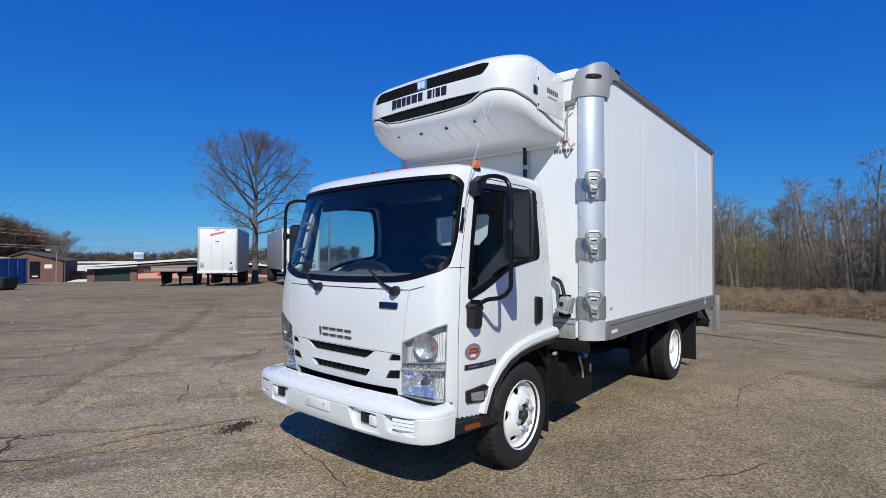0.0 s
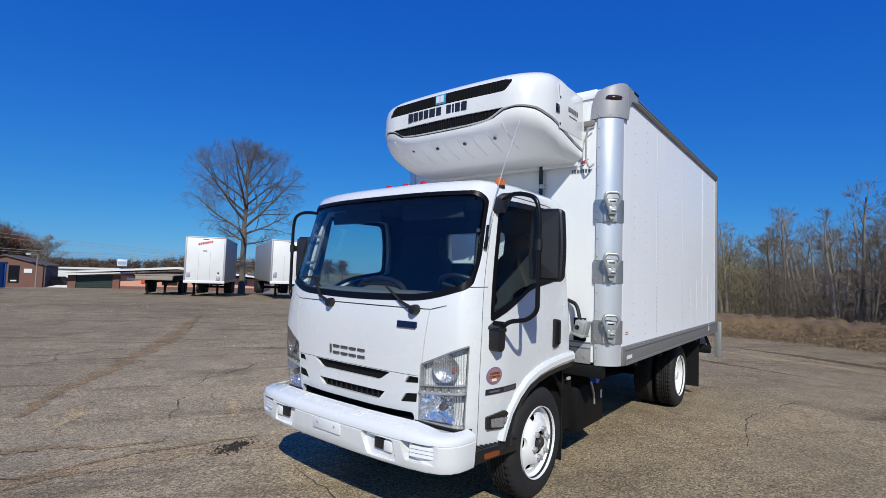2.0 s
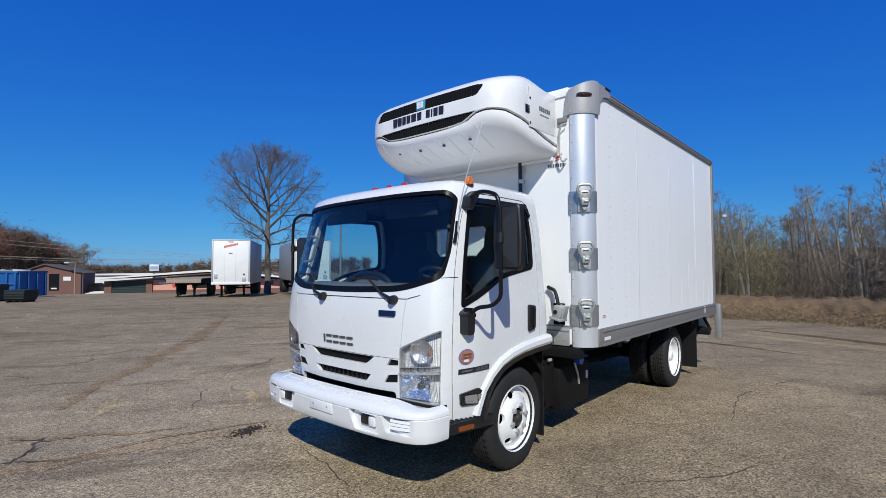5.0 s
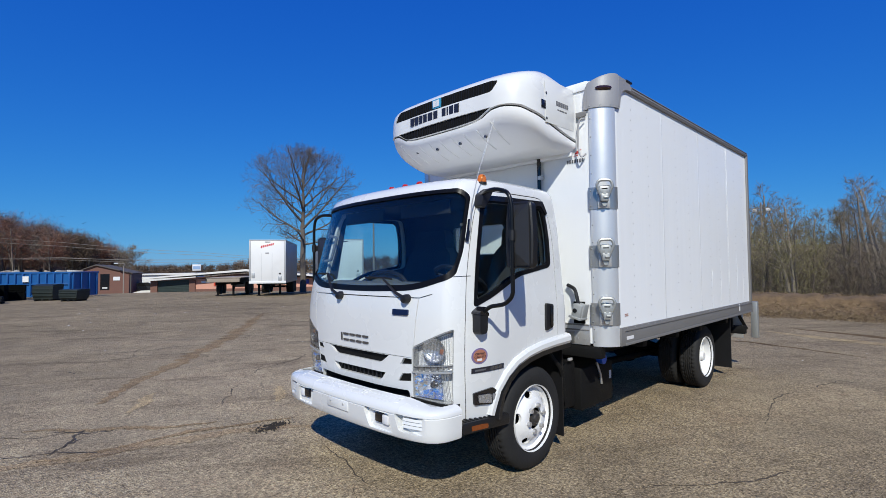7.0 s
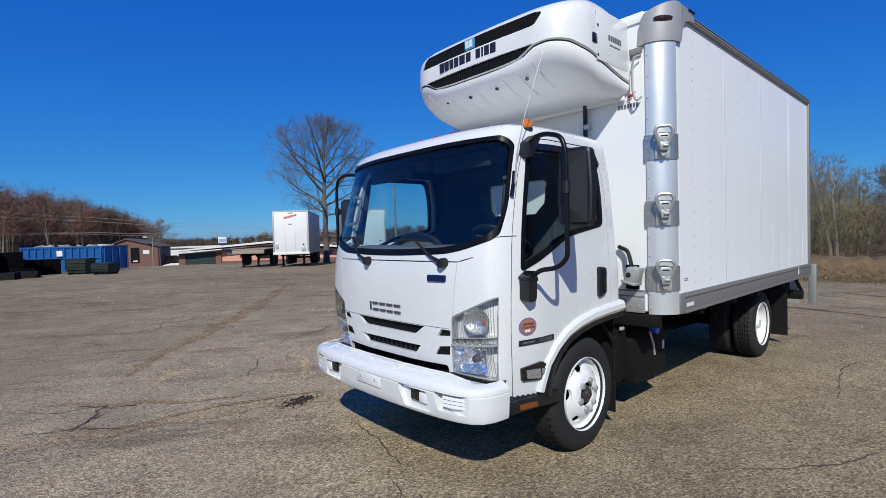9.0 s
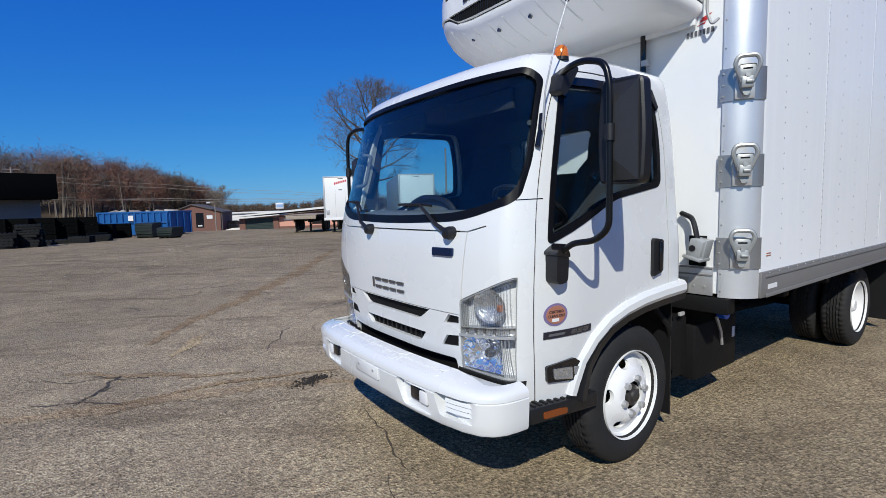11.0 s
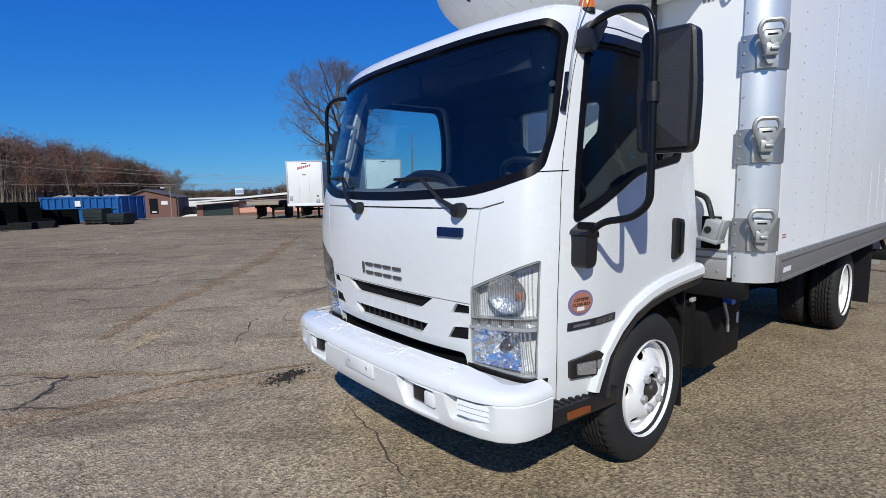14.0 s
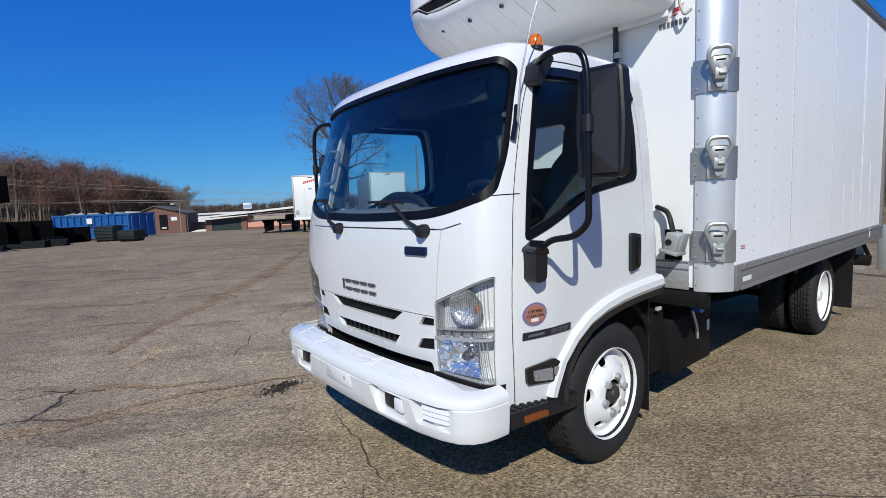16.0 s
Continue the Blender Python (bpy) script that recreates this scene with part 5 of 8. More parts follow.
def build_box():
    X, Y0, Y1, Z0, Z1, R = 1.27, 1.86, 6.40, 0.94, 3.36, 0.20
    # main walls with rounded front corners
    def plan(o):
        pts = []
        for i in range(9):
            a = math.pi / 2 * i / 8
            pts.append((X - R + (R - o) * math.sin(a), Y0 + R - (R - o) * math.cos(a)))
        pts.append((X - o, Y1))
        return pts + [(-x, y) for x, y in reversed(pts)]
    def solid(o, z0, z1):
        p = plan(o)
        return loft(B(), [[(x, y, z0) for x, y in p], [(x, y, z1) for x, y in p]])
    body = part("cargo_body", solid(0.012, Z0 + 0.02, Z1), M["frp"], truck, "white insulated cargo box")
    roof = part("body_roof", solid(0.02, Z1 + 0.002, Z1 + 0.02), M["frp"], body)
    for s in (1, -1):
        def side(b):
            return b if s > 0 else flip(b)
        # corner post
        for name, z0, z1, ro, mat, lab in (("corner_post", Z0, 3.115, R + 0.004, M["alu"], "bright aluminium corner post"), ("corner_cap", 3.116, 3.375, R + 0.014, M["cap"], "grey cast corner cap")):
            arc = [math.radians((3 + 70 * i / 12) if name == "corner_post" else 90 * i / 12) for i in range(13)]
            ins = [(X - R + (R - 0.01) * math.sin(a), Y0 + R - (R - 0.01) * math.cos(a)) for a in reversed(arc)]
            outp = [(X - R + ro * math.sin(a), Y0 + R - ro * math.cos(a)) for a in arc]
            rings = [[(x, y, z0) for x, y in outp + ins], [(x, y, z1) for x, y in outp + ins]]
            if name == "corner_cap":
                def crown(k, dz):
                    ro_in = [(X - R + (x - X + R) * k, Y0 + R + (y - Y0 - R) * k, 3.335 + 0.085 * max(0.0, (x - X + R) / ro) + dz) for x, y in outp]
                    return ro_in + [(x, y, 3.335 + 0.085 * max(0.0, (x - X + R) / ro) + dz) for x, y in [(X - R + (x - X + R) * 0.9, Y0 + R + (y - Y0 - R) * 0.9) for x, y in ins]]
                rings = [rings[0], crown(1.0, 0.0), crown(0.96, 0.018)]
            cp = part(name, side(loft(B(), rings)), mat, body, lab)
            if name == "corner_cap":
                a = 0.72
                cx, cy = X - R + (ro + 0.0) * math.sin(a), Y0 + R - ro * math.cos(a)
                bm = lathe(B(), [(0.001, 0.02), (0.05, 0.012), (0.075, 0.0), (0.001, -0.01)], (0, 0, 0), "y", 18)
                for v in bm.verts:
                    v.co.z *= 0.32
                    v.co.y *= -1
                bmesh.ops.transform(bm, matrix=pose(cx, cy, 3.29, 0, 0, math.degrees(a)), verts=bm.verts)
                part("marker_lamp", side(bm), M["smoked_lens"], cp, "oval clearance lamp")
                # wings that run on along the side and the front, with their rivets
                wing = [(Y0 + R - 0.004, 3.116), (2.072, 3.155), (2.084, 3.215), (2.108, 3.268), (2.15, 3.305), (2.21, 3.325), (2.30, 3.335), (2.318, 3.372), (2.27, 3.402), (2.19, 3.418), (Y0 + R - 0.004, 3.421)]
                part("cap_wing", side(prism(B(), wing, "x", X + 0.0165, X - 0.0)), M["cap"], cp)
                part("cap_lip", side(slab(X - 0.09, X + 0.024, 2.20, 2.325, 3.404, 3.424, 0.004)), M["black"], cp, "dark end lip")
                part("cap_wing", side(prism(B(), [(1.074, 3.108), (1.032, 3.108), (1.036, 3.19), (1.044, 3.27), (1.058, 3.318), (1.074, 3.335)], "y", Y0 - 0.0165, Y0 + 0.002)), M["cap"], cp)
                for ra in (0.12, 0.55, 1.0, 1.45):
                    rv = lathe(B(), [(0.001, 0.004), (0.007, 0.002), (0.008, 0.0), (0.001, -0.002)], (0, 0, 0), "y", 8)
                    for v in rv.verts:
                        v.co.y *= -1
                    bmesh.ops.transform(rv, matrix=pose(X - R + ro * math.sin(ra), Y0 + R - ro * math.cos(ra), 3.136, 0, 0, math.degrees(ra)), verts=rv.verts)
                    part("cap_rivet", side(rv), M["zinc"], cp)
        bm = B()
        for z in (0.98, 1.094, 1.41, 1.563, 1.88, 2.038, 2.51, 2.68, 2.85, 3.02):
            disc(bm, (1.094, Y0 + 0.002, z), 0.0085, -0.008, "y", 8, 0.005)
        tagged(part("post_rivets", side(bm), M["zinc"], body), kind="stuff")
        # rails and frames
        part("bottom_rail", side(slab(X - 0.01, X + 0.012, 2.0, Y1, Z0, 1.105, 0.004)), M["alu_dull"], body, "grey aluminium bottom rail")
        part("rail_bead", side(slab(X + 0.012, X + 0.02, Y0 + R, Y1, 1.068, 1.085, 0.003)), M["alu_dull"], body)
        part("rail_bead", side(slab(X + 0.012, X + 0.024, Y0 + R, Y1, Z0, 0.965, 0.004)), M["alu_dull"], body)
        part("top_rail", side(slab(X - 0.02, X + 0.016, Y0 + R, Y1, 3.325, 3.385, 0.008)), M["alu_dull"], body, "grey aluminium top rail")
        part("rail_bead", side(slab(X + 0.016, X + 0.021, 2.33, Y1, 3.345, 3.352, 0.001)), M["cap"], body)
        # black strip painted for the shaded groove in the top rail
        part("rail_bead", side(slab(X + 0.016, X + 0.019, 2.33, Y1, 3.366, 3.371, 0.001)), M["chassis"], body)
        part("rear_post", side(slab(X - 0.06, X + 0.014, Y1 - 0.035, Y1 + 0.04, Z0, 3.37, 0.006)), M["alu_dull"], body)
        # rivets in rows down the side sheet
        bm = B()
        for j in range(11):
            y = 2.345 + 0.377 * j
            # every third row laps two sheets and is riveted twice as closely
            step = 0.05 if j % 3 == 2 else 0.1
            for k in range(int(2.12 / step) + 1):
                disc(bm, (X - 0.012, y, 1.17 + k * step), 0.0048, 0.0026, "x", 6)
            if j % 3 == 2:
                part("panel_rib", side(slab(X - 0.014, X - 0.01145, y - 0.012, y + 0.010, 1.106, 3.324, 0.0005)), M["frp"], body)
        tagged(part("side_rivets", side(bm), M["cap"], body), kind="stuff")
        bm = B()
        for i in range(28):
            for zz in (1.095,):
                disc(bm, (X + 0.012, Y0 + R + 0.06 + i * 0.155, zz), 0.0045, 0.003, "x", 6)
        tagged(part("rail_rivets", side(bm), M["steel"], body), kind="stuff")
        for y in (5.39,):
            part("panel_seam", side(slab(X - 0.014, X - 0.0105, y, y + 0.014, 1.106, 3.32, 0.001)), M["frp"], body)
        for y, h in ((4.66, 0.5), (5.02, 0.62), (5.78, 0.7), (6.07, 0.45)):
            part("panel_buckle", side(slab(X - 0.013, X - 0.0111, y, y + 0.012, 1.112, 1.112 + h, 0.0004)), M["frp"], body)
        part("rail_tag", side(slab(X + 0.012, X + 0.015, 2.10, 2.24, 0.99, 1.02)), M["white_ink"], body)
        part("rail_tag", side(slab(X + 0.012, X + 0.015, 5.72, 5.76, 1.0, 1.10)), M["white_ink"], body)
        for i, (a, b) in enumerate(((1.20, 1.207), (1.216, 1.222))):
            part("side_tag", side(slab(X - 0.012, X - 0.009, 2.12, 2.19, a, b)), M["orange_ink"], body)
    part("roof_rail", slab(-1.07, 1.07, Y0 - 0.004, Y0 + 0.05, 3.30, 3.385, 0.01), M["frp"], body)
    part("front_sill", slab(-1.05, 1.05, Y0 - 0.012, Y0 + 0.003, 0.945, 1.135, 0.004), M["steel"], body, "mill aluminium front sill plate")
    for z in (1.075, 1.121):
        part("sill_bead", slab(-1.05, 1.05, Y0 - 0.018, Y0 - 0.010, z, z + 0.012, 0.003), M["alu_dull"], body)
    for x in (0.86, 0.93, 1.0):
        part("sill_rivet", disc(B(), (x, Y0 - 0.012, 1.0), 0.008, -0.005, "y", 8), M["steel"], body)
    part("sill_rub", slab(0.82, 0.90, Y0 - 0.022, Y0 - 0.010, 0.96, 1.06, 0.004), M["plate"], body)
    # grab rail beside the post
    part("grab_rail", tube(B(), bend([(1.055, Y0 - 0.02, 3.03), (1.02, Y0 - 0.06, 3.02), (1.0, Y0 - 0.06, 2.95), (1.0, Y0 - 0.06, 2.75), (1.03, Y0 - 0.06, 2.66), (1.055, Y0 - 0.02, 2.70)], 0.03), 0.009, 6), M["cap"], body, "bent grab rail")
    part("grab_bracket", slab(0.93, 1.06, Y0 - 0.02, Y0 - 0.005, 3.05, 3.10, 0.004), M["alu_dull"], body)
    part("drain_pipe", tube(B(), [(0.55, Y0 - 0.03, 2.75), (0.55, Y0 - 0.03, 0.95)], 0.02, 10), M["gloss_black"], body, "black drain pipe")
    part("pipe_clip", slab(0.545, 0.59, Y0 - 0.055, Y0 - 0.005, 2.52, 2.56, 0.004), M["steel"], body)
    # outlet box with its cable
    def tilted(bm):
        bmesh.ops.transform(bm, matrix=pose(1.0, Y0 - 0.085, 1.265, 0, 14, 0), verts=bm.verts)
        return bm
    ob = part("outlet_box", tilted(slab(-0.046, 0.046, -0.07, 0.07, -0.055, 0.06, 0.014)), M["inlet"], body, "grey electrical inlet box")
    part("outlet_lid", tilted(slab(-0.058, 0.062, -0.085, 0.05, -0.074, -0.052, 0.006)), M["inlet"], ob)
    part("lid_hinge", tilted(slab(0.044, 0.058, -0.05, 0.04, -0.055, 0.07, 0.005)), M["inlet"], ob)
    part("outlet_plug", tilted(disc(B(), (-0.012, -0.07, 0.0), 0.02, -0.006, "y", 14)), M["black"], ob)
    part("outlet_bracket", slab(0.90, 1.01, Y0 - 0.03, Y0 - 0.006, 1.14, 1.34, 0.004), M["chassis"], ob)
    part("cable", tube(B(), bend([(0.985, Y0 - 0.085, 1.32), (0.965, Y0 - 0.08, 1.40), (0.93, Y0 - 0.05, 1.46), (0.84, Y0 - 0.02, 1.49)], 0.05), 0.017, 8), M["black"], ob)
    # logo shapes on the front sheet
    def fr(u, v, d):
        return (u, Y0 + 0.012 - d, v)
    for poly in ([(0.93, 2.742), (1.0, 2.762), (0.985, 2.75), (0.945, 2.738)], [(0.925, 2.718), (0.972, 2.726), (0.968, 2.74), (0.928, 2.734)], [(0.905, 2.70), (0.955, 2.704), (0.962, 2.716), (0.95, 2.712)]):
        part("logo_shape", prism(B(), poly, "y", Y0 + 0.0115, Y0 + 0.008), M["red_ink"], body, "red logo shape")
    blocks("logo_bar", [(0.84 + i * 0.026, 0.84 + i * 0.026 + 0.015) for i in range(7)], 2.640, 2.672, lambda u, v, d: fr(u, v, d), M["grey_ink"], body)
    return body


def build_latches():
    """Sprung tie-down latches on bent plates round the corner post."""
    X, Y0, R = 1.27, 1.86, 0.20
    for s in (1, -1):
        for z in (2.318, 1.788, 1.266):
            def side(b):
                return b if s > 0 else flip(b)
            la = thing("corner_latch", "", "")
            la.parent = truck
            arc = [math.radians(-1 + 75 * i / 12) for i in range(13)]
            ro, ri = R + 0.012, R + 0.004
            o = [(X - R + ro * math.sin(a), Y0 + R - ro * math.cos(a)) for a in arc]
            i_ = [(X - R + ri * math.sin(a), Y0 + R - ri * math.cos(a)) for a in reversed(arc)]
            part("plate", side(loft(B(), [[(x, y, zz) for x, y in o + i_] for zz in (z - 0.135, z + 0.065)])), M["plate"], la, "dull bent steel plate")
            a = radians(36)
            m = pose(X - R + ro * math.sin(a), Y0 + R - ro * math.cos(a), z, 0, 0, math.degrees(a))
            def loc(bm):
                bmesh.ops.transform(bm, matrix=m, verts=bm.verts)
                return side(bm)
            for dz in (0.035, -0.035, -0.105):
                rv = disc(B(), (1.086, Y0 - 0.011, z + dz), 0.0085, -0.006, "y", 8, 0.005)
                part("plate_rivet", side(rv), M["zinc"], la)
            part("backing", loc(slab(-0.055, 0.055, -0.012, 0.004, -0.13, 0.02, 0.003)), M["steel"], la)
            ring = bend([(-0.022, -0.05, -0.05), (-0.07, -0.065, 0.07), (-0.05, -0.065, 0.115), (0.05, -0.065, 0.115), (0.07, -0.065, 0.07), (0.022, -0.05, -0.05)], 0.03, 4)
            part("loop", loc(tube(B(), ring, 0.0135, 8)), M["zinc"], la, "forged latch loop")
            part("loop_web", loc(slab(-0.048, 0.048, -0.066, -0.056, -0.02, 0.065, 0.012)), M["zinc"], la)
            part("loop_slot", loc(slab(-0.026, 0.026, -0.069, -0.064, 0.034, 0.044, 0.003)), M["chassis"], la)
            part("latch_block", loc(slab(-0.034, 0.034, -0.075, -0.008, -0.075, -0.005, 0.008)), M["zinc"], la)
            part("latch_tongue", loc(slab(-0.012, 0.030, -0.088, -0.07, -0.048, -0.032, 0.004)), M["zinc"], la)
            part("latch_pin", loc(disc(B(), (0, -0.078, 0.0), 0.014, 0.02, "y", 12)), M["zinc"], la)
            part("latch_foot", loc(prism(B(), rounded([(-0.03, -0.075), (0.03, -0.075), (0.012, -0.115), (-0.012, -0.115)], 0.008), "y", -0.05, -0.008)), M["zinc"], la)


def build_unit():
    """The cooling unit on the nose of the box."""
    CX, H, YB, YF = 0.05, 0.91, 1.845, 0.93
    N = 20

    def plan(o):
        """Half outline from the middle of the front to the back, drawn in by o."""
        w, f = H - o, YF + o
        pts = [(w * 0.55 * i / 6, f + 0.018 * (i / 6) ** 2) for i in range(7)]
        x0, y0 = pts[-1]
        for i in range(1, N + 1):
            a = math.pi / 2 * i / N
            pts.append((x0 + (w - x0) * math.sin(a) ** 0.9, y0 + 0.36 * (1 - math.cos(a)) ** 1.15))
        ye = pts[-1][1]
        pts += [(w, ye + (YB - ye) * i / 6) for i in range(1, 7)]
        return pts

    def ring(o, zf):
        p = plan(o)
        full = p + [(-x, y) for x, y in reversed(p[1:])]
        return [(CX + x, y, zf(x, y)) for x, y in full]

    def lip(x, y):
        ahead = float(np.interp(abs(x), [0, 0.30, 0.47, 0.61, 0.70], [2.924, 2.928, 2.943, 3.016, 3.030]))
        beside = float(np.interp(y, [1.0, 1.08, 1.16, 1.3, 1.5, 1.65, 1.8, 1.845], [3.032, 3.018, 2.985, 2.945, 2.895, 2.858, 2.832, 2.828]))
        k = min(1.0, max(0.0, (y - 0.97) / 0.06))
        return ahead * (1 - k) + beside * k

    def top(x, y):
        t = min(1, max(0, (y - YF) / 0.55))
        return 3.30 + 0.135 * math.sin(t * math.pi / 2) - 0.045 * max(0, (y - 1.48) / 0.36) - 0.03 * (abs(x) / H) ** 3

    lev = [(0.018, 0.0), (0.0, 0.03), (0.0, 0.35), (0.004, 0.6), (0.016, 0.78), (0.04, 0.89), (0.08, 0.955), (0.14, 0.99), (0.26, 1.0)]
    rings = [ring(o, lambda x, y, v=v: lip(x, y) + (top(x, y) - lip(x, y)) * v) for o, v in lev]
    bm = loft(B(), rings)
    slot1 = rounded([(CX - 0.68, 3.162), (CX + 0.62, 3.162), (CX + 0.68, 3.262), (CX - 0.62, 3.262)], [0.004, 0.035, 0.045, 0.05], 5)
    slot2 = rounded([(CX - 0.49, 2.958), (CX - 0.30, 2.94), (CX, 2.936), (CX + 0.30, 2.94), (CX + 0.47, 2.955), (CX + 0.61, 3.03), (CX - 0.61, 3.03)], [0.06, 0.1, 0.3, 0.1, 0.06, 0.006, 0.006], 4)
    for p in (slot1, slot2):
        bm = carve(bm, prism(B(), p, "y", 0.8, 1.09))
    u = thing("cooling_unit", "", "")
    u.parent = truck
    cover = part("unit_cover", bm, M["shell"], u, "white moulded cooling-unit cover", 40)
    pl = plan(0.0)

    def face(x):
        """The front skin's place at x across."""
        u = abs(x - CX)
        for (x0, y0), (x1, y1) in zip(pl, pl[1:]):
            if x0 <= u <= x1:
                return y0 + (y1 - y0) * (u - x0) / max(1e-6, x1 - x0)
        return pl[6][1]
    for p in (slot1, slot2):
        x0, x1 = min(q[0] for q in p), max(q[0] for q in p)
        def span(x, p=p):
            zs = []
            for (xa, za), (xb, zb) in zip(p, p[1:] + p[:1]):
                if min(xa, xb) <= x <= max(xa, xb) and abs(xb - xa) > 1e-6:
                    zs.append(za + (zb - za) * (x - xa) / (xb - xa))
            return (min(zs), max(zs)) if zs else (3.0, 3.0)
        xs = [x0 + 0.002 + (x1 - x0 - 0.004) * i / 30 for i in range(31)]
        bm = loft(B(), [[(x, face(x) + 0.012, span(x)[0] + 0.001), (x, face(x) + 0.034, span(x)[0] + 0.001), (x, face(x) + 0.04, span(x)[1] - 0.001), (x, face(x) + 0.016, span(x)[1] - 0.001)] for x in xs])
        part("slot_mesh", bm, M["mesh"], cover, "black intake mesh")
        for i in range(48):
            x = x0 + 0.02 + (x1 - x0 - 0.04) * i / 47
            za, zb = span(x)
            if zb - za > 0.03:
                part("slot_bar", slab(x, x + 0.004, face(x) + 0.007, face(x) + 0.02, za + 0.008, zb - 0.008), M["black"], cover)
    # a black ring paints the shadow gap below the lip; then the underside
    bm = loft(B(), [ring(0.012, lambda x, y: lip(x, y) + 0.004), ring(0.018, lambda x, y: lip(x, y) - 0.014)])
    part("lip_gap", bm, M["black"], u)

    def low(t):
        """Rings of the belly from the lip down."""
        r0 = ring(0.008, lambda x, y: (lip(x, y) - 0.012) * (1 - t) + (2.70 + 0.03 * (abs(x) / H) ** 2) * t)
        return [(CX + (x - CX) * (1 - 0.09 * t ** 3), YB - (YB - y) * (1 - 0.50 * t ** 2.0), z) for x, y, z in r0]
    bm = loft(B(), [low(t) for t in (0, 0.1, 0.25, 0.4, 0.55, 0.68, 0.8, 0.9, 0.96, 1.0)])
    belly = part("unit_underside", bm, M["belly"], u, "ribbed underside, its white raised for bounced light", 45)
    rgb = random.Random(2)
    for i in range(9):
        x = CX - 0.62 + i * 0.15
        tt = [0.25, 0.4, 0.55, 0.7, 0.82]
        pts = []
        for t in tt:
            r0 = low(t)
            best = min(r0, key=lambda q: abs(q[0] - x) + (5 if q[1] > YB - 0.3 else 0))
            pts.append((x, best[1] - 0.001, best[2]))
        part("belly_seam", tube(B(), pts, 0.0045, 5), M["shell"], belly)
        if i % 2:
            part("belly_plug", disc(B(), (x + 0.05, pts[1][1] + 0.03, pts[1][2] - 0.02), 0.012, -0.02, "y", 10), M["dark_chrome"], belly)
    part("rear_flange", slab(CX - 0.88, CX + 0.86, YB - 0.02, YB + 0.012, 2.70, 2.76, 0.004), M["frp"], u)
    # shapes for the lettering and the mark
    x = -0.35
    for wdt in (0.05, 0.05, 0.045, 0.05, 0.065, 0.055, 0.0, 0.05, 0.018, 0.05, 0.055):
        if wdt:
            yy = YF + 0.004
            part("name_shape", slab(x, x + wdt, yy - 0.004, yy + 0.03, 3.070, 3.146), M["dark_ink"], cover, "dark lettering shape")
        x += (wdt or 0.03) + 0.014
    part("mark_plate", slab(-0.03, 0.075, YF - 0.002, YF + 0.04, 3.168, 3.255, 0.004), M["teal_ink"], cover, "teal and white square mark")
    part("mark_shape", slab(-0.018, 0.018, YF - 0.005, YF + 0.02, 3.182, 3.242), M["white_ink"], cover)
    part("mark_shape", slab(0.028, 0.062, YF - 0.005, YF + 0.02, 3.182, 3.242), M["white_ink"], cover)
    for s in (1, -1):
        xx = CX + H * s
        d = 0.003 * s
        part("side_door", slab(min(xx, xx + d), max(xx, xx + d), 1.33, 1.80, 2.915, 3.30, 0.001), M["shell"], cover)
        e = 0.006 * s
        part("door_latch", slab(min(xx, xx + e), max(xx, xx + e), 1.27, 1.335, 3.03, 3.10, 0.001), M["gloss_black"], cover, "black door latch")
        for zz in (3.17, 2.95):
            part("door_screw", disc(B(), (xx, 1.345, zz), 0.012, e, "x", 10), M["dark_chrome"], cover)
        for i in range(6):
            a = 1.50 + i * 0.034
            part("model_shape", slab(min(xx, xx + e), max(xx, xx + e), a, a + 0.024, 3.095, 3.135), M["grey_ink"], cover)
        for i in range(4):
            a = 1.52 + i * 0.04
            part("model_shape", slab(min(xx, xx + e), max(xx, xx + e), a, a + 0.03, 3.055, 3.065), M["grey_ink"], cover)


build_cab()
build_headlights()
build_bumper()
arch_flare()
build_wipers()
build_mirrors()
build_roof_bits()
build_interior()
build_marks()
for side_sign in (1, -1):
    front_wheel(side_sign)
    rear_wheels(side_sign)
build_chassis()
build_box()
build_latches()
build_unit()


# ---- the lot's surroundings ----
EYE = Vector((3.29, -2.25, 1.67))


def polar(bearing, d, z=None):
    """A place by its bearing and distance from the middle of the walk; on the ground unless z is given."""
    x, y = EYE.x + d * math.cos(radians(bearing)), EYE.y + d * math.sin(radians(bearing))
    return Vector((x, y, fall(x, y) if z is None else z))


def rise(el, d):
    """The height that stands at an angle above the eye's level at a distance."""
    return EYE.z + d * math.tan(radians(el))


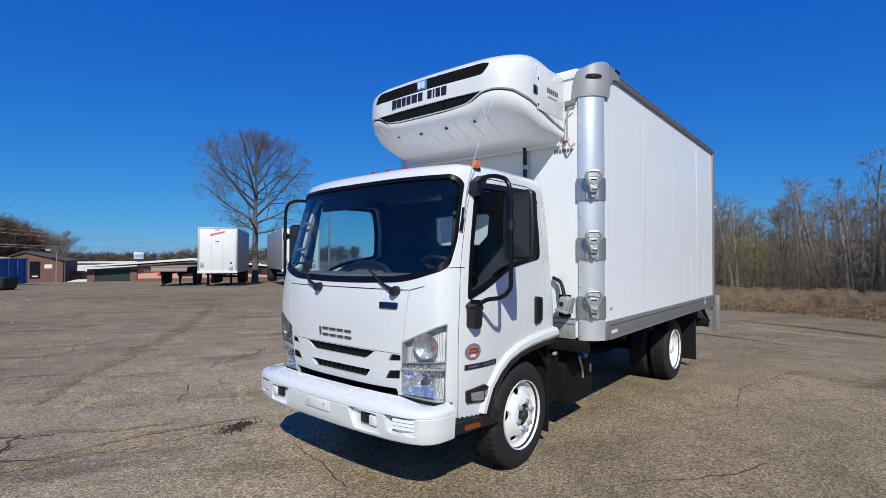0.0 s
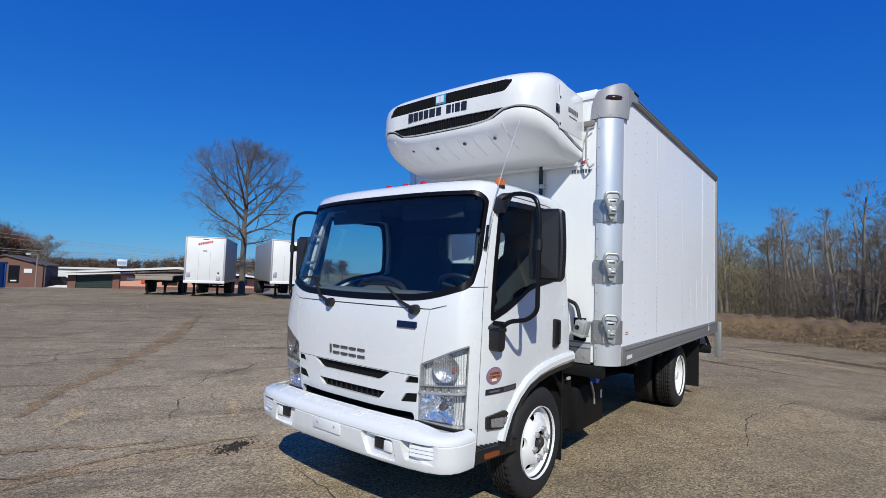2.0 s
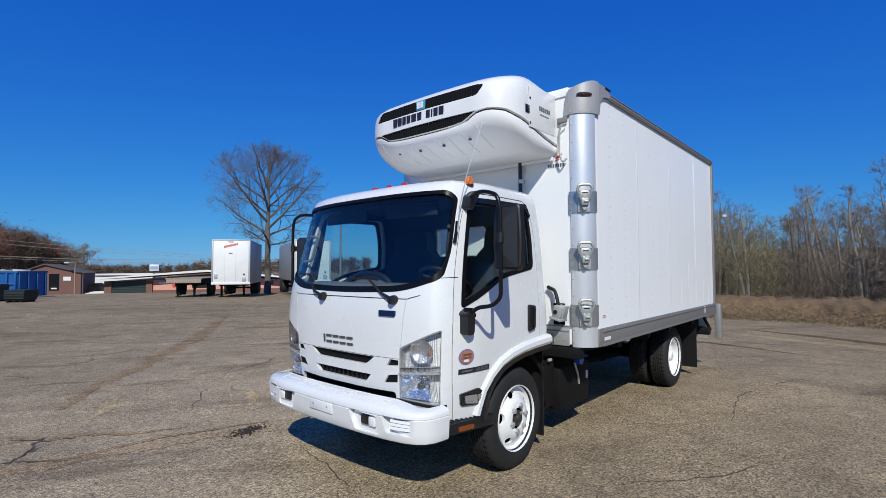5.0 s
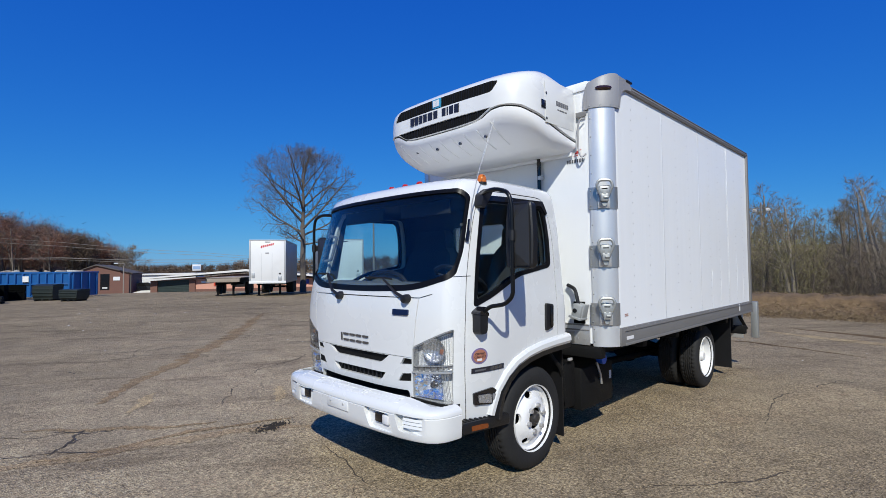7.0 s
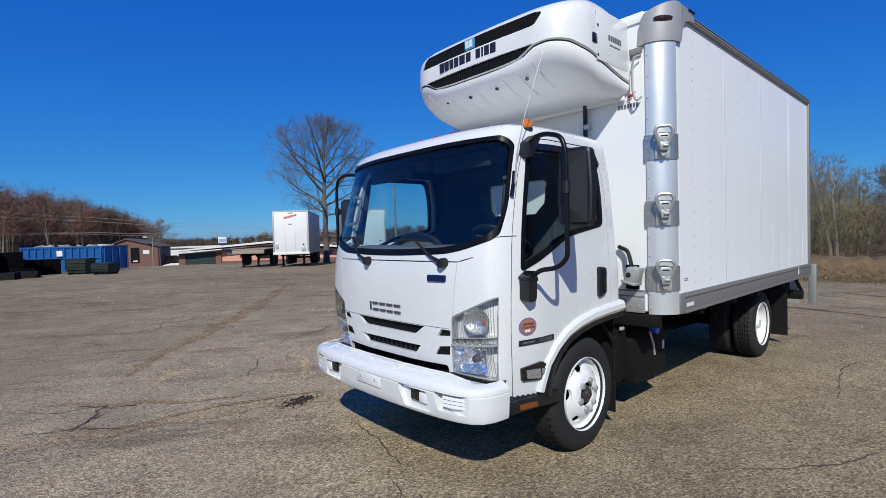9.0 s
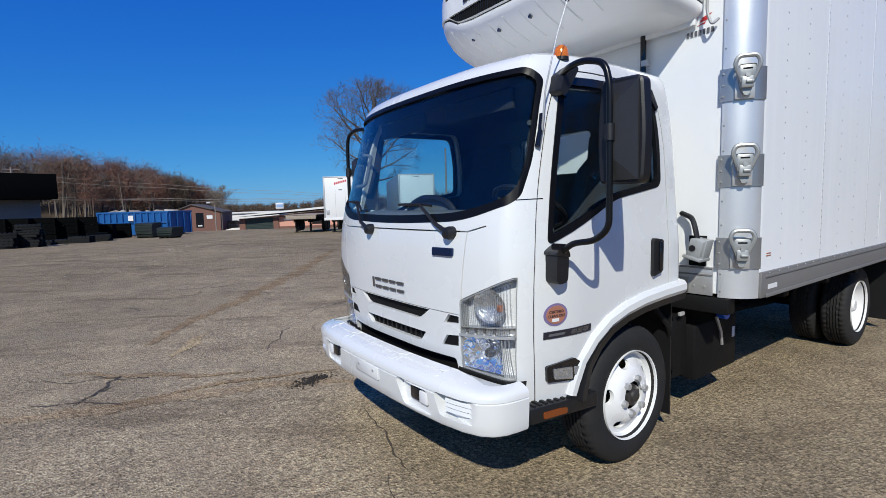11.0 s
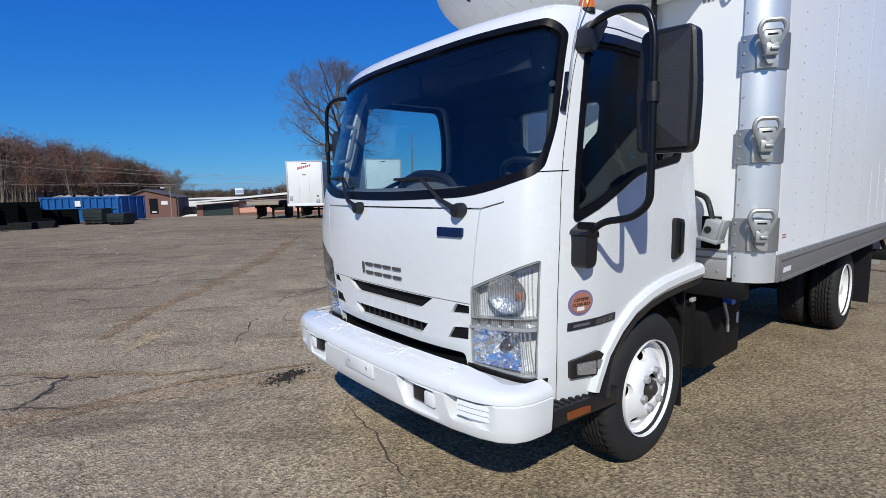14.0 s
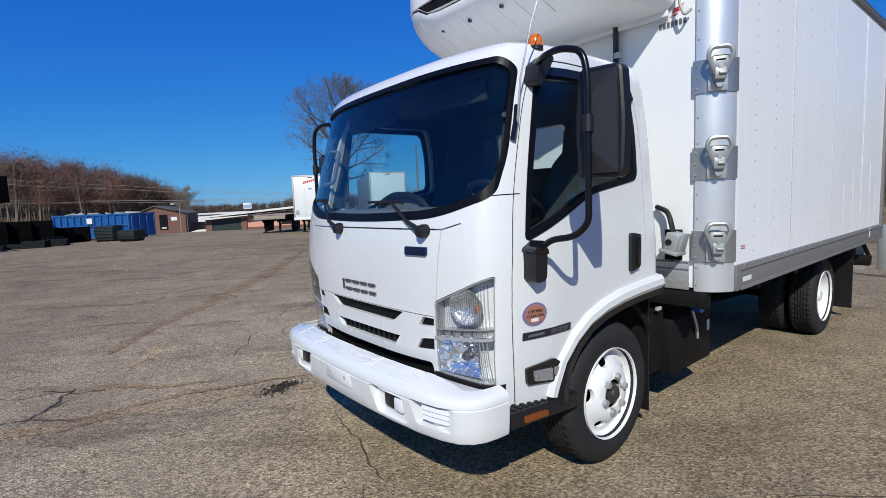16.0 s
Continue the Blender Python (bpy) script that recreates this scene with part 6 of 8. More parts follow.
M.update(
    trailer_white=plain("trailer_white", (0.74, 0.74, 0.73), 0.45, spread=0.04, scale=1.5, fine=12, bump=0.02, dirt=0.12),
    trailer_side=plain("trailer_aluminium", (0.42, 0.43, 0.44), 0.5, 0.4, spread=0.08, scale=2, fine=20, bump=0.02, dirt=0.15),
    brick=plain("brown_brick", (0.17, 0.085, 0.065), 0.85, spread=0.18, scale=2, fine=8, bump=0.05),
    salmon=plain("salmon_block", (0.60, 0.31, 0.23), 0.8, spread=0.08, scale=1.2, fine=7, bump=0.03),
    white_wall=plain("white_block", (0.68, 0.67, 0.64), 0.7, spread=0.05, scale=1.5, fine=8, bump=0.02),
    roofing=plain("roofing", (0.10, 0.085, 0.075), 0.85, spread=0.2, scale=2, fine=10, bump=0.05),
    green_door=plain("dark_green_door", (0.020, 0.035, 0.032), 0.5, spread=0.2, scale=2, fine=8, bump=0.02),
    dark_glass=plain("dark_window", (0.012, 0.013, 0.015), 0.1, spread=0.3, bump=0.0),
    dump_blue=plain("blue_steel", (0.010, 0.092, 0.29), 0.45, spread=0.15, scale=1.5, fine=9, bump=0.03, dirt=0.1),
    bin_black=plain("black_bins", (0.003, 0.0035, 0.0035), 0.85, spread=0.5, scale=3, fine=14, bump=0.05, spec=0.05),
    pallet_grey=plain("weathered_black_pallet", (0.007, 0.008, 0.008), 0.8, spread=0.9, scale=2, fine=14, bump=0.05, spec=0.3),
    # pale wall coloured darker to stand in for the shade under the fascia
    shed_wall=plain("shaded_block_wall", (0.20, 0.19, 0.175), 0.8, spread=0.2, scale=1, fine=8, bump=0.03),
    timber=plain("grey_timber", (0.30, 0.25, 0.20), 0.8, spread=0.2, scale=3, fine=18, bump=0.05),
    tarp=plain("pale_scrap", (0.5, 0.48, 0.42), 0.8, spread=0.2, scale=3, fine=12, bump=0.05),
    bark=plain("grey_brown_bark", (0.13, 0.105, 0.085), 0.9, spread=0.35, scale=4, fine=30, bump=0.1),
    pale_bark=plain("pale_bark", (0.26, 0.22, 0.175), 0.9, spread=0.3, scale=4, fine=30, bump=0.1),
    car_paint=plain("dark_car_paint", (0.02, 0.022, 0.028), 0.25, spread=0.2, bump=0.0, coat=0.6),
    sign_red=plain("red_sign", (0.55, 0.06, 0.03), 0.5, bump=0.0),
    sign_blue=plain("blue_sign", (0.03, 0.05, 0.30), 0.5, bump=0.0),
    sign_pale=plain("pale_blue_sign", (0.30, 0.42, 0.62), 0.5, bump=0.0),
    pole=plain("pole_grey", (0.25, 0.22, 0.19), 0.7, spread=0.2, bump=0.03),
)


def speckled(name, colors, rough=0.9):
    """Twigs, leaves and litter: one colour of a range for each loose piece."""
    m = bpy.data.materials.new(name)
    m.use_nodes = True
    n, l = nodes_of(m)
    g = n.new("ShaderNodeNewGeometry")
    r = n.new("ShaderNodeValToRGB")
    e = r.color_ramp.elements
    while len(e) < len(colors):
        e.new(0.5)
    for i, (q, c) in enumerate(zip(e, colors)):
        q.position, q.color = i / (len(colors) - 1), (*c, 1)
    l.new(g.outputs["Random Per Island"], r.inputs[0])
    l.new(r.outputs[0], n["Principled BSDF"].inputs["Base Color"])
    n["Principled BSDF"].inputs["Roughness"].default_value = rough
    n["Principled BSDF"].inputs["Specular IOR Level"].default_value = 0.15
    return m


M["hill_bark"] = plain("hill_bark", (0.15, 0.125, 0.10), 0.9, spread=0.35, scale=0.3, fine=3, bump=0.0)
M["twigs"] = speckled("bare_twigs", [(0.12, 0.096, 0.066), (0.19, 0.155, 0.105), (0.27, 0.222, 0.155)])
M["rust_crown"] = speckled("rust_buds", [(0.12, 0.06, 0.042), (0.18, 0.088, 0.062), (0.23, 0.118, 0.084)])
M["grey_crown"] = speckled("grey_twigs", [(0.11, 0.097, 0.082), (0.17, 0.145, 0.12), (0.22, 0.19, 0.155)])
M["rusty"] = speckled("hill_twigs", [(0.072, 0.056, 0.042), (0.11, 0.081, 0.058), (0.135, 0.090, 0.064), (0.145, 0.12, 0.09)])
M["dark_twigs"] = speckled("dark_twigs", [(0.10, 0.088, 0.078), (0.14, 0.12, 0.105), (0.18, 0.155, 0.135)])
M["tree_bark"] = plain("dark_bark", (0.12, 0.102, 0.086), 0.9, spread=0.35, scale=4, fine=30, bump=0.1)
M["brush"] = speckled("undergrowth", [(0.07, 0.055, 0.042), (0.12, 0.095, 0.072), (0.17, 0.135, 0.10), (0.10, 0.092, 0.055)])
M["buds"] = speckled("budding_leaves", [(0.17, 0.155, 0.07), (0.24, 0.22, 0.09), (0.22, 0.19, 0.10)])
M["litter"] = speckled("dry_leaves", [(0.15, 0.10, 0.055), (0.23, 0.165, 0.092), (0.31, 0.235, 0.14), (0.10, 0.068, 0.04)])


def pieces(name, verts, faces, mat):
    me = bpy.data.meshes.new(name)
    me.from_pydata(verts, [], faces)
    me.materials.append(mat)
    return me


def sliver(verts, faces, p, d, length, width, rng):
    """One thin twig or leaf blade from p along d."""
    side = d.cross(Vector((rng.uniform(-1, 1), rng.uniform(-1, 1), rng.uniform(-1, 1)))).normalized() * width
    n = len(verts)
    verts += [p - side, p + side, p + d * length]
    faces.append((n, n + 1, n + 2))


def limb_tree(rng, height, spread, levels, trunk_r, first=0.25, up=0.35, first_kids=11):
    """Limbs of a bare tree as lines with radii, and the tips where twigs go."""
    limbs, tips = [], []

    def grow(p, d, length, r, lev):
        pts, rs = [p.copy()], [r]
        n = 5 if lev == 0 else 4
        for i in range(n):
            wob = 0.10 if lev == 0 else 0.24
            d = (d + Vector((rng.uniform(-wob, wob), rng.uniform(-wob, wob), rng.uniform(-wob, wob) + up * 0.1))).normalized()
            p = p + d * (length / n)
            pts.append(p.copy())
            rs.append(r * (1 - 0.72 * (i + 1) / n))
        limbs.append((pts, rs, lev))
        if lev >= levels:
            tips.append((pts[-1], d, length))
            tips.append((pts[2], d, length))
            return
        kids = first_kids if lev == 0 else rng.randint(4, 6)
        for k in range(kids):
            t = first + (1 - first) * (k + rng.random() * 0.8) / kids
            t = min(t, 0.99)
            i = min(n - 1, int(t * n))
            q = pts[i].lerp(pts[i + 1], t * n - i)
            a = rng.uniform(0, 2 * math.pi) if lev else k * 2.4 + rng.uniform(-0.35, 0.35)
            ax = d.orthogonal().normalized()
            out = Matrix.Rotation(a, 3, d) @ ax
            ang = rng.uniform(0.45, 0.9) if lev else rng.uniform(1.2, 1.4) - 0.88 * t
            nd = (d * math.cos(ang) + out * math.sin(ang)).normalized()
            nl = length * rng.uniform(0.45, 0.66) * (1.12 - 0.5 * t) if lev else spread * rng.uniform(0.85, 1.05) * (1.02 - 0.5 * t * t)
            grow(q, nd, nl, max(0.006, rs[i] * (0.42 if lev == 0 else 0.55)), lev + 1)
    grow(Vector((0, 0, 0)), Vector((0, 0, 1)), height, trunk_r, 0)
    return limbs, tips


def tree_meshes(name, rng, height, spread, levels, trunk_r, twigs, twig_len, first=0.25, bark="bark", twig_mat="twigs", sides=5, twig_w=0.009, thick=1.0, kids=11, fan=0.9):
    limbs, tips = limb_tree(rng, height, spread, levels, trunk_r, first, 0.35, kids)
    tv, tf, cv, cf = [], [], [], []
    for pts, rs, lev in limbs:
        s = sides + 2 if lev == 0 else (sides if lev == 1 else 3)
        bag_v, bag_f = (tv, tf) if lev == 0 else (cv, cf)
        ref, base = None, None
        for i, p in enumerate(pts):
            d = (pts[min(i + 1, len(pts) - 1)] - pts[max(i - 1, 0)]).normalized()
            ref = d.orthogonal().normalized() if ref is None else (ref - d * ref.dot(d)).normalized()
            o = d.cross(ref)
            start = len(bag_v)
            for k in range(s):
                a = 2 * math.pi * k / s
                bag_v.append(p + (ref * math.cos(a) + o * math.sin(a)) * (rs[i] if lev == 0 else rs[i] * thick))
            if base is not None:
                for k in range(s):
                    bag_f.append((base + k, base + (k + 1) % s, start + (k + 1) % s, start + k))
            base = start
    wv, wf = [], []
    for p, d, ln in tips:
        for _ in range(twigs):
            dd = (d + Vector((rng.uniform(-fan, fan), rng.uniform(-fan, fan), rng.uniform(-fan * 0.5, fan)))).normalized()
            sliver(wv, wf, p, dd, twig_len * rng.uniform(0.5, 1.3), twig_w, rng)
    return pieces(name + "_trunk", tv, tf, M[bark]), pieces(name + "_limbs", cv, cf, M[bark]), pieces(name + "_twigs", wv, wf, M[twig_mat])


def plant(meshes, m, label, group=""):
    t = thing("tree", label, "tree", m, group)
    for n, me in zip(("trunk", "branching", "crown"), meshes):
        o = new(n, me)
        o.parent = t
    return t


# the lone bare tree behind the parked trailers
def spreading_tree(rng):
    """A broad old tree: a leader with limbs that reach out to a rounded crown."""
    tv, tf, cv, cf, wv, wf = [], [], [], [], [], []

    def skin(bag_v, bag_f, pts, rs, s):
        ref, base = None, None
        for i, p in enumerate(pts):
            d = (pts[min(i + 1, len(pts) - 1)] - pts[max(i - 1, 0)]).normalized()
            ref = d.orthogonal().normalized() if ref is None else (ref - d * ref.dot(d)).normalized()
            o = d.cross(ref)
            start = len(bag_v)
            for k in range(s):
                a = 2 * math.pi * k / s
                bag_v.append(p + (ref * math.cos(a) + o * math.sin(a)) * rs[i])
            if base is not None:
                for k in range(s):
                    bag_f.append((base + k, base + (k + 1) % s, start + (k + 1) % s, start + k))
            base = start

    def room(p, d):
        """How far it is from p along d to the crown's edge."""
        k = 0.0
        while k < 12:
            q = p + d * k
            v = (q.z - 9.2) / (5.3 if q.z > 9.2 else 5.0)
            if math.hypot(q.x, q.y) ** 2 / 6.4 ** 2 + v * v > 1:
                return k
            k += 0.15
        return k

    def grow(p, d, length, r, lev):
        n = 6 if lev < 3 else 4
        pts, rs = [p.copy()], [r]
        wob = (0.10, 0.13, 0.17, 0.22, 0.24)[lev]
        for i in range(n):
            lift = (0.07, 0.05, 0.035, 0.02, 0.0)[lev]
            d = (d + Vector((rng.uniform(-wob, wob), rng.uniform(-wob, wob), rng.uniform(-wob, wob) + lift))).normalized()
            p = p + d * (length / n)
            pts.append(p.copy())
            rs.append(max(0.006, r * (1 - 0.80 * (i + 1) / n)))
        skin(cv, cf, pts, rs, 5 if lev < 2 else 3)
        if lev >= 4:
            for q in pts[1:]:
                for _ in range(1):
                    dd = (d + Vector((rng.uniform(-0.8, 0.8), rng.uniform(-0.8, 0.8), rng.uniform(-0.5, 0.9)))).normalized()
                    sliver(wv, wf, q, dd, rng.uniform(0.25, 0.75), 0.005, rng)
            return
        kids = (0, 8, 6, 4, 0)[lev]
        for k in range(kids):
            t = 0.22 + 0.76 * (k + rng.random()) / kids
            i = min(n - 1, int(t * n))
            q = pts[i].lerp(pts[i + 1], t * n - i)
            e = (pts[i + 1] - pts[i]).normalized()
            out = Matrix.Rotation(rng.uniform(0, 6.283), 3, e) @ e.orthogonal().normalized()
            ang = rng.uniform(0.55, 0.95)
            nd = (e * math.cos(ang) + out * math.sin(ang)).normalized()
            nl = min(length * rng.uniform(0.42, 0.62) * (1.15 - 0.5 * t), room(q, nd) * rng.uniform(0.6, 1.15))
            if nl > 0.25:
                grow(q, nd, nl, max(0.008, rs[i] * 0.50), lev + 1)

    trunk = [Vector((0, 0, 0)), Vector((0.03, 0, 1.5)), Vector((-0.03, 0.02, 3.2)), Vector((0.02, 0, 4.8)), Vector((-0.08, 0.05, 6.4)), Vector((0.05, 0, 8.2)), Vector((0.0, 0.08, 10.0)), Vector((0.12, 0.0, 12.0)), Vector((0.05, 0.05, 13.6))]
    rad = [0.34, 0.28, 0.26, 0.25, 0.20, 0.15, 0.10, 0.06, 0.02]
    skin(tv, tf, trunk, rad, 9)
    for k in range(22):
        z = 4.7 + 7.6 * (k / 21) ** 1.15
        i = max(j for j in range(len(trunk) - 1) if trunk[j].z <= z)
        q = trunk[i].lerp(trunk[i + 1], (z - trunk[i].z) / (trunk[i + 1].z - trunk[i].z))
        az = k * 2.4 + rng.uniform(-0.4, 0.4)
        tilt = radians(np.interp(z, [4.7, 6.0, 8.5, 12.3], [88, 62, 46, 30]) + rng.uniform(-7, 7))
        d = Vector((math.cos(az) * math.sin(tilt), math.sin(az) * math.sin(tilt), math.cos(tilt)))
        ln = room(q, d) * rng.uniform(0.76, 1.06)
        grow(q, d, ln, float(np.interp(z, [4.7, 6.5, 12.3], [0.11, 0.14, 0.05])), 1)
    return pieces("lone_tree_trunk", tv, tf, M["tree_bark"]), pieces("lone_tree_limbs", cv, cf, M["tree_bark"]), pieces("lone_tree_twigs", wv, wf, M["dark_twigs"])


plant(spreading_tree(random.Random(12)), Matrix.Translation(polar(151.15, 50)) @ pose(0, 0, 0, 0, 0, 40), "tall bare spreading tree behind the parked trailers")


# ---- parked trailers ----
def van_trailer(near_left, near_right, far_right, top, floor, label, mark):
    """A van trailer from the ground places of its nose's corners and of its side's far end."""
    a = (near_left - near_right)
    a.z = 0
    w = 2.59
    along = far_right - near_right
    along.z = 0
    ln = along.length
    along.normalize()
    ang = math.degrees(math.atan2(along.y, along.x)) - 90
    o = near_right.copy()
    t = thing("semi_trailer", label, "trailer", pose(o.x, o.y, o.z, 0, 0, ang), "parked trailers")
    h, f = top - o.z, floor - o.z
    body = part("trailer_body", slab(-w + 0.03, -0.03, 0.03, ln, f, h - 0.03, 0.02), M["trailer_side"], t, "grey sheet-metal trailer body")
    part("nose_panel", slab(-w + 0.12, -0.12, 0.0, 0.04, f + 0.06, h - 0.08, 0.01), M["trailer_white"], t, "white trailer nose panel")
    for x in (-w, -0.12):
        part("corner_post", slab(x, x + 0.12, -0.01, 0.14, f, h, 0.03), M["trailer_side"], t)
    part("top_rail", slab(-w, 0, -0.012, 0.12, h - 0.09, h, 0.02), M["trailer_side"], t)
    part("bottom_rail", slab(-w, 0, -0.014, 0.12, f - 0.1, f + 0.08, 0.01), M["trailer_white"], t)
    part("side_rail", slab(-0.03, 0.0, 0.14, ln, f - 0.08, f + 0.12, 0.005), M["trailer_side"], t)
    part("side_rail", slab(-0.03, 0.0, 0.14, ln, h - 0.12, h, 0.005), M["trailer_side"], t)
    for i in range(int(ln / 0.6)):
        part("side_post", slab(-0.032, -0.012, 0.5 + i * 0.6, 0.54 + i * 0.6, f + 0.12, h - 0.12), M["trailer_side"], body)
    for x in (-w * 0.66, -w * 0.38):
        part("nose_seam", slab(x, x + 0.015, -0.006, 0.01, f + 0.06, h - 1.0), M["trailer_side"], t)
    part("glad_hand_box", slab(-0.55, -0.28, -0.03, 0.02, f + 0.1, f + 0.45, 0.02), M["trailer_side"], t)
    part("glad_hand", disc(B(), (-0.42, -0.04, f + 0.62), 0.06, 0.05, "y", 12), M["black"], t)
    part("document_holder", slab(-w + 0.18, -w + 0.42, -0.02, 0.02, f + 0.3, f + 0.7, 0.02), M["trailer_side"], t)
    part("clearance_lamp", slab(-w / 2 - 0.18, -w / 2 + 0.18, -0.02, 0.01, h - 0.2, h - 0.14, 0.01), M["dark_ink"], t)
    if mark:
        for i in range(7):
            x = -1.78 + i * 0.135
            part("script_shape", prism(B(), [(x, h - 0.62 + i * 0.035), (x + 0.10, h - 0.60 + i * 0.035), (x + 0.12, h - 0.42 + i * 0.03), (x + 0.03, h - 0.44 + i * 0.03)], "y", -0.008, 0.0), M["red_ink"], t, "red lettering shape")
        part("number_shape", slab(-1.45, -1.2, -0.006, 0.0, h - 1.02, h - 0.95), M["grey_ink"], t)
    for x in (-w + 0.45, -0.62):
        part("landing_leg", slab(x, x + 0.14, 1.0, 1.16, 0.06, f - 0.05, 0.01), M["chassis"], t)
        part("leg_foot", slab(x - 0.08, x + 0.22, 0.92, 1.24, 0.0, 0.07, 0.01), M["chassis"], t)
    part("leg_brace", tube(B(), [(-w + 0.5, 1.08, 0.3), (-0.6, 1.08, f - 0.1)], 0.03, 6), M["chassis"], t)
    part("coupler_plate", slab(-w + 0.5, -0.5, 0.2, 1.6, f - 0.22, f - 0.1, 0.02), M["chassis"], t)
    for yy in (ln - 2.4, ln - 1.1):
        part("axle", tube(B(), [(-w + 0.2, yy, 0.5), (-0.2, yy, 0.5)], 0.07, 8), M["chassis"], t)
        for x, ww in ((-w + 0.02, -0.28), (-w + 0.32, -0.28), (-0.02, 0.28), (-0.32, 0.28)):
            part("trailer_tyre", disc(B(), (x, yy, 0.51), 0.51, -ww, "x", 28), M["rubber"], t)
    part("subframe", slab(-w + 0.7, -0.7, ln - 3.4, ln - 0.3, f - 0.35, f - 0.02, 0.02), M["chassis"], t)
    return t


tA = polar(152.98, 38)
van_trailer(polar(156.85, 38), tA, polar(151.77, 46), rise(3.24, 38), rise(-1.45, 38), "white-nosed van trailer on landing legs in the lot", True)
tB = polar(144.4, 36.2)
van_trailer(polar(147.6, 36.4), tB, polar(146.9, 48.0), rise(3.3, 36.4), rise(-1.3, 36.4), "second grey-sided van trailer parked beside the tree", False)


def flatbed():
    a = polar(157.6, 40)
    b = polar(151.77, 46) - polar(152.98, 38)
    ang = math.degrees(math.atan2(b.y, b.x)) - 90
    t = thing("flatbed_trailer", "low flatbed trailer with a timber deck on landing legs", "trailer", pose(a.x, a.y, a.z, 0, 0, ang), "parked trailers")
    w, ln, h = 2.5, 9.0, 1.35
    part("deck_frame", slab(-w, 0, 0.0, ln, h - 0.16, h, 0.02), M["chassis"], t)
    for i in range(10):
        part("deck_plank", slab(-w + 0.02 + i * 0.247, -w + 0.25 + i * 0.247, -0.02, ln, h, h + 0.05, 0.006), M["timber"], t)
    part("neck_beam", slab(-w + 0.1, -0.1, -0.06, 0.02, h - 0.3, h - 0.02, 0.01), M["timber"], t)
    for x in (-w + 0.6, -0.8):
        part("main_beam", slab(x, x + 0.16, 0.3, ln, h - 0.55, h - 0.17, 0.01), M["chassis"], t)
        part("landing_leg", slab(x, x + 0.14, 0.8, 0.95, 0.05, h - 0.3, 0.01), M["chassis"], t)
        part("leg_foot", slab(x - 0.1, x + 0.24, 0.72, 1.03, 0, 0.06, 0.01), M["chassis"], t)
        part("leg_brace", tube(B(), [(x + 0.07, 0.9, 0.35), (x + 0.07, 1.8, h - 0.45)], 0.025, 6), M["chassis"], t)
    for yy in (3.4, 4.6):
        for x, ww in ((-w + 0.02, 0.28), (-0.3, 0.28)):
            part("trailer_tyre", disc(B(), (x, yy, 0.5), 0.5, ww, "x", 26), M["rubber"], t)


flatbed()


# ---- roll-off container and black bins ----
def container():
    p0, p1 = Vector((-55.5, -0.54, fall(-55.5, -0.54))), Vector((-49.41, 4.80, fall(-49.41, 4.80)))
    d = p1 - p0
    ln = math.hypot(d.x, d.y)
    ang = math.degrees(math.atan2(d.y, d.x))
    z = min(p0.z, p1.z)
    t = thing("roll_off_container", "long blue steel roll-off container filled with scrap", "container", pose(p0.x, p0.y, z, 0, 0, ang))
    h, w = 1.60 - z, 2.95
    part("front_wall", slab(0, ln, 0, 0.06, 0.25, h), M["dump_blue"], t)
    part("back_wall", slab(0, ln, w - 0.06, w, 0.25, h), M["dump_blue"], t)
    part("end_wall", slab(ln - 0.06, ln, 0.06, w - 0.06, 0.25, h), M["dump_blue"], t)
    part("end_wall", slab(0, 0.06, 0.06, w - 0.06, 0.25, h), M["dump_blue"], t)
    part("container_floor", slab(0.06, ln - 0.06, 0.06, w - 0.06, 0.25, 0.4), M["dump_blue"], t)
    part("top_beam", slab(-0.05, ln + 0.05, -0.07, 0.0, h - 0.14, h + 0.02, 0.01), M["dump_blue"], t)
    part("top_beam", slab(ln, ln + 0.07, -0.05, w + 0.05, h - 0.14, h + 0.02, 0.01), M["dump_blue"], t)
    part("bottom_beam", slab(-0.05, ln + 0.05, -0.07, 0.0, 0.2, 0.38, 0.01), M["dump_blue"], t)
    for i in range(12):
        x = 0.1 + i * (ln - 0.25) / 11
        part("side_rib", slab(x, x + 0.13, -0.16, 0.0, 0.38, h - 0.14, 0.01), M["dump_blue"], t)
    part("side_rail", slab(0, ln, -0.12, 0.0, h * 0.54, h * 0.54 + 0.1, 0.01), M["dump_blue"], t)
    for i in range(4):
        y = 0.1 + i * (w - 0.3) / 3
        part("end_rib", slab(ln, ln + 0.1, y, y + 0.13, 0.25, h - 0.14, 0.01), M["dump_blue"], t)
    for x in (0.6, ln - 0.9):
        part("roller", tube(B(), [(x, 0.1, 0.14), (x, w - 0.1, 0.14)], 0.14, 12), M["chassis"], t)
    part("label_plate", slab(ln * 0.465, ln * 0.535, -0.175, -0.162, h - 0.85, h - 0.35), M["white_ink"], t)
    rg = random.Random(4)
    for i in range(14):
        x, y = rg.uniform(0.5, ln - 0.6), rg.uniform(0.4, w - 0.5)
        s = rg.uniform(0.2, 0.45)
        bm = slab(-s, s, -s * 0.5, s * 0.5, -0.12, 0.16, 0.03)
        bmesh.ops.transform(bm, matrix=pose(x, y, h - 0.05, rg.uniform(-25, 25), rg.uniform(-30, 30), rg.uniform(0, 180)), verts=bm.verts)
        part("scrap_piece", bm, M["tarp"] if i % 3 == 0 else M["timber"], t)
    part("scrap_fill", slab(0.1, ln - 0.1, 0.1, w - 0.1, 0.42, h - 0.25), M["timber"], t)


container()


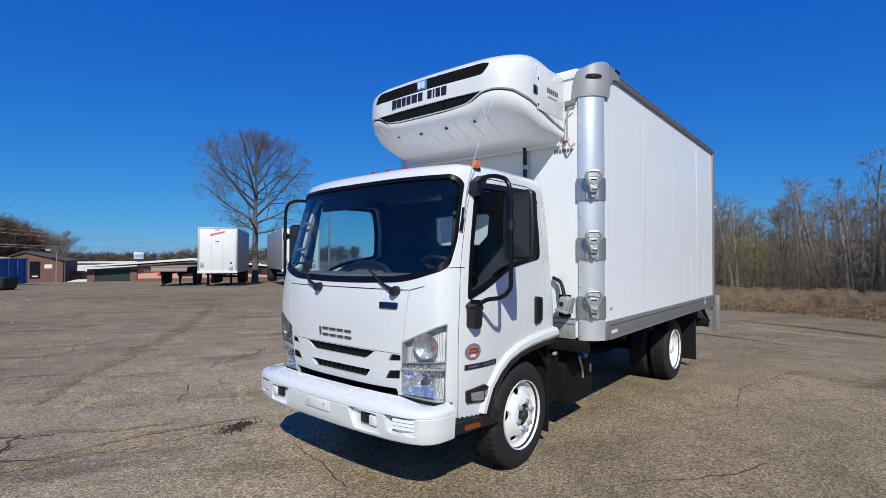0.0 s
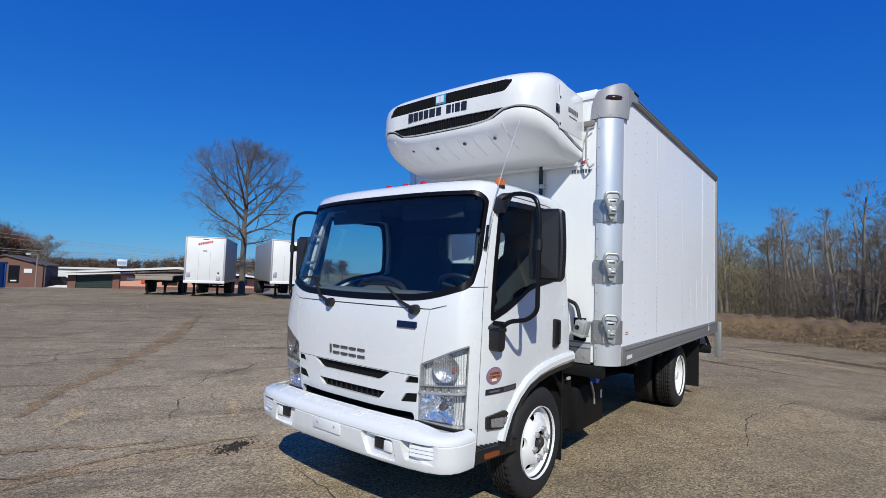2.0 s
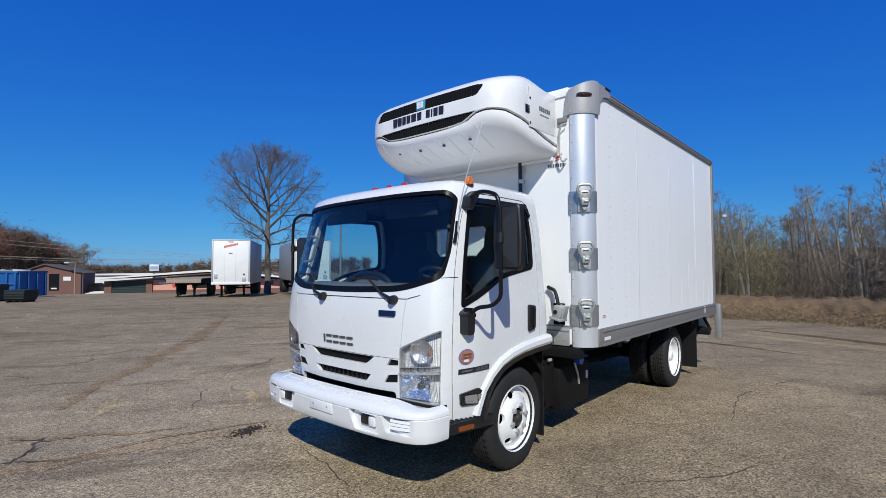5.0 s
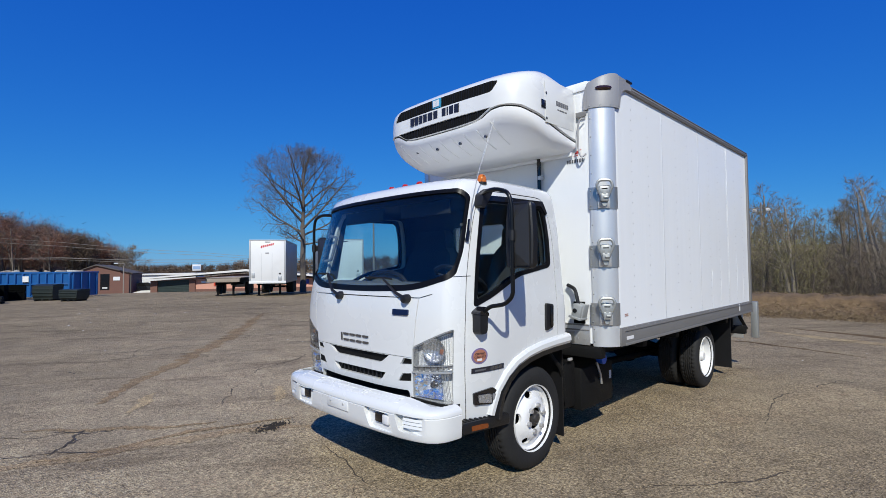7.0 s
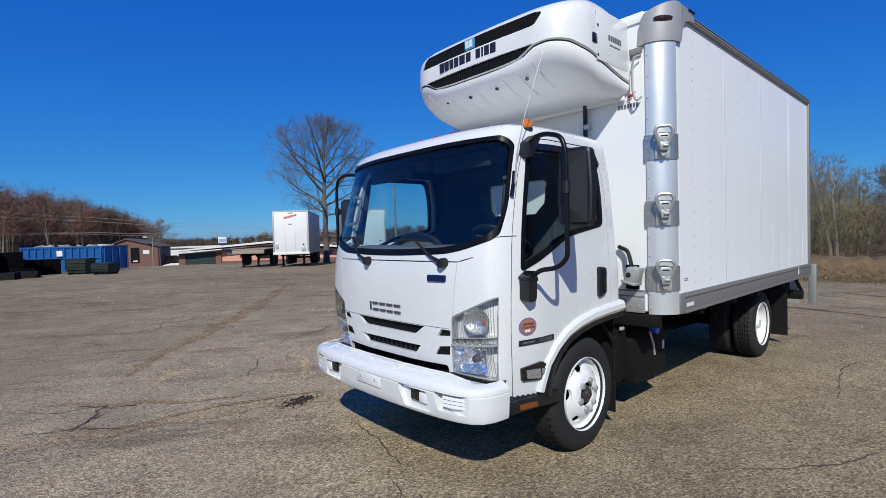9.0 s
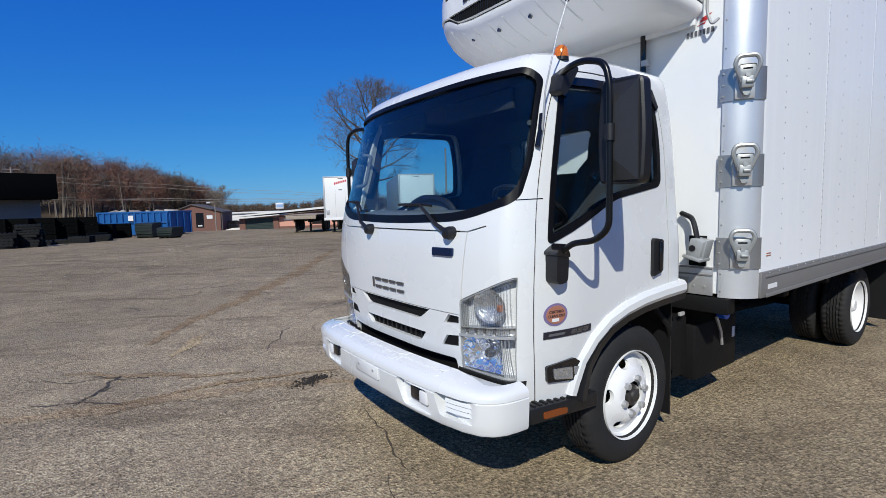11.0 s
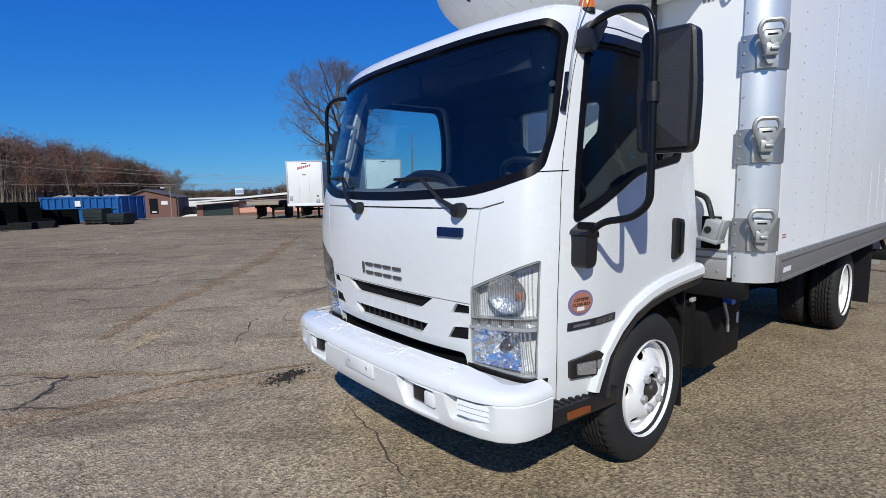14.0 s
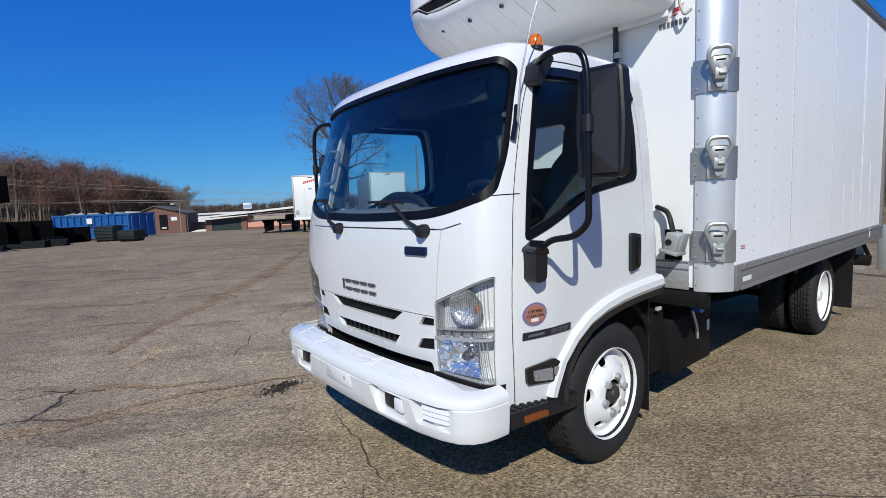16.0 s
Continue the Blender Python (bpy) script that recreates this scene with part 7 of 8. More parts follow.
def black_bin(label):
    """A slatted black bulk bin, a metre and a bit wide, on runners."""
    t = thing("bulk_bin", label, "bin", None, "black bins beside the container")
    w, d, h = 1.25, 1.1, 0.60
    # deep floor and added core block the light between slats and runners
    part("bin_floor", slab(-w / 2 + 0.02, w / 2 - 0.02, -d / 2 + 0.02, d / 2 - 0.02, 0.015, 0.2), M["bin_black"], t)
    part("bin_core", slab(-w / 2 + 0.06, w / 2 - 0.06, -d / 2 + 0.06, d / 2 - 0.06, 0.205, h - 0.004, 0.004), M["bin_black"], t)
    for y0, y1 in ((-d / 2, -d / 2 + 0.05), (d / 2 - 0.05, d / 2)):
        for i in range(4):
            part("side_slat", slab(-w / 2, w / 2, y0, y1, 0.2 + i * 0.1, 0.298 + i * 0.1, 0.004), M["bin_black"], t)
    for x0, x1 in ((-w / 2, -w / 2 + 0.05), (w / 2 - 0.05, w / 2)):
        for i in range(4):
            part("side_slat", slab(x0, x1, -d / 2 + 0.05, d / 2 - 0.05, 0.2 + i * 0.1, 0.298 + i * 0.1, 0.004), M["bin_black"], t)
    for x in (-w / 2, w / 2 - 0.1):
        for y in (-d / 2 - 0.02, d / 2 - 0.08):
            part("corner_post", slab(x, x + 0.1, y, y + 0.1, 0, h, 0.01), M["bin_black"], t)
    for x in (-w / 2 + 0.2, 0, w / 2 - 0.3):
        part("runner", slab(x, x + 0.12, -d / 2, d / 2, 0, 0.14, 0.01), M["bin_black"], t)
    return t


def flat_pallet(label):
    t = thing("pallet", label, "pallet", None, "pallets on the lot")
    for i in range(6):
        part("deck_board", slab(-0.6 + i * 0.205, -0.6 + i * 0.205 + 0.15, -0.5, 0.5, 0.12, 0.15, 0.004), M["pallet_grey"], t)
    for y in (-0.5, -0.05, 0.4):
        part("bearer", slab(-0.6, 0.6, y, y + 0.1, 0.0, 0.12, 0.004), M["pallet_grey"], t)
    return t


def dumpster(label, x, y, w, dp, h):
    """A dark steel dumpster on skids, standing parallel to the container; its face leans back and its lid slopes."""
    t = thing("dumpster", label, "dumpster", pose(x, y, fall(x, y), 0, 0, 41.2), "dumpsters in front of the container")
    body = part("body", loft(B(), [[(x0, y0, z), (x1, y0, z), (x1, y1, z), (x0, y1, z)] for x0, x1, y0, y1, z in ((0.06, w - 0.06, 0.10, dp - 0.06, 0.12), (0.0, w, 0.0, dp, h * 0.55), (0.0, w, 0.05, dp, h * 0.84))]), M["dumpster_green"], t, "dark green-black steel body")
    part("top_rim", slab(-0.03, w + 0.03, 0.02, dp + 0.03, h * 0.84, h * 0.84 + 0.07, 0.02), M["dumpster_green"], t)
    part("lid", loft(B(), [[(q, 0.03, h * 0.84 + 0.07), (q, dp + 0.01, h * 0.84 + 0.07), (q, dp + 0.01, h), (q, dp * 0.45, h), (q, 0.03, h * 0.84 + 0.10)] for q in (0.01, w - 0.01)]), M["dumpster_lid"], t, "grey-black plastic lid")
    for i in range(3):
        z = h * (0.28 + 0.2 * i)
        part("side_rib", slab(0.03, w - 0.03, -0.03, 0.05, z, z + 0.05, 0.01), M["dumpster_green"], body)
    for q in (0.15, w * 0.5 - 0.06, w - 0.3):
        part("skid", slab(q, q + 0.14, 0.02, dp - 0.05, 0.0, 0.13, 0.01), M["pallet_grey"], t)
    return t


M["dumpster_green"] = plain("dumpster_steel", (0.012, 0.019, 0.016), 0.6, spread=0.4, scale=2, fine=14, bump=0.05, dirt=0.05)
M["dumpster_lid"] = plain("dumpster_lid", (0.016, 0.021, 0.019), 0.6, spread=0.35, scale=2, fine=14, bump=0.05)
dumpster("dark green-black dumpster in front of the blue container", -42.63, 1.60, 1.6, 0.95, 1.2)
dumpster("lower dark dumpster in front of the blue container", -38.56, 2.66, 1.3, 1.13, 0.82)
first_bin = black_bin("stacked black slatted bulk bin on the asphalt")
rg = random.Random(7)
for b, d, stack, k in ((176.3, 50.5, 2, 0), (176.9, 51, 2, 1), (177.6, 49, 2, 1), (178.9, 47.5, 3, 1), (180.5, 47, 3, 1), (182.0, 46.5, 3, 1), (183.6, 46, 3, 1), (185.2, 46, 3, 1), (187, 46, 2, 1), (180.0, 49.5, 3, 1), (183.0, 49, 3, 1), (178.2, 45.0, 1, 1), (189, 45, 2, 1)):
    p = polar(b, d)
    yaw = 84 + rg.uniform(-10, 10)
    for i in range(stack):
        if i == 0 and not k:
            first_bin.matrix_basis = pose(p.x, p.y, p.z, 0, 0, yaw)
        else:
            copy_thing(first_bin, pose(p.x + rg.uniform(-.03, .03), p.y, p.z + 0.605 * i, 0, 0, yaw + rg.uniform(-2, 2)))
first_pallet = flat_pallet("dark flat pallet lying on the asphalt")
p = polar(180.5, 42)
first_pallet.matrix_basis = pose(p.x, p.y, p.z, 0, 0, 80)
for b, d, stack in ((180.5, 42, 2), (182.2, 41, 2), (183.9, 40.5, 3), (178.6, 43.5, 1), (185.8, 40, 2), (182.9, 38.5, 9), (184.6, 38, 6), (179.3, 41.5, 3), (177.9, 43.0, 3)):
    p = polar(b, d)
    for i in range(stack):
        if i or b != 180.5:
            copy_thing(first_pallet, pose(p.x, p.y, p.z + 0.152 * i, 0, 0, 80 + rg.uniform(-15, 15)))


def dark_shed():
    """The black fascia over a pale wall at the edge of the lot."""
    a, b = polar(180.95, 52), polar(196, 50)
    d = a - b
    ln = math.hypot(d.x, d.y)
    t = thing("shed", "dark shed with a deep black fascia over a pale wall", "building", pose(b.x, b.y, a.z, 0, 0, math.degrees(math.atan2(d.y, d.x))))
    z0, z1, z2 = rise(-0.4, 52) - a.z, rise(1.25, 52) - a.z, rise(3.5, 52) - a.z
    part("fascia", slab(0, ln, 0, 5.0, z1, z2, 0.05), M["bin_black"], t)
    part("wall", slab(0.3, ln - 0.9, 1.4, 4.8, 0, z1 - 0.004, 0.02), M["shed_wall"], t)
    part("shed_window", slab(ln - 5.0, ln - 3.6, 1.38, 1.42, z0 - 0.5, z0 + 0.35), M["dark_glass"], t)
    part("sill", slab(0.2, ln - 5.2, 1.0, 1.38, 0, z0 + 0.2, 0.02), M["roofing"], t)


dark_shed()


# ---- buildings along the far edge ----
class Front:
    """A street front on the upright plane between two bearings, drawn by bearing and angle of height."""

    def __init__(self, b0, d0, b1, d1, name, label, cat="building"):
        self.a, self.c = polar(b0, d0), polar(b1, d1)
        d = self.c - self.a
        self.ang = math.atan2(d.y, d.x)
        self.u = Vector((math.cos(self.ang), math.sin(self.ang)))
        self.length = math.hypot(d.x, d.y)
        self.base = min(self.a.z, self.c.z)
        self.t = thing(name, label, cat, pose(self.a.x, self.a.y, self.base, 0, 0, math.degrees(self.ang)))

    def at(self, bearing, el):
        w = Vector((math.cos(radians(bearing)), math.sin(radians(bearing))))
        n = Vector((-self.u.y, self.u.x))
        k = (self.a.xy - EYE.xy).dot(n) / w.dot(n)
        p = EYE.xy + w * k
        return (p - self.a.xy).dot(self.u), EYE.z + k * math.tan(radians(el)) - self.base

    def panel(self, name, mat, poly, y0, y1, label="", ground=()):
        """poly: bearings and angles of height; a None angle stands on the ground."""
        pts = []
        for b, e in poly:
            u, z = self.at(b, e if e is not None else 0)
            pts.append((u, 0.0 if e is None else z))
        return part(name, prism(B(), pts, "y", -y0, -y1), mat, self.t, label)


def brick_house():
    f = Front(171.6, 78, 167.66, 77, "brick_building", "small brown brick building with a sloping roofline")
    wall = f.panel("wall", M["brick"], [(171.6, None), (167.66, None), (167.66, -0.31), (170.5, 0.52), (171.6, 0.1)], 0, -9, "brown brick wall")
    f.panel("roof_edge", M["roofing"], [(167.55, -0.33), (167.55, -0.25), (170.5, 0.60), (171.6, 0.16), (171.6, 0.08), (170.5, 0.50)], 0.25, -9.2, "dark roof edge")
    f.panel("window", M["dark_glass"], [(170.17, -1.86), (169.44, -1.86), (169.44, -0.33), (170.17, -0.33)], 0.02, -0.2, "tall dark window")
    f.panel("window_sill", M["white_wall"], [(170.0, -1.72), (169.6, -1.72), (169.6, -1.60), (170.0, -1.60)], 0.05, 0.02)
    f.panel("wall_sign", M["white_ink"], [(169.14, -0.96), (168.59, -0.96), (168.59, -0.60), (169.14, -0.60)], 0.06, 0.004, "small white wall sign")
    f.panel("corner_trim", M["roofing"], [(167.80, None), (167.66, None), (167.66, -0.34), (167.80, -0.33)], 0.03, 0.004)


def low_house():
    f = Front(167.5, 92, 162.0, 90, "white_building", "long low white building beyond the lot")
    f.panel("wall", M["white_wall"], [(167.5, None), (162.0, None), (162.0, -0.5), (167.5, -0.5)], 0, -8, "white block wall")
    f.panel("roof_edge", M["white_wall"], [(167.55, -0.5), (162.0, -0.5), (162.0, -0.32), (167.55, -0.36)], 0.3, -8.2)
    f.panel("doorway", M["dark_glass"], [(165.9, None), (165.5, None), (165.5, -1.1), (165.9, -1.1)], 0.02, -0.2)
    f.panel("window", M["dark_glass"], [(164.6, -1.5), (164.0, -1.5), (164.0, -1.0), (164.6, -1.0)], 0.02, -0.2)


def shop():
    f = Front(166.3, 76, 149.0, 70, "workshop", "salmon block workshop under a low white-edged roof")
    wall = f.panel("wall", M["salmon"], [(166.15, None), (149.0, None), (149.0, -1.15), (158, -0.5), (166.15, -1.1)], -0.6, -12, "salmon painted block wall")
    f.panel("roof_fascia", M["white_wall"], [(166.3, -0.88), (157.0, -0.22), (149.0, -0.95), (149.0, -0.78), (157.0, 0.0), (166.3, -0.74)], 0.9, 0.6, "white roof fascia")
    f.panel("roof", M["roofing"], [(166.2, -0.88), (157.0, -0.20), (149.0, -0.94), (149.0, -0.86), (157.0, -0.06), (166.2, -0.80)], 0.6, -12.5, "dark low-pitched roof")
    f.panel("gable", M["brick"], [(162.6, -1.0), (153.5, -1.0), (158, -0.5)], -0.55, -0.62)
    f.panel("roller_door", M["green_door"], [(165.55, None), (162.7, None), (162.7, -1.02), (165.55, -1.12)], -0.5, -0.8, "dark green roller door")
    for i in range(7):
        f.panel("door_slat", M["green_door"], [(165.5, -2.2 + i * 0.155), (162.75, -2.2 + i * 0.155), (162.75, -2.17 + i * 0.155), (165.5, -2.17 + i * 0.155)], -0.46, -0.5)
    for b0, b1 in ((166.15, 165.55), (162.7, 162.15)):
        f.panel("pillar", M["brick"], [(b0, None), (b1, None), (b1, -1.05), (b0, -1.08)], -0.35, -0.6, "brick pillar")
    f.panel("plinth", M["brick"], [(162.15, None), (149.0, None), (149.0, -2.05), (162.15, -2.05)], -0.52, -0.6)
    f.panel("white_sign", M["white_ink"], [(161.6, -1.42), (160.8, -1.42), (160.8, -1.2), (161.6, -1.2)], -0.5, -0.6)
    f.panel("red_sign", M["sign_red"], [(160.4, -1.75), (159.9, -1.75), (159.9, -1.38), (160.4, -1.38)], -0.5, -0.6, "red wall sign")
    f.panel("blue_sign", M["sign_blue"], [(151.25, -1.7), (150.55, -1.7), (150.55, -1.2), (151.25, -1.2)], -0.5, -0.6, "blue wall sign")
    f.panel("window", M["dark_glass"], [(158.6, -1.9), (157.2, -1.9), (157.2, -1.3), (158.6, -1.3)], -0.55, -0.7)
    for b in (152.6, 152.0, 151.6, 150.9):
        f.panel("roof_vent", M["white_wall"], [(b, -0.75), (b - 0.15, -0.75), (b - 0.15, -0.55), (b, -0.55)], -2, -2.4)


brick_house()
low_house()
shop()


def roof_sign():
    p = polar(161.9, 84)
    t = thing("pole_sign", "white and blue panel sign on a pole above the roofs", "sign", pose(p.x, p.y, p.z, 0, 0, 72))
    z0, z1 = rise(-0.28, 84) - p.z, rise(0.55, 84) - p.z
    part("pole", tube(B(), [(0, 0, 0), (0, 0, z0)], 0.09, 8), M["pole"], t)
    part("sign_panel", slab(-0.6, 0.6, -0.12, 0.12, z0 + 0.25, z1, 0.05), M["white_ink"], t)
    part("sign_stripe", slab(-0.5, 0.5, -0.14, -0.12, z0 + 0.5, z0 + 0.95), M["sign_pale"], t)
    part("sign_stripe", slab(-0.5, 0.5, 0.12, 0.14, z0 + 0.5, z0 + 0.95), M["sign_pale"], t)


roof_sign()


def lamp_pole():
    p = polar(168.3, 76)
    t = thing("street_lamp", "thin grey pole lamp beside the brick building", "lamp", Matrix.Translation(p))
    h = rise(0.45, 76) - p.z
    part("pole", tube(B(), [(0, 0, 0), (0, 0, h)], [0.08, 0.06], 8), M["pole"], t)
    part("arm", tube(B(), bend([(0, 0, h - 0.05), (0.05, 0.1, h + 0.3), (-0.2, -0.75, h + 0.35)], 0.2), 0.04, 6), M["pole"], t)
    part("lamp_head", slab(-0.32, -0.08, -1.05, -0.6, h + 0.25, h + 0.4, 0.04), M["white_ink"], t)


lamp_pole()


def parked_car():
    p = polar(166.75, 82)
    t = thing("parked_car", "dark parked car in front of the white building", "car", pose(p.x, p.y, p.z, 0, 0, 75))
    prof = rounded([(-2.2, 0.3), (-2.25, 0.75), (-1.5, 0.9), (-0.9, 1.42), (0.8, 1.45), (1.5, 0.95), (2.2, 0.8), (2.25, 0.35)], 0.12, 3)
    part("body", prism(B(), prof, "y", -0.85, 0.85), M["car_paint"], t)
    part("window", prism(B(), rounded([(-1.2, 0.95), (-0.8, 1.36), (0.75, 1.38), (1.2, 0.95)], 0.06, 3), "y", -0.86, 0.86), M["dark_glass"], t)
    for x in (-1.35, 1.4):
        for y in (-0.88, 0.68):
            w = part("wheel", disc(B(), (x, y, 0.33), 0.33, 0.2, "y", 20), M["rubber"], t)
            part("hub_cap", disc(B(), (x, y - 0.005 if y < 0 else y + 0.205, 0.33), 0.18, 0.0 + (0.004 if y > 0 else -0.004), "y", 14), M["steel"], w)


parked_car()

# ---- wires along the road ----
for (b0, e0), (b1, e1), d in (((196, 5.2), (150, 1.05), 105), ((196, 4.6), (150, 0.85), 104), ((196, 2.3), (150, 0.6), 106), ((196, 2.0), (150, 0.45), 107), ((196, 1.6), (150, 0.95), 103)):
    pts = []
    for i in range(25):
        t = i / 24
        b = b0 + (b1 - b0) * t
        sag = -0.25 * math.sin((t * 4 % 1) * math.pi)
        e = e0 + (e1 - e0) * (t ** 0.7) + sag * 0.35
        pts.append(polar(b, d, rise(e, d)))
    solo("power_line", tube(B(), pts, 0.035, 4), M["pole"], "thin power line strung over the far edge", "wire", "power lines")
for b in (196.0, 184.5):
    p = polar(b, 105)
    h = rise(5.2 if b > 190 else (3.9 if b > 180 else 1.6), 105) - p.z
    t = thing("utility_pole", "wooden utility pole carrying the power lines", "pole", Matrix.Translation(p), "utility poles")
    part("pole", tube(B(), [(0, 0, 0), (0, 0, h + 0.4)], [0.16, 0.11], 8), M["pole"], t)
    part("cross_arm", tube(B(), [(0.2, -1.1, h), (-0.2, 1.1, h)], 0.06, 6), M["pole"], t)


# ---- far woods ----
def woods(name, label, spans, mat, seed, per, blade, trunk_mat="bark", slim=0.035):
    """Far woods as one mass of trunks and slivers; spans give bearing, angle of height and distance."""
    rg = random.Random(seed)
    tv, tf = [], []
    bags = {q: ([], []) for q in (mat if isinstance(mat, tuple) else (mat,))}
    for b0, e0, b1, e1, d0, d1, count in spans:
        for i in range(count):
            s = rg.random()
            b, d = b0 + (b1 - b0) * s, rg.uniform(d0, d1)
            p = polar(b, d)
            top = rise((e0 + (e1 - e0) * s) * rg.uniform(0.80, 1.04), d0 + (d - d0) * 0.5)
            h = max(2.0, top - p.z)
            lean = Vector((rg.uniform(-0.06, 0.06), rg.uniform(-0.06, 0.06), 1))
            r = h * 0.014 * rg.choice((0.6, 1.0, 1.5))
            n = len(tv)
            for zz, rr in ((0, r), (h * 0.8, r * 0.35)):
                for k in range(3):
                    a = 2.1 * k
                    tv.append(p + lean * zz + Vector((math.cos(a) * rr, math.sin(a) * rr, 0)))
            tf += [(n + k, n + (k + 1) % 3, n + 3 + (k + 1) % 3, n + 3 + k) for k in range(3)]
            v, f = bags[rg.choice(list(bags))]
            for fork in range(2 if trunk_mat == "hill_bark" else 0):
                z0, z1, a = h * rg.uniform(0.2, 0.45), h * rg.uniform(0.6, 0.85), rg.uniform(0, 6.283)
                n = len(tv)
                for zz, rr, sp in ((z0, r * 0.45, 0.0), (z1, r * 0.12, (z1 - z0) * rg.uniform(0.12, 0.4))):
                    for k in range(3):
                        q = 2.1 * k
                        tv.append(p + lean * zz + Vector((math.cos(a) * sp + math.cos(q) * rr, math.sin(a) * sp + math.sin(q) * rr, 0)))
                tf += [(n + k, n + (k + 1) % 3, n + 3 + (k + 1) % 3, n + 3 + k) for k in range(3)]
            cr = h * rg.uniform(0.20, 0.30)
            puffs = [(rg.uniform(0, 6.283), rg.uniform(0.1, 0.85), rg.uniform(0.42, 0.93)) for _ in range(9)]
            for k in range(per):
                a, q, zz = rg.choice(puffs)
                q *= cr * math.sin(min(1, (1.03 - zz) * 2.0 + 0.25) * 1.57)
                base = p + lean * (zz * h) + Vector((math.cos(a) * q, math.sin(a) * q, 0)) + Vector((rg.gauss(0, 1), rg.gauss(0, 1), rg.gauss(0, 0.9))) * (h * 0.065)
                dd = Vector((rg.uniform(-1, 1), rg.uniform(-1, 1), rg.uniform(-0.5, 1.2))).normalized()
                sliver(v, f, base, dd, blade * rg.uniform(0.4, 1.2), blade * slim, rg)
    o = thing(name, label, "woods", None, "", "stuff")
    for nm, me in [("trunks", pieces(name + "_trunks", tv, tf, M[trunk_mat]))] + [("twigs", pieces(name + "_twigs", v, f, M[q])) for q, (v, f) in bags.items()]:
        c = new(nm, me)
        c.parent = o
        tagged(c, kind="stuff")


woods("hillside_woods", "brown bare woods on the hillside beyond the lot", [(196, 6.9, 182, 6.3, 105, 150, 66), (182, 6.3, 176, 5.3, 105, 150, 54), (176, 5.3, 171, 3.6, 105, 150, 46), (171, 3.6, 168.4, 2.2, 110, 150, 20)], ("rusty", "rust_crown", "grey_crown"), 3, 900, 1.25, "hill_bark", 0.026)
woods("distant_woods", "low distant line of bare brown trees", [(168.5, 0.40, 158, 0.45, 200, 260, 90), (158, 0.9, 140, 1.5, 170, 230, 120)], "rusty", 5, 120, 2.2)
small = tree_meshes("roadside_tree", random.Random(5), 5.8, 3.4, 3, 0.16, 5, 0.6, 0.3, thick=1.2, twig_w=0.012)
plant(small, Matrix.Translation(polar(167.9, 96)), "small bare tree beyond the white building")

# hill under the far woods
def hill(name, label, mat, b0, b1, prof):
    bm = B()
    rows = []
    n = 24
    for d, e0, e1 in prof:
        rows.append([bm.verts.new(polar(b0 + (b1 - b0) * i / n, d, rise(e0 + (e1 - e0) * i / n, d) if e0 is not None else None)) for i in range(n + 1)])
    for a, b in zip(rows, rows[1:]):
        for i in range(n):
            bm.faces.new((a[i], a[i + 1], b[i + 1], b[i]))
    return solo(name, bm, mat, label, "hill", kind="structure", angle=180)


M["bank"] = plain("bank_soil", (0.150, 0.098, 0.051), 0.95, spread=0.95, scale=2.2, fine=14, bump=0.25)
M["soil"] = plain("leafy_soil", (0.125, 0.088, 0.052), 0.95, spread=0.65, scale=0.8, fine=9, bump=0.12)
hill("hill_west", "brown wooded hillside", M["soil"], 200, 168, [(100, None, None), (112, -0.6, -1.0), (150, 3.4, 0.4), (190, 4.2, 0.3)])
hill("hill_north", "far brown wooded ridge", M["soil"], 125, 55, [(110, -1.2, -1.2), (150, 1.2, 1.2), (200, 1.9, 1.6)])


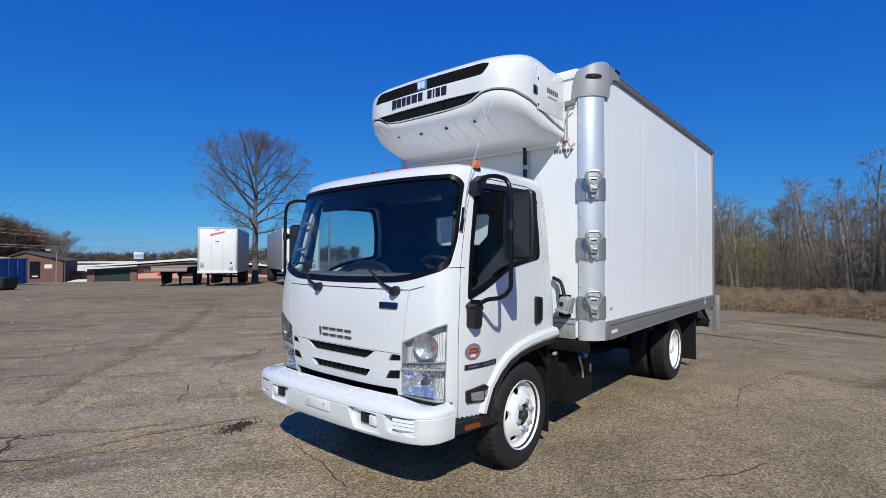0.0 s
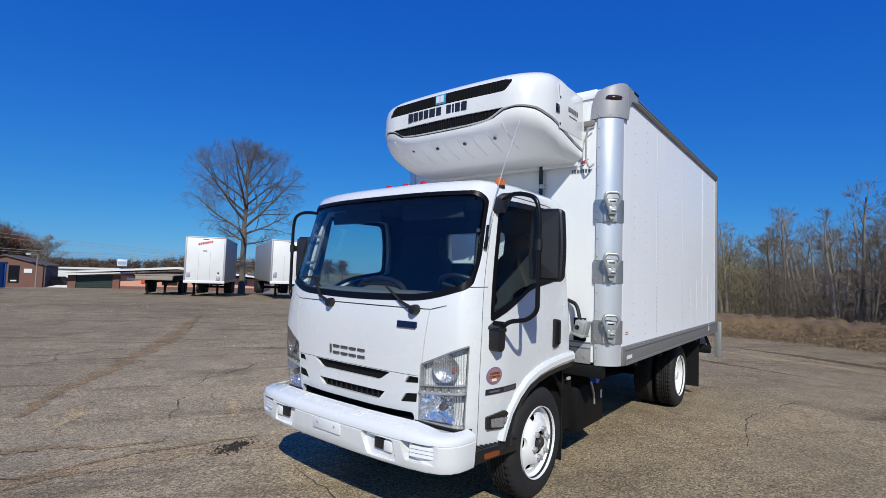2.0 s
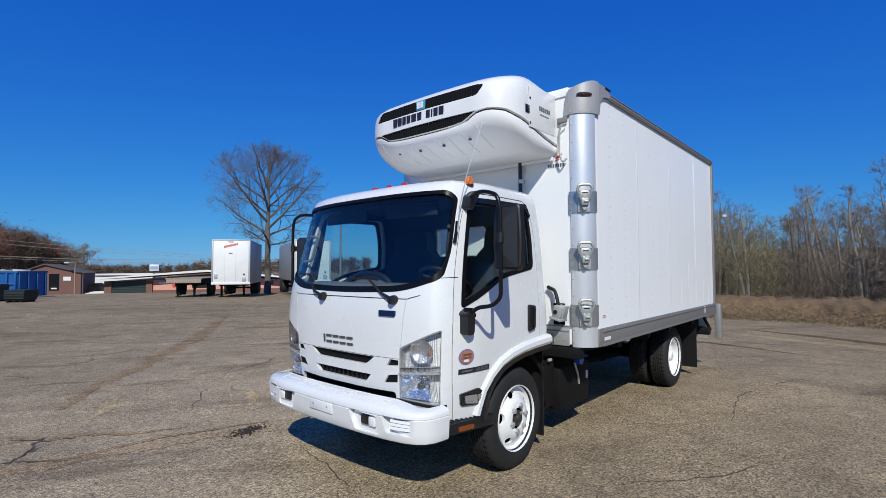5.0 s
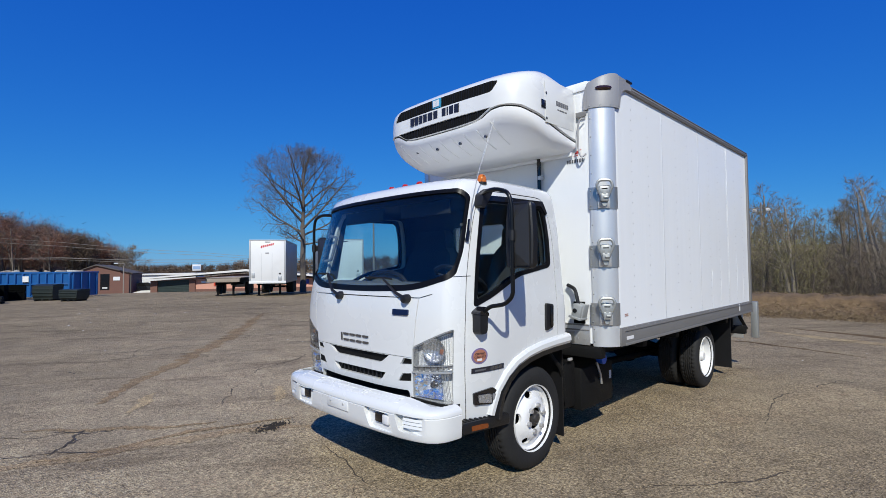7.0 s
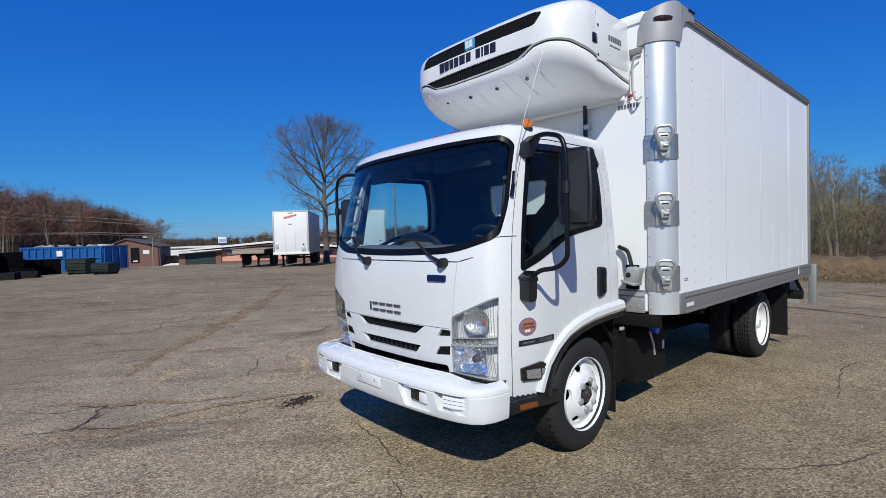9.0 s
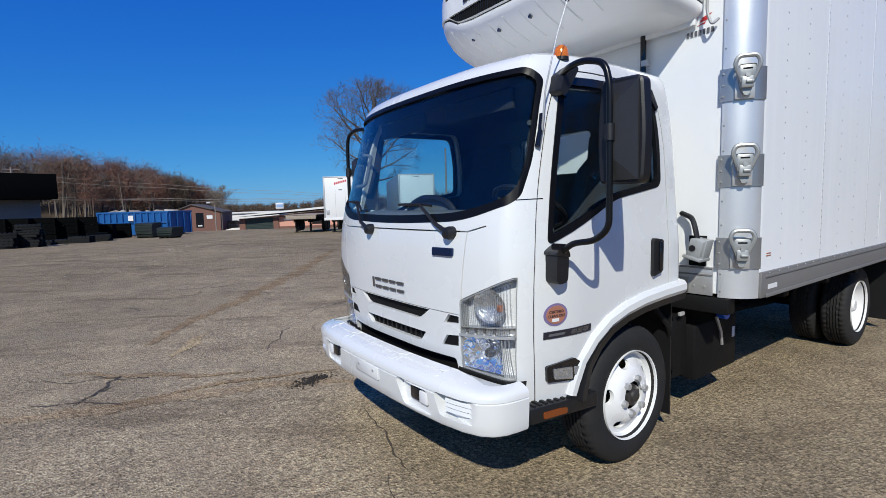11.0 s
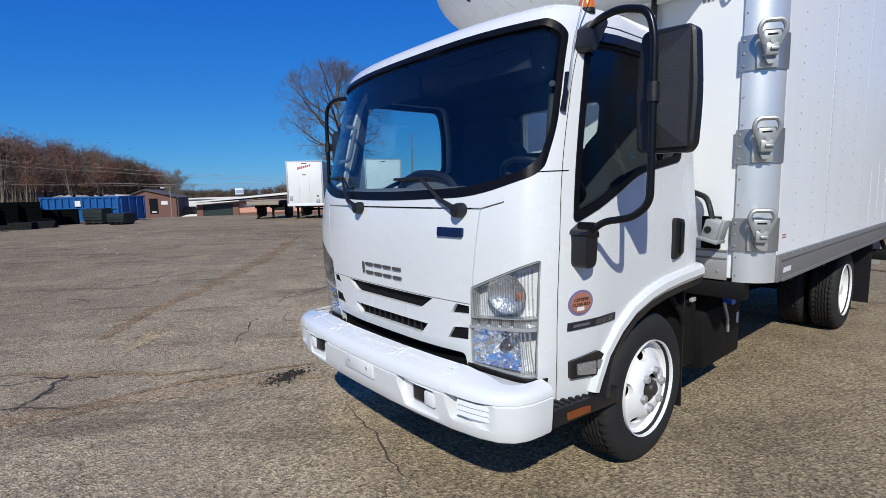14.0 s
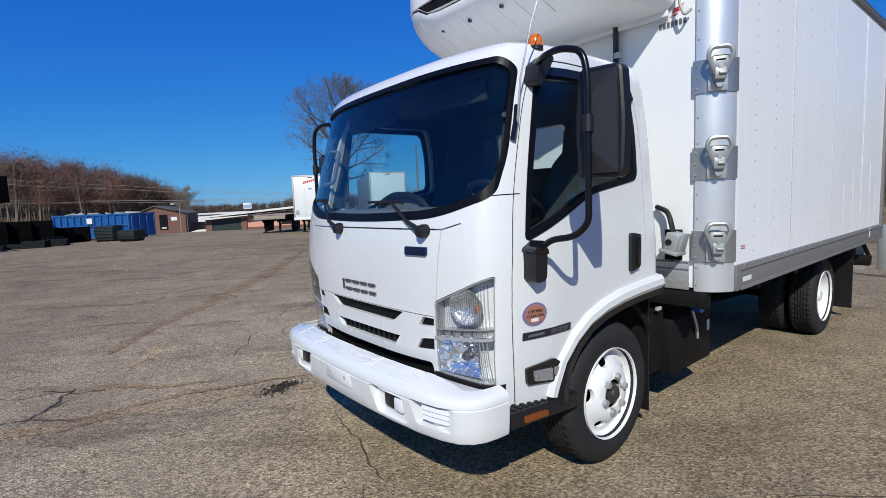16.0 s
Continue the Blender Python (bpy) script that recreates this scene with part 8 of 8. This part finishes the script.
# ---- berm and woods on the north side ----
def berm():
    bm = B()
    n, rows = 420, []
    face = [(-0.9, -0.02), (-0.35, 0.04), (0.15, 0.10), (0.36, 0.17), (0.52, 0.27), (0.62, 0.38), (0.68, 0.48), (0.72, 0.56), (0.80, 0.62), (0.98, 0.66), (1.3, 0.65), (1.7, 0.66), (2.6, 0.60), (4.0, 0.40), (7.0, 0.25), (14.0, 0.2), (30.0, 0.3), (60.0, 0.8)]
    prof = [(-0.9, -0.02), (-0.35, 0.05), (0.2, 0.16), (0.7, 0.42), (1.2, 0.60), (1.7, 0.66), (2.6, 0.60), (4.0, 0.40), (7.0, 0.25), (14.0, 0.2), (30.0, 0.3), (60.0, 0.8)]
    for off, h in face:
        row = []
        for i in range(n + 1):
            b = 62 + 68 * i / n
            d = 20.4 + 0.11 * max(0, 94 - b) * -1.6 if b < 94 else 20.4 + 0.02 * (b - 94)
            d = max(d, 15.2)
            p = polar(b, d + off * 1.15)
            k = noise.noise(Vector((p.x * 0.9, p.y * 0.9, 1.0))) * 0.16 + noise.noise(Vector((p.x * 2.7, p.y * 2.7, 5.0))) * 0.10
            rough = 0.0
            if 0.1 < off < 1.0:
                rough = noise.noise(Vector((p.x * 5.5, p.y * 5.5, h * 7.0))) * 0.05 + noise.noise(Vector((p.x * 13, p.y * 13, h * 15.0))) * 0.03
            row.append(bm.verts.new((p.x + k + rough * 0.3, p.y + k + rough, p.z + h + k * min(1, h * 2.2) + rough * 0.25)))
        rows.append(row)
    for a, b in zip(rows, rows[1:]):
        for i in range(n):
            bm.faces.new((a[i], a[i + 1], b[i + 1], b[i]))
    solo("dirt_berm", bm, M["bank"], "low bank of brown dirt and dead leaves edging the lot", "berm", kind="structure", angle=32)
    rg = random.Random(9)
    v, f = [], []
    for _ in range(36000):
        b = rg.uniform(68, 118)
        d = 20.4 - 0.176 * max(0, 94 - b) if b < 94 else 20.4 + 0.02 * (b - 94)
        d = max(d, 15.2)
        o = rg.choice((rg.gauss(0.75, 0.3), rg.gauss(-0.45, 0.3), rg.gauss(-0.35, 0.35), rg.gauss(-0.2, 0.4), rg.gauss(1.2, 0.35), rg.uniform(0.9, 6)))
        h = np.interp(o, [q[0] for q in prof], [q[1] for q in prof])
        p = polar(b, d + o * 1.15)
        k = noise.noise(Vector((p.x * 0.9, p.y * 0.9, 1.0))) * 0.16 + noise.noise(Vector((p.x * 2.7, p.y * 2.7, 5.0))) * 0.10
        p = p + Vector((0, 0, float(h) + k * min(1, float(h) * 2.2) + 0.02))
        dd = Vector((rg.uniform(-1, 1), rg.uniform(-1, 1), rg.uniform(0.0, 0.7))).normalized()
        sliver(v, f, p, dd, rg.uniform(0.04, 0.14), rg.uniform(0.005, 0.014), rg)
    o = new("leaf_litter", pieces("leaf_litter", v, f, M["litter"]))
    tagged(o, "dry straw-coloured leaves and stalks along the bank", "litter", kind="stuff")


berm()
kinds = []
for i, (h, sp, tr, bark) in enumerate(((7.6, 2.0, 0.15, "pale_bark"), (6.6, 1.8, 0.12, "bark"), (8.4, 2.1, 0.16, "pale_bark"), (7.0, 2.3, 0.13, "pale_bark"), (5.6, 1.5, 0.09, "bark"))):
    kinds.append(tree_meshes("scrub_tree", random.Random(20 + i), h, sp, 3, tr, 2, 0.42, 0.3, bark))
rg = random.Random(31)
for i in range(195):
    b = rg.uniform(66, 104.5) if i < 125 else rg.uniform(24, 76)
    d = rg.uniform(26, 50) if i < 125 else rg.uniform(20.5, 30)
    p = polar(b, d)
    s = (0.132 * d + 1.9) / 8.6 * rg.uniform(0.72, 1.03) * (1.12 if b < 90 else 1.0) * (1.0 if i < 125 else 2.0)
    plant(kinds[i % 5], Matrix.Translation(p + Vector((0, 0, 0.2))) @ pose(0, 0, 0, rg.uniform(-4, 4), rg.uniform(-4, 4), rg.uniform(0, 360)) @ Matrix.Scale(s, 4), "bare thin-trunked tree in the scrub woods", "scrub woods")


def undergrowth():
    rg = random.Random(41)
    for name, mat, label, n, b0, b1, hmax, blade in (("undergrowth", "brush", "tangled brown and olive undergrowth among the trees", 64000, 64, 106, 2.5, 0.5), ("budding_shrubs", "buds", "yellow-green budding shrubs in the scrub woods", 30000, 96.5, 103.2, 4.6, 0.085)):
        v, f = [], []
        clumps = [(rg.uniform(b0, b1), rg.uniform(25.0, 46), rg.uniform(0.7, 1.6)) for _ in range(150 if name == "undergrowth" else 15)]
        for _ in range(n):
            b, d, r = rg.choice(clumps)
            p = polar(b, d)
            h = hmax * (0.45 + 0.55 * (r - 0.7) / 0.9)
            a, q = rg.uniform(0, 6.283), r * math.sqrt(rg.random())
            z = h * rg.random() ** (1.3 if name == "undergrowth" else 0.75)
            p = p + Vector((math.cos(a) * q, math.sin(a) * q, 0.2 + z))
            dd = Vector((rg.uniform(-1, 1), rg.uniform(-1, 1), rg.uniform(0.1, 1.6))).normalized()
            sliver(v, f, p, dd, blade * rg.uniform(0.5, 1.6), 0.007 + 0.003 * (name != "undergrowth"), rg)
        o = new(name, pieces(name, v, f, M[mat]))
        tagged(o, label, "shrubs", kind="stuff")


undergrowth()
woods("north_woods", "dense bare grey-brown woods behind the scrub", [(60, 4.6, 92, 4.2, 52, 75, 50), (92, 4.4, 108, 4.6, 52, 75, 36)], "twigs", 13, 70, 0.8)


def light_pole():
    p = polar(102.05, 40)
    t = thing("light_pole", "thin grey light pole above the scrub", "pole", Matrix.Translation(p))
    h = 6.6
    part("pole", tube(B(), [(0, 0, 0), (0, 0, h)], [0.09, 0.05], 8), M["pole"], t)
    part("pole_cap", disc(B(), (0, 0, h), 0.05, 0.06, "z", 10), M["pole"], t)
    part("cross_arm", tube(B(), [(-0.55, 0.05, h - 0.35), (0.55, -0.05, h - 0.35)], 0.035, 6), M["pole"], t)
    for x in (-0.5, 0.3):
        part("lamp_head", slab(x, x + 0.24, -0.12, 0.14, h - 0.55, h - 0.38, 0.03), M["white_ink"], t, "pale floodlight head")


light_pole()


def back_pole():
    p = polar(143.25, 62)
    t = thing("utility_pole", "tall dark pole standing beyond the trailers", "pole", Matrix.Translation(p), "utility poles")
    part("pole", tube(B(), [(0, 0, 0), (0, 0, 9.5)], [0.15, 0.10], 8), M["pole"], t)
    part("cap", disc(B(), (0, 0, 9.5), 0.12, 0.1, "z", 10), M["pole"], t)


back_pole()


# ---- marks on the asphalt ----
M["crack"] = plain("crack_dark", (0.08, 0.062, 0.045), 0.95, spread=0.4, scale=6, fine=60, bump=0.1)
M["sand"] = asphalt("washed_sand", (0.98, 0.91, 0.84))
M["dust"] = asphalt("pale_dust", (1.26, 1.20, 1.06))
M["rust_wash"] = asphalt("rusty_wash", (0.86, 0.77, 0.68))
M["damp"] = asphalt("damp_asphalt", (0.55, 0.48, 0.42))


def ribbon(name, label, pts, width, mat, seed, rough=0.5, step=0.05, lift=0.004):
    """A thin uneven strip laid along a line on the asphalt."""
    rg = random.Random(seed)
    line = []
    for (x0, y0), (x1, y1) in zip(pts, pts[1:]):
        n = max(2, int(math.hypot(x1 - x0, y1 - y0) / step))
        line += [(x0 + (x1 - x0) * i / n, y0 + (y1 - y0) * i / n) for i in range(n)]
    line.append(pts[-1])
    bm, prev = B(), None
    for i, (x, y) in enumerate(line):
        a, b = line[max(0, i - 1)], line[min(len(line) - 1, i + 1)]
        d = Vector((b[0] - a[0], b[1] - a[1])).normalized()
        o = Vector((-d.y, d.x))
        t = i / (len(line) - 1)
        if mat is M["crack"] and width < 0.025 and noise.noise(Vector((x * 1.3, y * 1.3, seed + 9.5))) < -0.08:
            prev = None
            continue
        wob = noise.noise(Vector((x * 2.2, y * 2.2, seed))) * 0.09 + noise.noise(Vector((x * 8, y * 8, seed))) * 0.035
        if mat is M["crack"]:
            width_here = width * 0.6
        else:
            width_here = width * 0.75
        w0 = width_here * (0.25 + 0.75 * math.sin(math.pi * min(1, max(0.02, t)))) * (1 + rough * rg.uniform(-1, 1))
        w1 = width_here * (0.25 + 0.75 * math.sin(math.pi * min(1, max(0.02, t)))) * (1 + rough * rg.uniform(-1, 1))
        c = Vector((x, y)) + o * wob
        l_, r_ = c + o * w0, c - o * w1
        cur = [bm.verts.new((q.x, q.y, fall(q.x, q.y) + lift)) for q in (l_, r_)]
        if prev:
            bm.faces.new((prev[0], prev[1], cur[1], cur[0]))
        prev = cur
    return solo(name, bm, mat, label, "mark", kind="structure")


sand_line = [(-2.75, -2.6), (-2.35, -1.9), (-2.14, -1.4), (-2.0, -0.95), (-1.88, -0.6), (-1.75, -0.26), (-1.66, 0.0), (-1.5, 0.2), (-1.1, 0.4)]
ribbon("sand_streak", "washed sandy streak along a long crack", sand_line, 0.13, M["sand"], 1, 0.35)
ribbon("asphalt_crack", "long dark crack in the asphalt", [(-3.0, -2.3), (-2.4, -1.6), (-2.16, -1.26), (-2.07, -0.9), (-2.03, -0.55), (-2.0, -0.19), (-1.94, 0.07), (-1.83, 0.31), (-1.76, 0.56), (-1.6, 1.3)], 0.014, M["crack"], 2, 0.7, 0.03, 0.007)
ribbon("asphalt_crack", "thin dark crack in the asphalt", [(-3.9, -2.6), (-3.21, -1.73), (-3.05, -1.4), (-2.77, -0.99), (-2.56, -0.74), (-2.3, -0.45)], 0.009, M["crack"], 3, 0.7, 0.03)
ribbon("asphalt_crack", "thin dark crack in the asphalt", [(-5.2, 1.7), (-4.41, 1.06), (-3.6, 0.47), (-3.22, 0.22), (-2.78, 0.03), (-2.2, -0.3)], 0.012, M["crack"], 4, 0.7, 0.03)
ribbon("asphalt_crack", "short gaping crack in the asphalt", [(-2.55, -1.50), (-2.66, -1.41), (-2.78, -1.33)], 0.022, M["crack"], 5, 0.8, 0.02)
ribbon("asphalt_crack", "thin dark crack in the asphalt", [(-0.9, 0.2), (-0.39, 0.12), (0.02, 0.03), (0.33, -0.05), (0.7, -0.2), (1.2, -0.45)], 0.011, M["crack"], 6, 0.7, 0.03)
ribbon("asphalt_crack", "thin dark crack in the asphalt", [(0.2, -0.1), (0.6, -0.35), (0.85, -0.7), (1.3, -0.95)], 0.010, M["crack"], 7, 0.7, 0.03)
ribbon("asphalt_crack", "thin dark crack in the asphalt", [(-6.0, 3.2), (-5.2, 2.3), (-4.73, 1.35), (-4.66, 0.9)], 0.014, M["crack"], 8, 0.7, 0.04)
ribbon("asphalt_crack", "thin dark crack in the asphalt", [(-10.5, 1.5), (-9.6, 2.5), (-8.9, 3.6), (-8.7, 4.8)], 0.022, M["crack"], 9, 0.7, 0.06)
ribbon("asphalt_crack", "thin dark crack in the asphalt", [(-8.5, -2.0), (-7.0, -0.9), (-5.9, -0.7), (-4.9, -1.2)], 0.018, M["crack"], 10, 0.7, 0.05)
ribbon("asphalt_crack", "long dark crack in the asphalt", [(2.0, 3.6), (1.9, 5.2), (2.3, 6.5), (3.3, 5.9), (4.2, 5.6)], 0.014, M["crack"], 11, 0.7, 0.05)
ribbon("asphalt_crack", "long dark crack in the asphalt", [(1.6, 1.2), (2.2, 1.9), (2.5, 2.7), (3.3, 3.3)], 0.012, M["crack"], 12, 0.7, 0.04)
ribbon("sand_patch", "pale sandy patch on the asphalt", [(-3.45, -0.78), (-3.75, -0.62), (-4.05, -0.48), (-4.3, -0.28)], 0.10, M["dust"], 13, 0.35)
ribbon("rusty_streak", "rust-brown wash across the asphalt", [(-4.2, -0.95), (-5.16, -0.42), (-6.12, 0.38), (-7.69, 1.48), (-9.13, 2.58), (-12.0, 4.3), (-15.7, 6.5)], 0.22, M["rust_wash"], 51, 0.7, 0.08)
ribbon("rusty_streak", "rust-brown wash beside a crack in the asphalt", [(-2.3, -1.75), (-2.16, -1.29), (-2.14, -0.86), (-2.09, -0.43), (-1.95, -0.03), (-1.75, 0.44)], 0.05, M["rust_wash"], 52, 0.6, 0.04, 0.006)
ribbon("rusty_streak", "rust-brown wash across the asphalt", [(-3.5, -1.72), (-3.0, -1.2), (-2.81, -0.93), (-2.48, -0.62), (-2.3, -0.2)], 0.07, M["rust_wash"], 53, 0.6, 0.05, 0.005)
ribbon("asphalt_crack", "wide ragged crack in the asphalt", [(-3.5, -1.82), (-3.27, -1.53), (-2.92, -1.25), (-2.81, -0.99), (-2.48, -0.68)], 0.014, M["crack"], 54, 0.7, 0.03, 0.008)
ribbon("asphalt_crack", "wide ragged crack in the asphalt", [(-2.40, -1.64), (-2.49, -1.57), (-2.68, -1.47), (-2.79, -1.37), (-2.95, -1.27), (-3.2, -1.2)], 0.020, M["crack"], 55, 0.8, 0.03, 0.009)
ribbon("sand_patch", "pale sandy patch on the asphalt", [(-2.6, 0.6), (-2.9, 0.9), (-3.4, 1.0)], 0.10, M["dust"], 14, 0.4)
ribbon("damp_streak", "damp dark streak across the asphalt", [(0.6, 13.4), (1.5, 13.0), (2.4, 12.7), (3.4, 12.1), (4.6, 11.4), (6.5, 10.4)], 0.30, M["damp"], 15, 0.3, 0.1)
ribbon("damp_streak", "damp dark streak across the asphalt", [(-1.2, 9.6), (0.4, 9.9), (1.6, 9.5), (2.4, 9.2)], 0.10, M["damp"], 16, 0.5, 0.08)
ribbon("sand_streak", "pale dusty streak across the asphalt", [(0.2, 12.3), (1.6, 11.6), (2.8, 11.3), (3.9, 10.5)], 0.30, M["dust"], 17, 0.4, 0.08)
for k, (x, y) in enumerate(((-9.0, -0.5), (-7.4, 2.8), (-12.5, 3.0), (-14.0, 6.5), (-11.0, 7.5), (-17.5, 2.2), (-6.4, 4.6))):
    ribbon("asphalt_crack", "thin dark crack in the asphalt", [(x, y), (x + 0.5, y + 0.9), (x + 0.4, y + 1.9), (x + 1.0, y + 3.0)], 0.022, M["crack"], 30 + k, 0.7, 0.06)


M["crumb"] = plain("asphalt_crumb", (0.022, 0.018, 0.015), 0.95, spread=0.5, scale=9, fine=60, bump=0.1)


def rubble():
    rg = random.Random(8)
    v, f = [], []
    for _ in range(520):
        t = rg.gauss(0, 0.22)
        x, y = -1.60 - 0.06 * t + rg.gauss(0, 0.045), 0.10 + t * 0.34 + rg.gauss(0, 0.03)
        r = abs(rg.gauss(0, 0.007)) + 0.003
        z = fall(x, y) + r * 0.3
        n = len(v)
        for dx, dy, dz in ((1, 0, 0), (-0.5, 0.87, 0), (-0.5, -0.87, 0), (0, 0, 1.1), (0, 0, -1)):
            v.append((x + dx * r * rg.uniform(0.6, 1.2), y + dy * r * rg.uniform(0.6, 1.2), z + dz * r * rg.uniform(0.4, 0.8)))
        f += [(n, n + 1, n + 3), (n + 1, n + 2, n + 3), (n + 2, n, n + 3), (n + 1, n, n + 4), (n + 2, n + 1, n + 4), (n, n + 2, n + 4)]
    o = new("loose_rubble", pieces("loose_rubble", v, f, M["crumb"]))
    tagged(o, "loose dark broken asphalt crumbs", "rubble", kind="stuff")
    ribbon("pothole", "small dark pothole", [(-1.57, 0.0), (-1.6, 0.09), (-1.62, 0.18)], 0.05, M["crack"], 21, 0.6, 0.02, 0.006)


rubble()


def pebbles():
    """Pale grit and scraps scattered over the lot."""
    rg = random.Random(77)
    v, f = [], []
    for _ in range(420):
        x, y = rg.uniform(-26, 5), rg.uniform(-5, 14)
        far = max(0.0, -x - 3) * 0.0014
        r = rg.choice((0.006, 0.008, 0.011, 0.02)) * rg.uniform(0.6, 1.3) + far * rg.random()
        z = fall(x, y) + r * 0.15
        n = len(v)
        for dx, dy, dz in ((1, 0, 0), (-0.5, 0.87, 0), (-0.5, -0.87, 0), (0, 0, 0.6), (0, 0, -0.6)):
            v.append((x + dx * r * rg.uniform(0.6, 1.4), y + dy * r * rg.uniform(0.6, 1.4), z + dz * r * rg.uniform(0.5, 1.0)))
        f += [(n, n + 1, n + 3), (n + 1, n + 2, n + 3), (n + 2, n, n + 3), (n + 1, n, n + 4), (n + 2, n + 1, n + 4), (n, n + 2, n + 4)]
    o = new("loose_grit", pieces("loose_grit", v, f, M["grit"]))
    tagged(o, "pale grit and small scraps scattered over the asphalt", "grit", kind="stuff")


M["grit"] = speckled("pale_grit", [(0.16, 0.13, 0.10), (0.30, 0.26, 0.21), (0.42, 0.38, 0.32), (0.62, 0.60, 0.56)])
pebbles()
